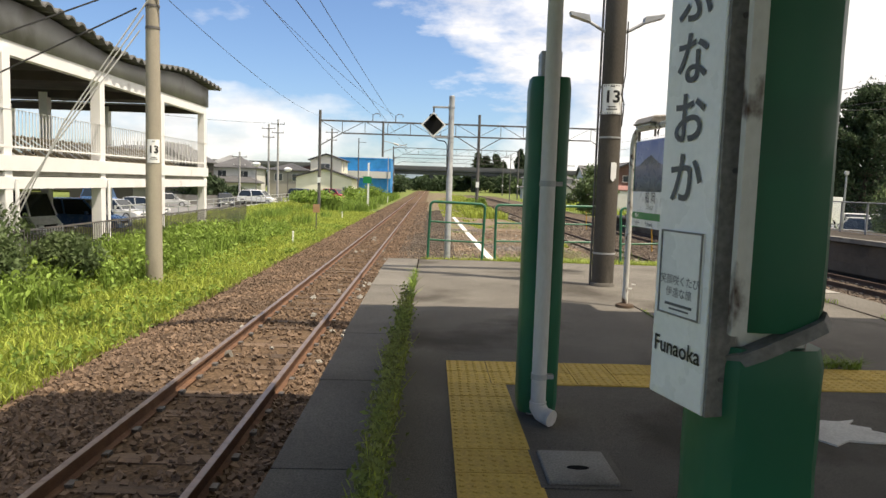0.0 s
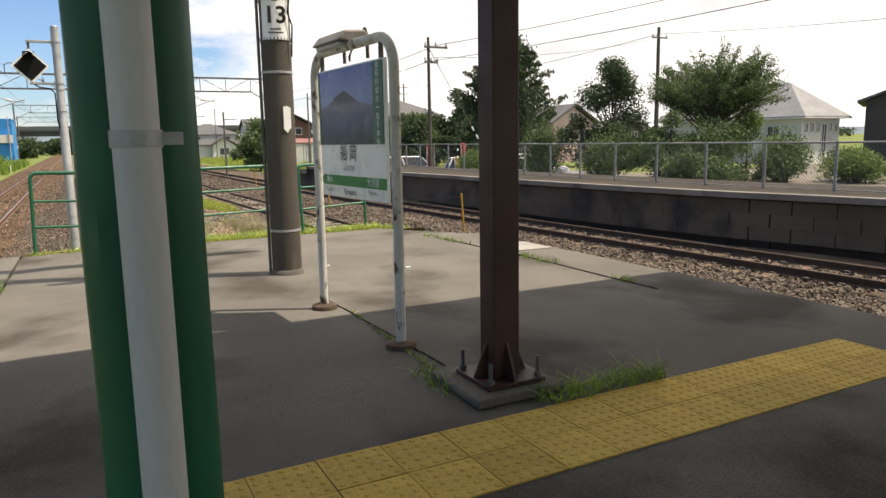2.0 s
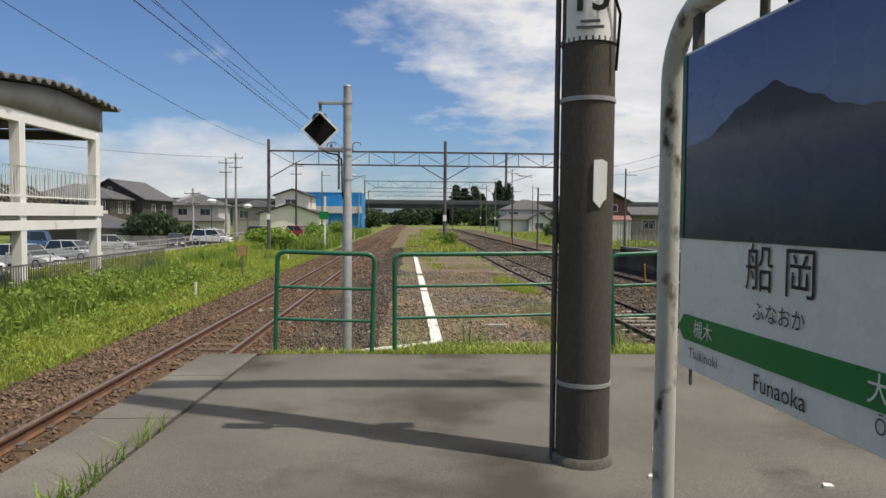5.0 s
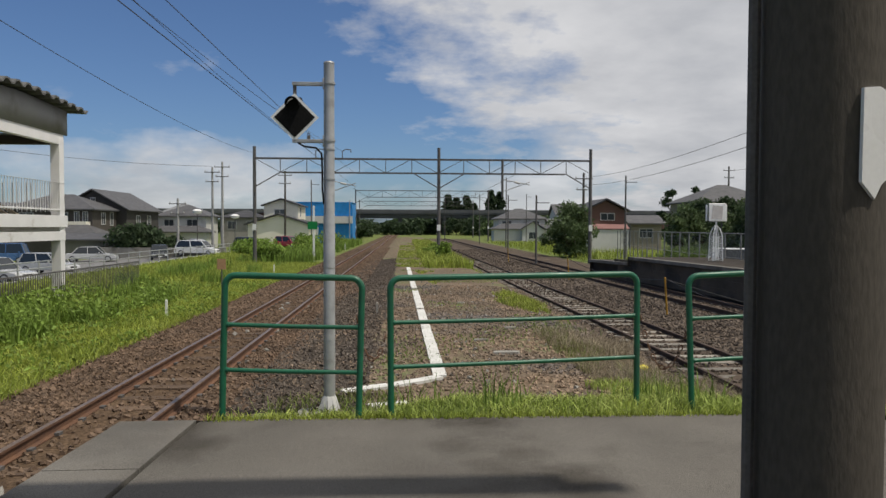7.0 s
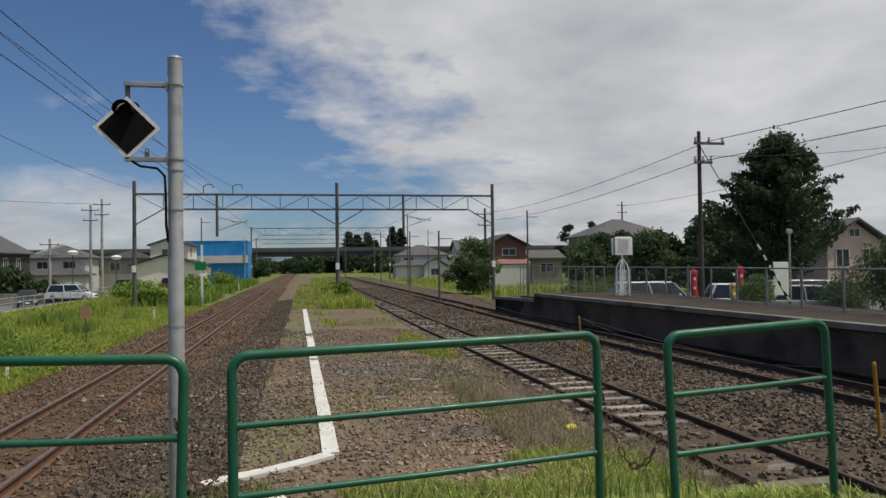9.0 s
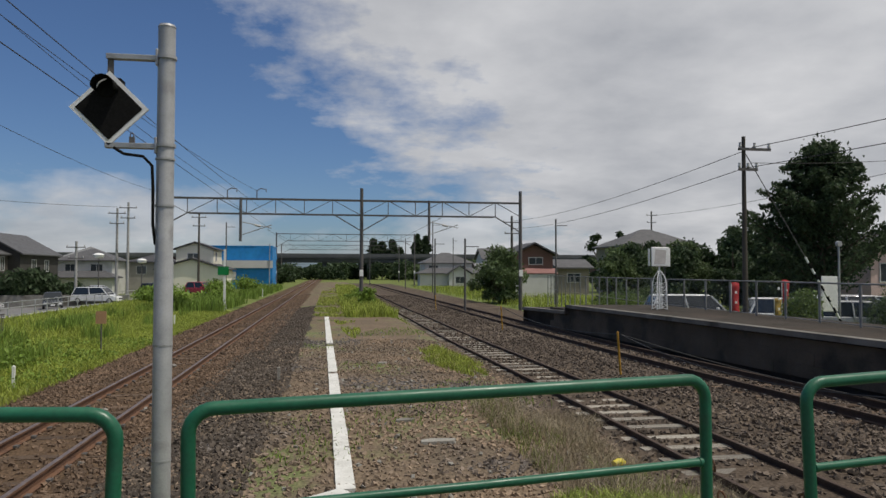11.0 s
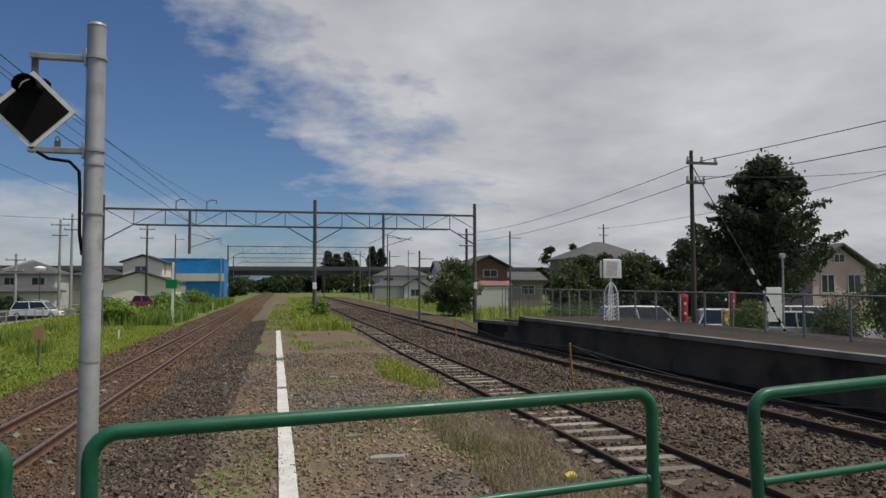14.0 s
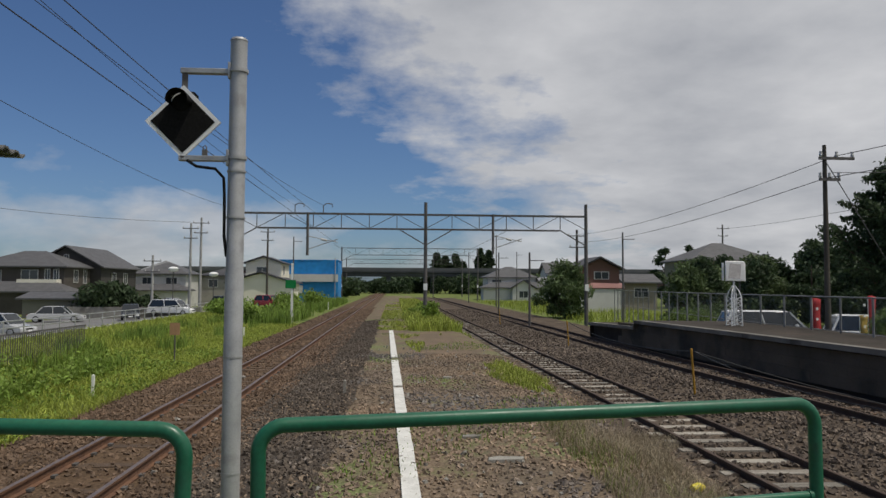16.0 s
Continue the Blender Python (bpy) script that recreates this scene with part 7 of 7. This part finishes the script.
# road, its edge line and guard fence on the town side
solo("road", Geo().add([(-31, -20, ground_z(-31, 0) + 0.03), (-18.2, -20, ground_z(-18.2, 0) + 0.03), (-18.2, 100, ground_z(-18.2, 0) + 0.03), (-31, 100, ground_z(-31, 0) + 0.03), (-24, -20, ground_z(-24, 0) + 0.03), (-24, 100, ground_z(-24, 0) + 0.03)], [(0, 4, 5, 3), (4, 1, 2, 5)]), ROAD, "pale grey asphalt road and parking strip", "road", kind="structure")
solo("road_line", Geo().box(-19.3, -20, ground_z(-19.3, 0) + 0.036, -19.12, 98, ground_z(-19.3, 0) + 0.042), WHITE_WORN, "white edge line of the road", "road marking", kind="structure")
for x, y, h in ((-21.6, 88, 4.6), (-18.9, 94, 3.9)):
    sl = thing("street_lamp", (x, y, ground_z(x, y)), label="dark street lamp post with a round white head", category="street lamp", group="street lamps")
    part("post", Geo().tube([(0, 0, 0), (0, 0, h)], [0.07, 0.05], 8), DARK_STEEL, sl)
    part("head", Geo().tube([(0, 0, h), (0, 0, h + 0.1), (0, 0, h + 0.35), (0, 0, h + 0.5), (0, 0, h + 0.55)], [0.15, 0.45, 0.55, 0.35, 0.1], 14), WHITE_BOARD, sl, "white lamp head")
gf = thing("guard_fence", (0, 0, 0), label="low pale steel pipe fence along the road", category="fence")
for y in np.arange(40, 96, 2.0):
    part("post", Geo().tube([(-17.6, y, -0.6), (-17.6, y, 0.55)], 0.04, 8), GALV, gf)
for z in (0.5, 0.15):
    part("rail", Geo().tube([(-17.6, 40, z), (-17.6, 96, z)], 0.03, 8), GALV, gf)
solo("low_wall", Geo().box(-33, 84.0, -1.2, -17.5, 84.3, 0.1), CONCRETE, "low grey concrete garden wall by the road", "wall")
solo("car_park_surface", Geo().box(17.3, 36.6, -0.42, 36, 52, -0.26), ROAD, "grey asphalt car park behind the platform", "car park", kind="structure")


# ---- houses ----
def wall_mat(name, c, k=0.9):
    return material(name, c, tuple(v * k for v in c), scale=0.8, rough=0.85, bump=0.1, grain=0.06, stain=tuple(v * 0.75 for v in c), stain_scale=0.5, stain_at=0.62)


def tile_mat(name, c):
    m = material(name, c, tuple(v * 0.8 for v in c), scale=0.7, rough=0.6, bump=0.5, fine=7, grain=0.18, stretch=(1, 1, 3))
    return m


W_GREY, W_DARK, W_WHITE, W_RED, W_TAN, W_PINK = (wall_mat(n, c) for n, c in (("grey_siding", (0.30, 0.29, 0.27)), ("dark_siding", (0.058, 0.055, 0.053)), ("white_siding", (0.6, 0.6, 0.585)), ("brick_red_siding", (0.17, 0.098, 0.08)), ("tan_render", (0.27, 0.245, 0.2)), ("pink_siding", (0.62, 0.46, 0.44))))
R_DARK, R_GREY, R_RED, R_LIGHT = (tile_mat(n, c) for n, c in (("dark_roof_tiles", (0.06, 0.06, 0.065)), ("grey_roof_tiles", (0.1, 0.1, 0.104)), ("red_roof_sheet", (0.3, 0.16, 0.145)), ("pale_roof_sheet", (0.23, 0.235, 0.24))))
FRAME_W = material("white_window_frame", (0.65, 0.65, 0.64), rough=0.5, bump=0, grain=0.03)


def window(parent, x, y, z, w, h, face):
    """A window on the wall that faces -y (face 's'), +x ('e') or -x ('w')."""
    wn = new("window")
    wn.parent = parent
    wn.empty_display_size = 0.1
    turn = {"s": 0, "e": 90, "w": -90}[face]
    wn.matrix_basis = pose(x, y, z, 0, 0, turn)
    t = 0.07
    f = Geo().box(-w / 2 - t, -0.06, -h / 2 - t, w / 2 + t, 0.04, -h / 2).box(-w / 2 - t, -0.06, h / 2, w / 2 + t, 0.04, h / 2 + t).box(-w / 2 - t, -0.06, -h / 2, -w / 2, 0.04, h / 2).box(w / 2, -0.06, -h / 2, w / 2 + t, 0.04, h / 2).box(-0.025, -0.045, -h / 2, 0.025, 0.04, h / 2)
    ob = new("frame", f.mesh("frame", FRAME_W))
    ob.parent = wn
    ob = new("pane", Geo().box(-w / 2, -0.02, -h / 2, w / 2, 0.02, h / 2).mesh("pane", PANE))
    ob.parent = wn


def gable_block(parent, x0, x1, y0, y1, z0, z1, ridge, along, wall, roof, over=0.5, hip=False):
    part("wall", Geo().box(x0, y0, z0, x1, y1, z1), wall, parent)
    g = Geo()
    t = 0.16
    a, b, c, d = x0 - over, x1 + over, y0 - over, y1 + over
    e = z1 - 0.12
    if hip:
        cx, cy = (x0 + x1) / 2, (y0 + y1) / 2
        L = max(0.0, ((x1 - x0) - (y1 - y0)) / 2) if (x1 - x0) > (y1 - y0) else 0.0
        M = max(0.0, ((y1 - y0) - (x1 - x0)) / 2)
        p = [(a, c, e), (b, c, e), (b, d, e), (a, d, e), (cx - L, cy - M, ridge), (cx + L, cy + M, ridge)]
        q = [(v[0], v[1], v[2] + t) for v in p]
        if L >= M:
            faces = [(0, 1, 5, 4), (1, 2, 5), (2, 3, 4, 5), (3, 0, 4)]
        else:
            faces = [(0, 1, 4), (1, 2, 5, 4), (2, 3, 5), (3, 0, 4, 5)]
        g.add(q, faces)
        g.add(p[:4] + q[:4], [(3, 2, 1, 0), (0, 1, 5, 4), (1, 2, 6, 5), (2, 3, 7, 6), (3, 0, 4, 7)])
    elif along == "y":
        cx = (x0 + x1) / 2
        part("gable", Geo().prism([(x0, z1), (x1, z1), (cx, ridge - 0.1)], "y", y0 + 0.002, y1 - 0.002), wall, parent)
        g.prism([(a, e), (cx, ridge), (b, e), (b, e + t), (cx, ridge + t), (a, e + t)], "y", c, d)
    else:
        cy = (y0 + y1) / 2
        part("gable", Geo().prism([(y0, z1), (y1, z1), (cy, ridge - 0.1)], "x", x0 + 0.002, x1 - 0.002), wall, parent)
        g.prism([(c, e), (cy, ridge), (d, e), (d, e + t), (cy, ridge + t), (c, e + t)], "x", a, b)
    return part("roof", g, roof, parent, smooth=False)


def house(at, w, d, eave, ridge, along, wall, roof, label, windows=(), hip=False, turn=0, lower=None):
    """A house centred on at; windows: (offset along the front, height, width, tall, face)."""
    h = thing("house", at, turn, label=label, category="house", group="town houses")
    gable_block(h, -w / 2, w / 2, -d / 2, d / 2, 0, eave, ridge, along, wall, roof, hip=hip)
    for o, z, ww, hh, face in windows:
        if face == "s":
            window(h, o, -d / 2 - 0.012, z, ww, hh, "s")
        elif face == "e":
            window(h, w / 2 + 0.012, o, z, ww, hh, "e")
        else:
            window(h, -w / 2 - 0.012, o, z, ww, hh, "w")
    if lower:
        lw, ld, le, lr, ox, oy = lower
        gable_block(h, ox - lw / 2, ox + lw / 2, oy - ld / 2, oy + ld / 2, 0, le, lr, "x", wall, roof, hip=True)
    return h


GL = -1.1
W_BROWN, W_BLOCK = wall_mat("brown_siding", (0.085, 0.075, 0.067)), wall_mat("concrete_block_wall", (0.22, 0.21, 0.185))
house((-32.1, 88, GL), 7.2, 5, 2.0, 2.5, "x", W_BLOCK, R_GREY, "low concrete block garage with a grey roof by the road")
bh = house((-41.7, 100, GL), 10.5, 8, 5.5, 7.3, "x", W_BROWN, R_GREY, "dark brown two-storey house with a hipped tile roof", ((-2.6, 4.4, 1.6, 1.2, "s"), (1.4, 4.4, 1.8, 1.3, "s"), (3.4, 4.4, 0.5, 1.5, "s"), (4.4, 4.4, 0.5, 1.5, "s"), (-1, 4.4, 1.0, 1.4, "e"), (1.5, 4.4, 0.8, 1.6, "e"), (-2, 1.6, 2, 1.6, "s")), True, 0, (12, 3.5, 2.6, 3.6, 0.5, -5))
part("balcony", Geo().box(0.6, -5.3, 3.0, 5.0, -4.02, 3.12).box(0.6, -5.3, 3.12, 5.0, -5.2, 4.0).box(4.9, -5.2, 3.12, 5.0, -4.02, 4.0), CREAM, bh, "pale balcony parapet")
house((-39.4, 109, GL), 8.6, 12, 5.6, 8.2, "y", W_DARK, R_GREY, "dark two-storey house with a steep gable roof", ((-2.2, 4.4, 0.9, 1.5, "s"), (2.4, 4.4, 0.9, 1.5, "s"), (0, 6.8, 0.5, 0.7, "s"), (-2, 4.2, 1.2, 1.4, "e"), (2, 4.2, 1.2, 1.4, "e")))
house((-33.7, 125, GL), 7.5, 7, 5.1, 6.8, "x", W_WHITE, R_GREY, "white house with a grey hipped roof", ((-2, 3.9, 1.4, 1.2, "s"), (1.6, 3.9, 1.6, 1.2, "s"), (1.6, 1.4, 1.6, 1.5, "s")), True, 0, (9, 3, 2.6, 3.4, 0, -4.4))
house((-26, 132, GL), 7, 7, 5.0, 6.2, "x", W_GREY, R_DARK, "grey house with a dark roof behind the car park", ((-1.6, 3.7, 1.4, 1.2, "s"), (1.6, 3.7, 1.4, 1.2, "s")), True)
house((-20.5, 136, GL), 8, 7, 5.6, 6.4, "y", W_RED, R_DARK, "dark red house behind the car park", ((-1.8, 4.0, 1.4, 1.2, "s"), (1.8, 4.0, 1.4, 1.2, "s")))
cr = house((-16.6, 114, -1.0), 8.6, 8, 3.7, 5.1, "y", CREAM, R_DARK, "cream rendered house with a low dark gable roof", ((3.2, 1.5, 0.5, 1.5, "s"),))
gable_block(cr, -2.6, 2.4, -1.0, 6.5, 3.75, 6.5, 7.4, "y", CREAM, R_DARK, 0.4)
window(cr, -0.3, -1.02, 5.5, 1.5, 0.75, "s")
window(cr, 2.42, 1.0, 5.5, 1.0, 1.2, "e")
bl = thing("sheeted_building", (-12.6, 127, -0.6), label="building wrapped in bright blue tarpaulin sheets", category="building")
g = Geo()
for face, (p, q) in enumerate((((-5.8, 0), (5.3, 0)), ((5.3, 0), (5.3, 9)))):
    n = len(g.v)
    for i in range(13):
        for j in range(9):
            x, y = p[0] + (q[0] - p[0]) * i / 12, p[1] + (q[1] - p[1]) * i / 12
            b = 0.16 * noise.noise((x * 0.8, y * 0.8 + 3, j * 0.9))
            g.v.append((x + (b if face else 0), y + (0 if face else b), 7.1 * j / 8))
    for i in range(12):
        for j in range(8):
            g.f.append((n + i * 9 + j, n + (i + 1) * 9 + j, n + (i + 1) * 9 + j + 1, n + i * 9 + j + 1))
part("tarpaulin", g, BLUE_SHEET, bl, "billowing blue sheet")
part("core", Geo().box(-5.6, 0.3, 0, 5.1, 8.8, 6.95), W_GREY, bl)
part("top_sheet", Geo().box(-5.85, -0.05, 7.0, 5.35, 9.0, 7.12), BLUE_SHEET, bl)
part("ledge", Geo().box(-6.0, -0.5, 3.55, 5.36, -0.2, 4.75), W_WHITE, bl, "pale wall band between the sheets")
for x, z in ((-1.6, 1.5), (-0.7, 1.7)):
    part("torn_opening", Geo().prism([(x - 0.4, z), (x + 0.3, z - 0.1), (x + 0.42, z + 1.2), (x - 0.3, z + 1.35)], "y", -0.3, -0.22), W_WHITE, bl, "pale wall showing through the sheet")
part("scaffold_pole", Geo().tube([(4.9, -0.6, 0), (4.9, -0.6, 7.4)], 0.07, 8), GALV, bl)
rh = house((24.0, 89, -0.7), 4.3, 6, 5.0, 6.2, "y", W_RED, R_DARK, "narrow brown-red house with a red awning roof", ((0.2, 4.3, 1.5, 0.7, "s"),))
part("awning", Geo().add([(-2.4, -4.1, 2.9), (2.4, -4.1, 2.9), (2.4, -3.0, 3.4), (-2.4, -3.0, 3.4), (-2.4, -4.1, 2.98), (2.4, -4.1, 2.98), (2.4, -3.0, 3.5), (-2.4, -3.0, 3.5)], [(0, 1, 2, 3), (4, 5, 6, 7), (0, 1, 5, 4), (1, 2, 6, 5), (2, 3, 7, 6), (3, 0, 4, 7)]), R_RED, rh, "red sheet awning")
part("white_lean_to", Geo().box(-2.3, -4.0, 0, 2.3, -3.0, 2.85), W_WHITE, rh)
house((43.2, 99, -0.4), 10.2, 9, 6.1, 8.3, "x", W_TAN, R_GREY, "tan house with a wide grey hipped roof behind trees", ((-3, 4.4, 1.6, 1.2, "s"), (2, 4.4, 1.6, 1.2, "s")), True)
house((30.9, 95, -0.5), 3.8, 5, 3.4, 4.3, "x", W_TAN, R_GREY, "small tan house beside the railway", ((0, 2.2, 1.6, 1.0, "s"),))
house((40.1, 57, 0.2), 4.4, 7, 3.4, 4.9, "y", W_PINK, R_GREY, "pinkish house with a grey gable roof behind the car park", ((-1, 2.2, 1.0, 1.2, "s"), (1.2, 2.2, 1.0, 1.2, "s"), (0, 4.0, 0.8, 0.5, "s")))
wh = house((44.0, 38.5, 0.3), 4.6, 11.0, 3.1, 5.3, "x", W_WHITE, R_LIGHT, "white rendered house with a pale hipped roof", ((-1.8, 2.4, 0.3, 0.55, "s"), (-1.1, 2.4, 0.3, 0.55, "s"), (-0.4, 2.4, 0.3, 0.55, "s"), (0.35, 1.7, 0.5, 1.8, "s"), (1.1, 2.4, 0.3, 0.55, "s"), (1.8, 2.4, 0.3, 0.55, "s"), (-3.6, 2.2, 0.8, 0.6, "w"), (0.4, 2.2, 0.8, 0.6, "w")), True, 6)
part("eaves_gutter", Geo().box(-2.85, -6.06, 2.98, 2.85, -6.0, 3.06), FRAME_W, wh, "white gutter")
part("eaves_gutter", Geo().box(-2.86, -5.98, 2.98, -2.8, 5.98, 3.06), FRAME_W, wh, "white gutter")
house((54.2, 31.2, 0.3), 10, 8, 4.1, 5.7, "x", W_DARK, R_GREY, "dark boarded house with a grey gable roof", ((-2.4, 3.1, 0.6, 0.8, "s"), (-0.2, 3.0, 0.5, 1.1, "s"), (2.4, 3.1, 0.6, 0.8, "s")), False, 30)
solo("gravel_lot", Geo().box(19.6, 4, 0.42, 60, 30.4, 0.462), material("pale_gravel_lot", (0.17, 0.15, 0.125), (0.13, 0.12, 0.1), scale=0.6, rough=0.95, bump=0.4, fine=20, grain=0.25), "pale gravel lot behind the platform fence", "ground", kind="structure")
dw = house((24.9, 152, -0.6), 9.4, 8, 4.7, 6.7, "x", W_WHITE, R_GREY, "distant white house with layered grey tiled roofs", ((-3, 3.6, 1.8, 1.2, "s"), (2.6, 3.6, 1.8, 1.2, "s"), (-3.2, 1.4, 2.0, 1.5, "s")), True, 0, (13, 4, 2.7, 3.6, 0.5, -5))
gable_block(dw, -0.6, 3.6, -8.4, -5, 0, 2.6, 4.1, "y", W_WHITE, R_GREY, 0.5)
window(dw, 1.5, -8.42, 1.4, 1.6, 1.2, "s")
house((33.2, 150, -0.6), 5.0, 6, 3.6, 4.6, "x", W_WHITE, R_LIGHT, "distant low white shed beside tiled houses", ((0, 2.2, 1.6, 0.8, "s"),))
far = random.Random(5)
walls, roofs = (W_GREY, W_WHITE, W_TAN, W_RED, W_DARK), (R_DARK, R_GREY, R_GREY, R_LIGHT)
for i in range(46):
    y = far.uniform(150, 330)
    x = far.choice((-1, 1)) * far.uniform(22, 190) + (12 if i % 2 else -6)
    if i < 12:
        x, y = far.uniform(28, 120), far.uniform(112, 170)
    elif i < 20:
        x, y = far.uniform(-110, -46), far.uniform(95, 150)
    if abs(x - 3) < 0.15 * y:
        x += 0.3 * y
    w, e = far.uniform(7, 11), far.uniform(4.6, 6.0)
    house((x, y, -0.8), w, far.uniform(7, 9), e, e + far.uniform(1.2, 2.2), far.choice("xy"), far.choice(walls), far.choice(roofs), "distant two-storey house among the roofs of the town", ((-w * 0.25, e - 1.3, 1.5, 1.1, "s"), (w * 0.25, e - 1.3, 1.5, 1.1, "s"), (w * 0.2, 1.5, 1.8, 1.5, "s")), far.random() < 0.5)

# ---- the road bridge across the railway, and the hills ----
v = thing("road_bridge", (0, 252, 0), label="long grey concrete road bridge crossing over the railway", category="bridge")
part("deck", Geo().prism([(-4, 5.4), (4, 5.4), (4.2, 6.5), (5, 6.7), (5, 7.2), (-5, 7.2), (-5, 6.7), (-4.2, 6.5)], "x", -140, 190), VIADUCT, v)
part("parapet", Geo().box(-140, -5.1, 7.2, 190, -4.8, 8.3), VIADUCT, v)
part("parapet", Geo().box(-140, 4.8, 7.2, 190, 5.1, 8.3), VIADUCT, v)
for x in range(-120, 190, 15):
    part("pier", Geo().box(x - 0.7, -3, -1, x + 0.7, 3, 5.4), VIADUCT, v)
for i, (dist, hgt, sc) in enumerate(((900, 26, 0.0035), (1900, 62, 0.0018))):
    g = Geo()
    xs = np.linspace(-2600, 2600, 160)
    for x in xs:
        h = hgt * (0.55 + 0.55 * noise.noise((x * sc, i * 7.0, 0)) + 0.18 * noise.noise((x * sc * 6, i * 3.0, 1)))
        g.v += [(x, dist, -5), (x, dist + 60, max(2, h * 0.75)), (x, dist + 200, max(3, h))]
    for k in range(len(xs) - 1):
        for j in range(2):
            g.f.append((3 * k + j, 3 * k + j + 3, 3 * k + j + 4, 3 * k + j + 1))
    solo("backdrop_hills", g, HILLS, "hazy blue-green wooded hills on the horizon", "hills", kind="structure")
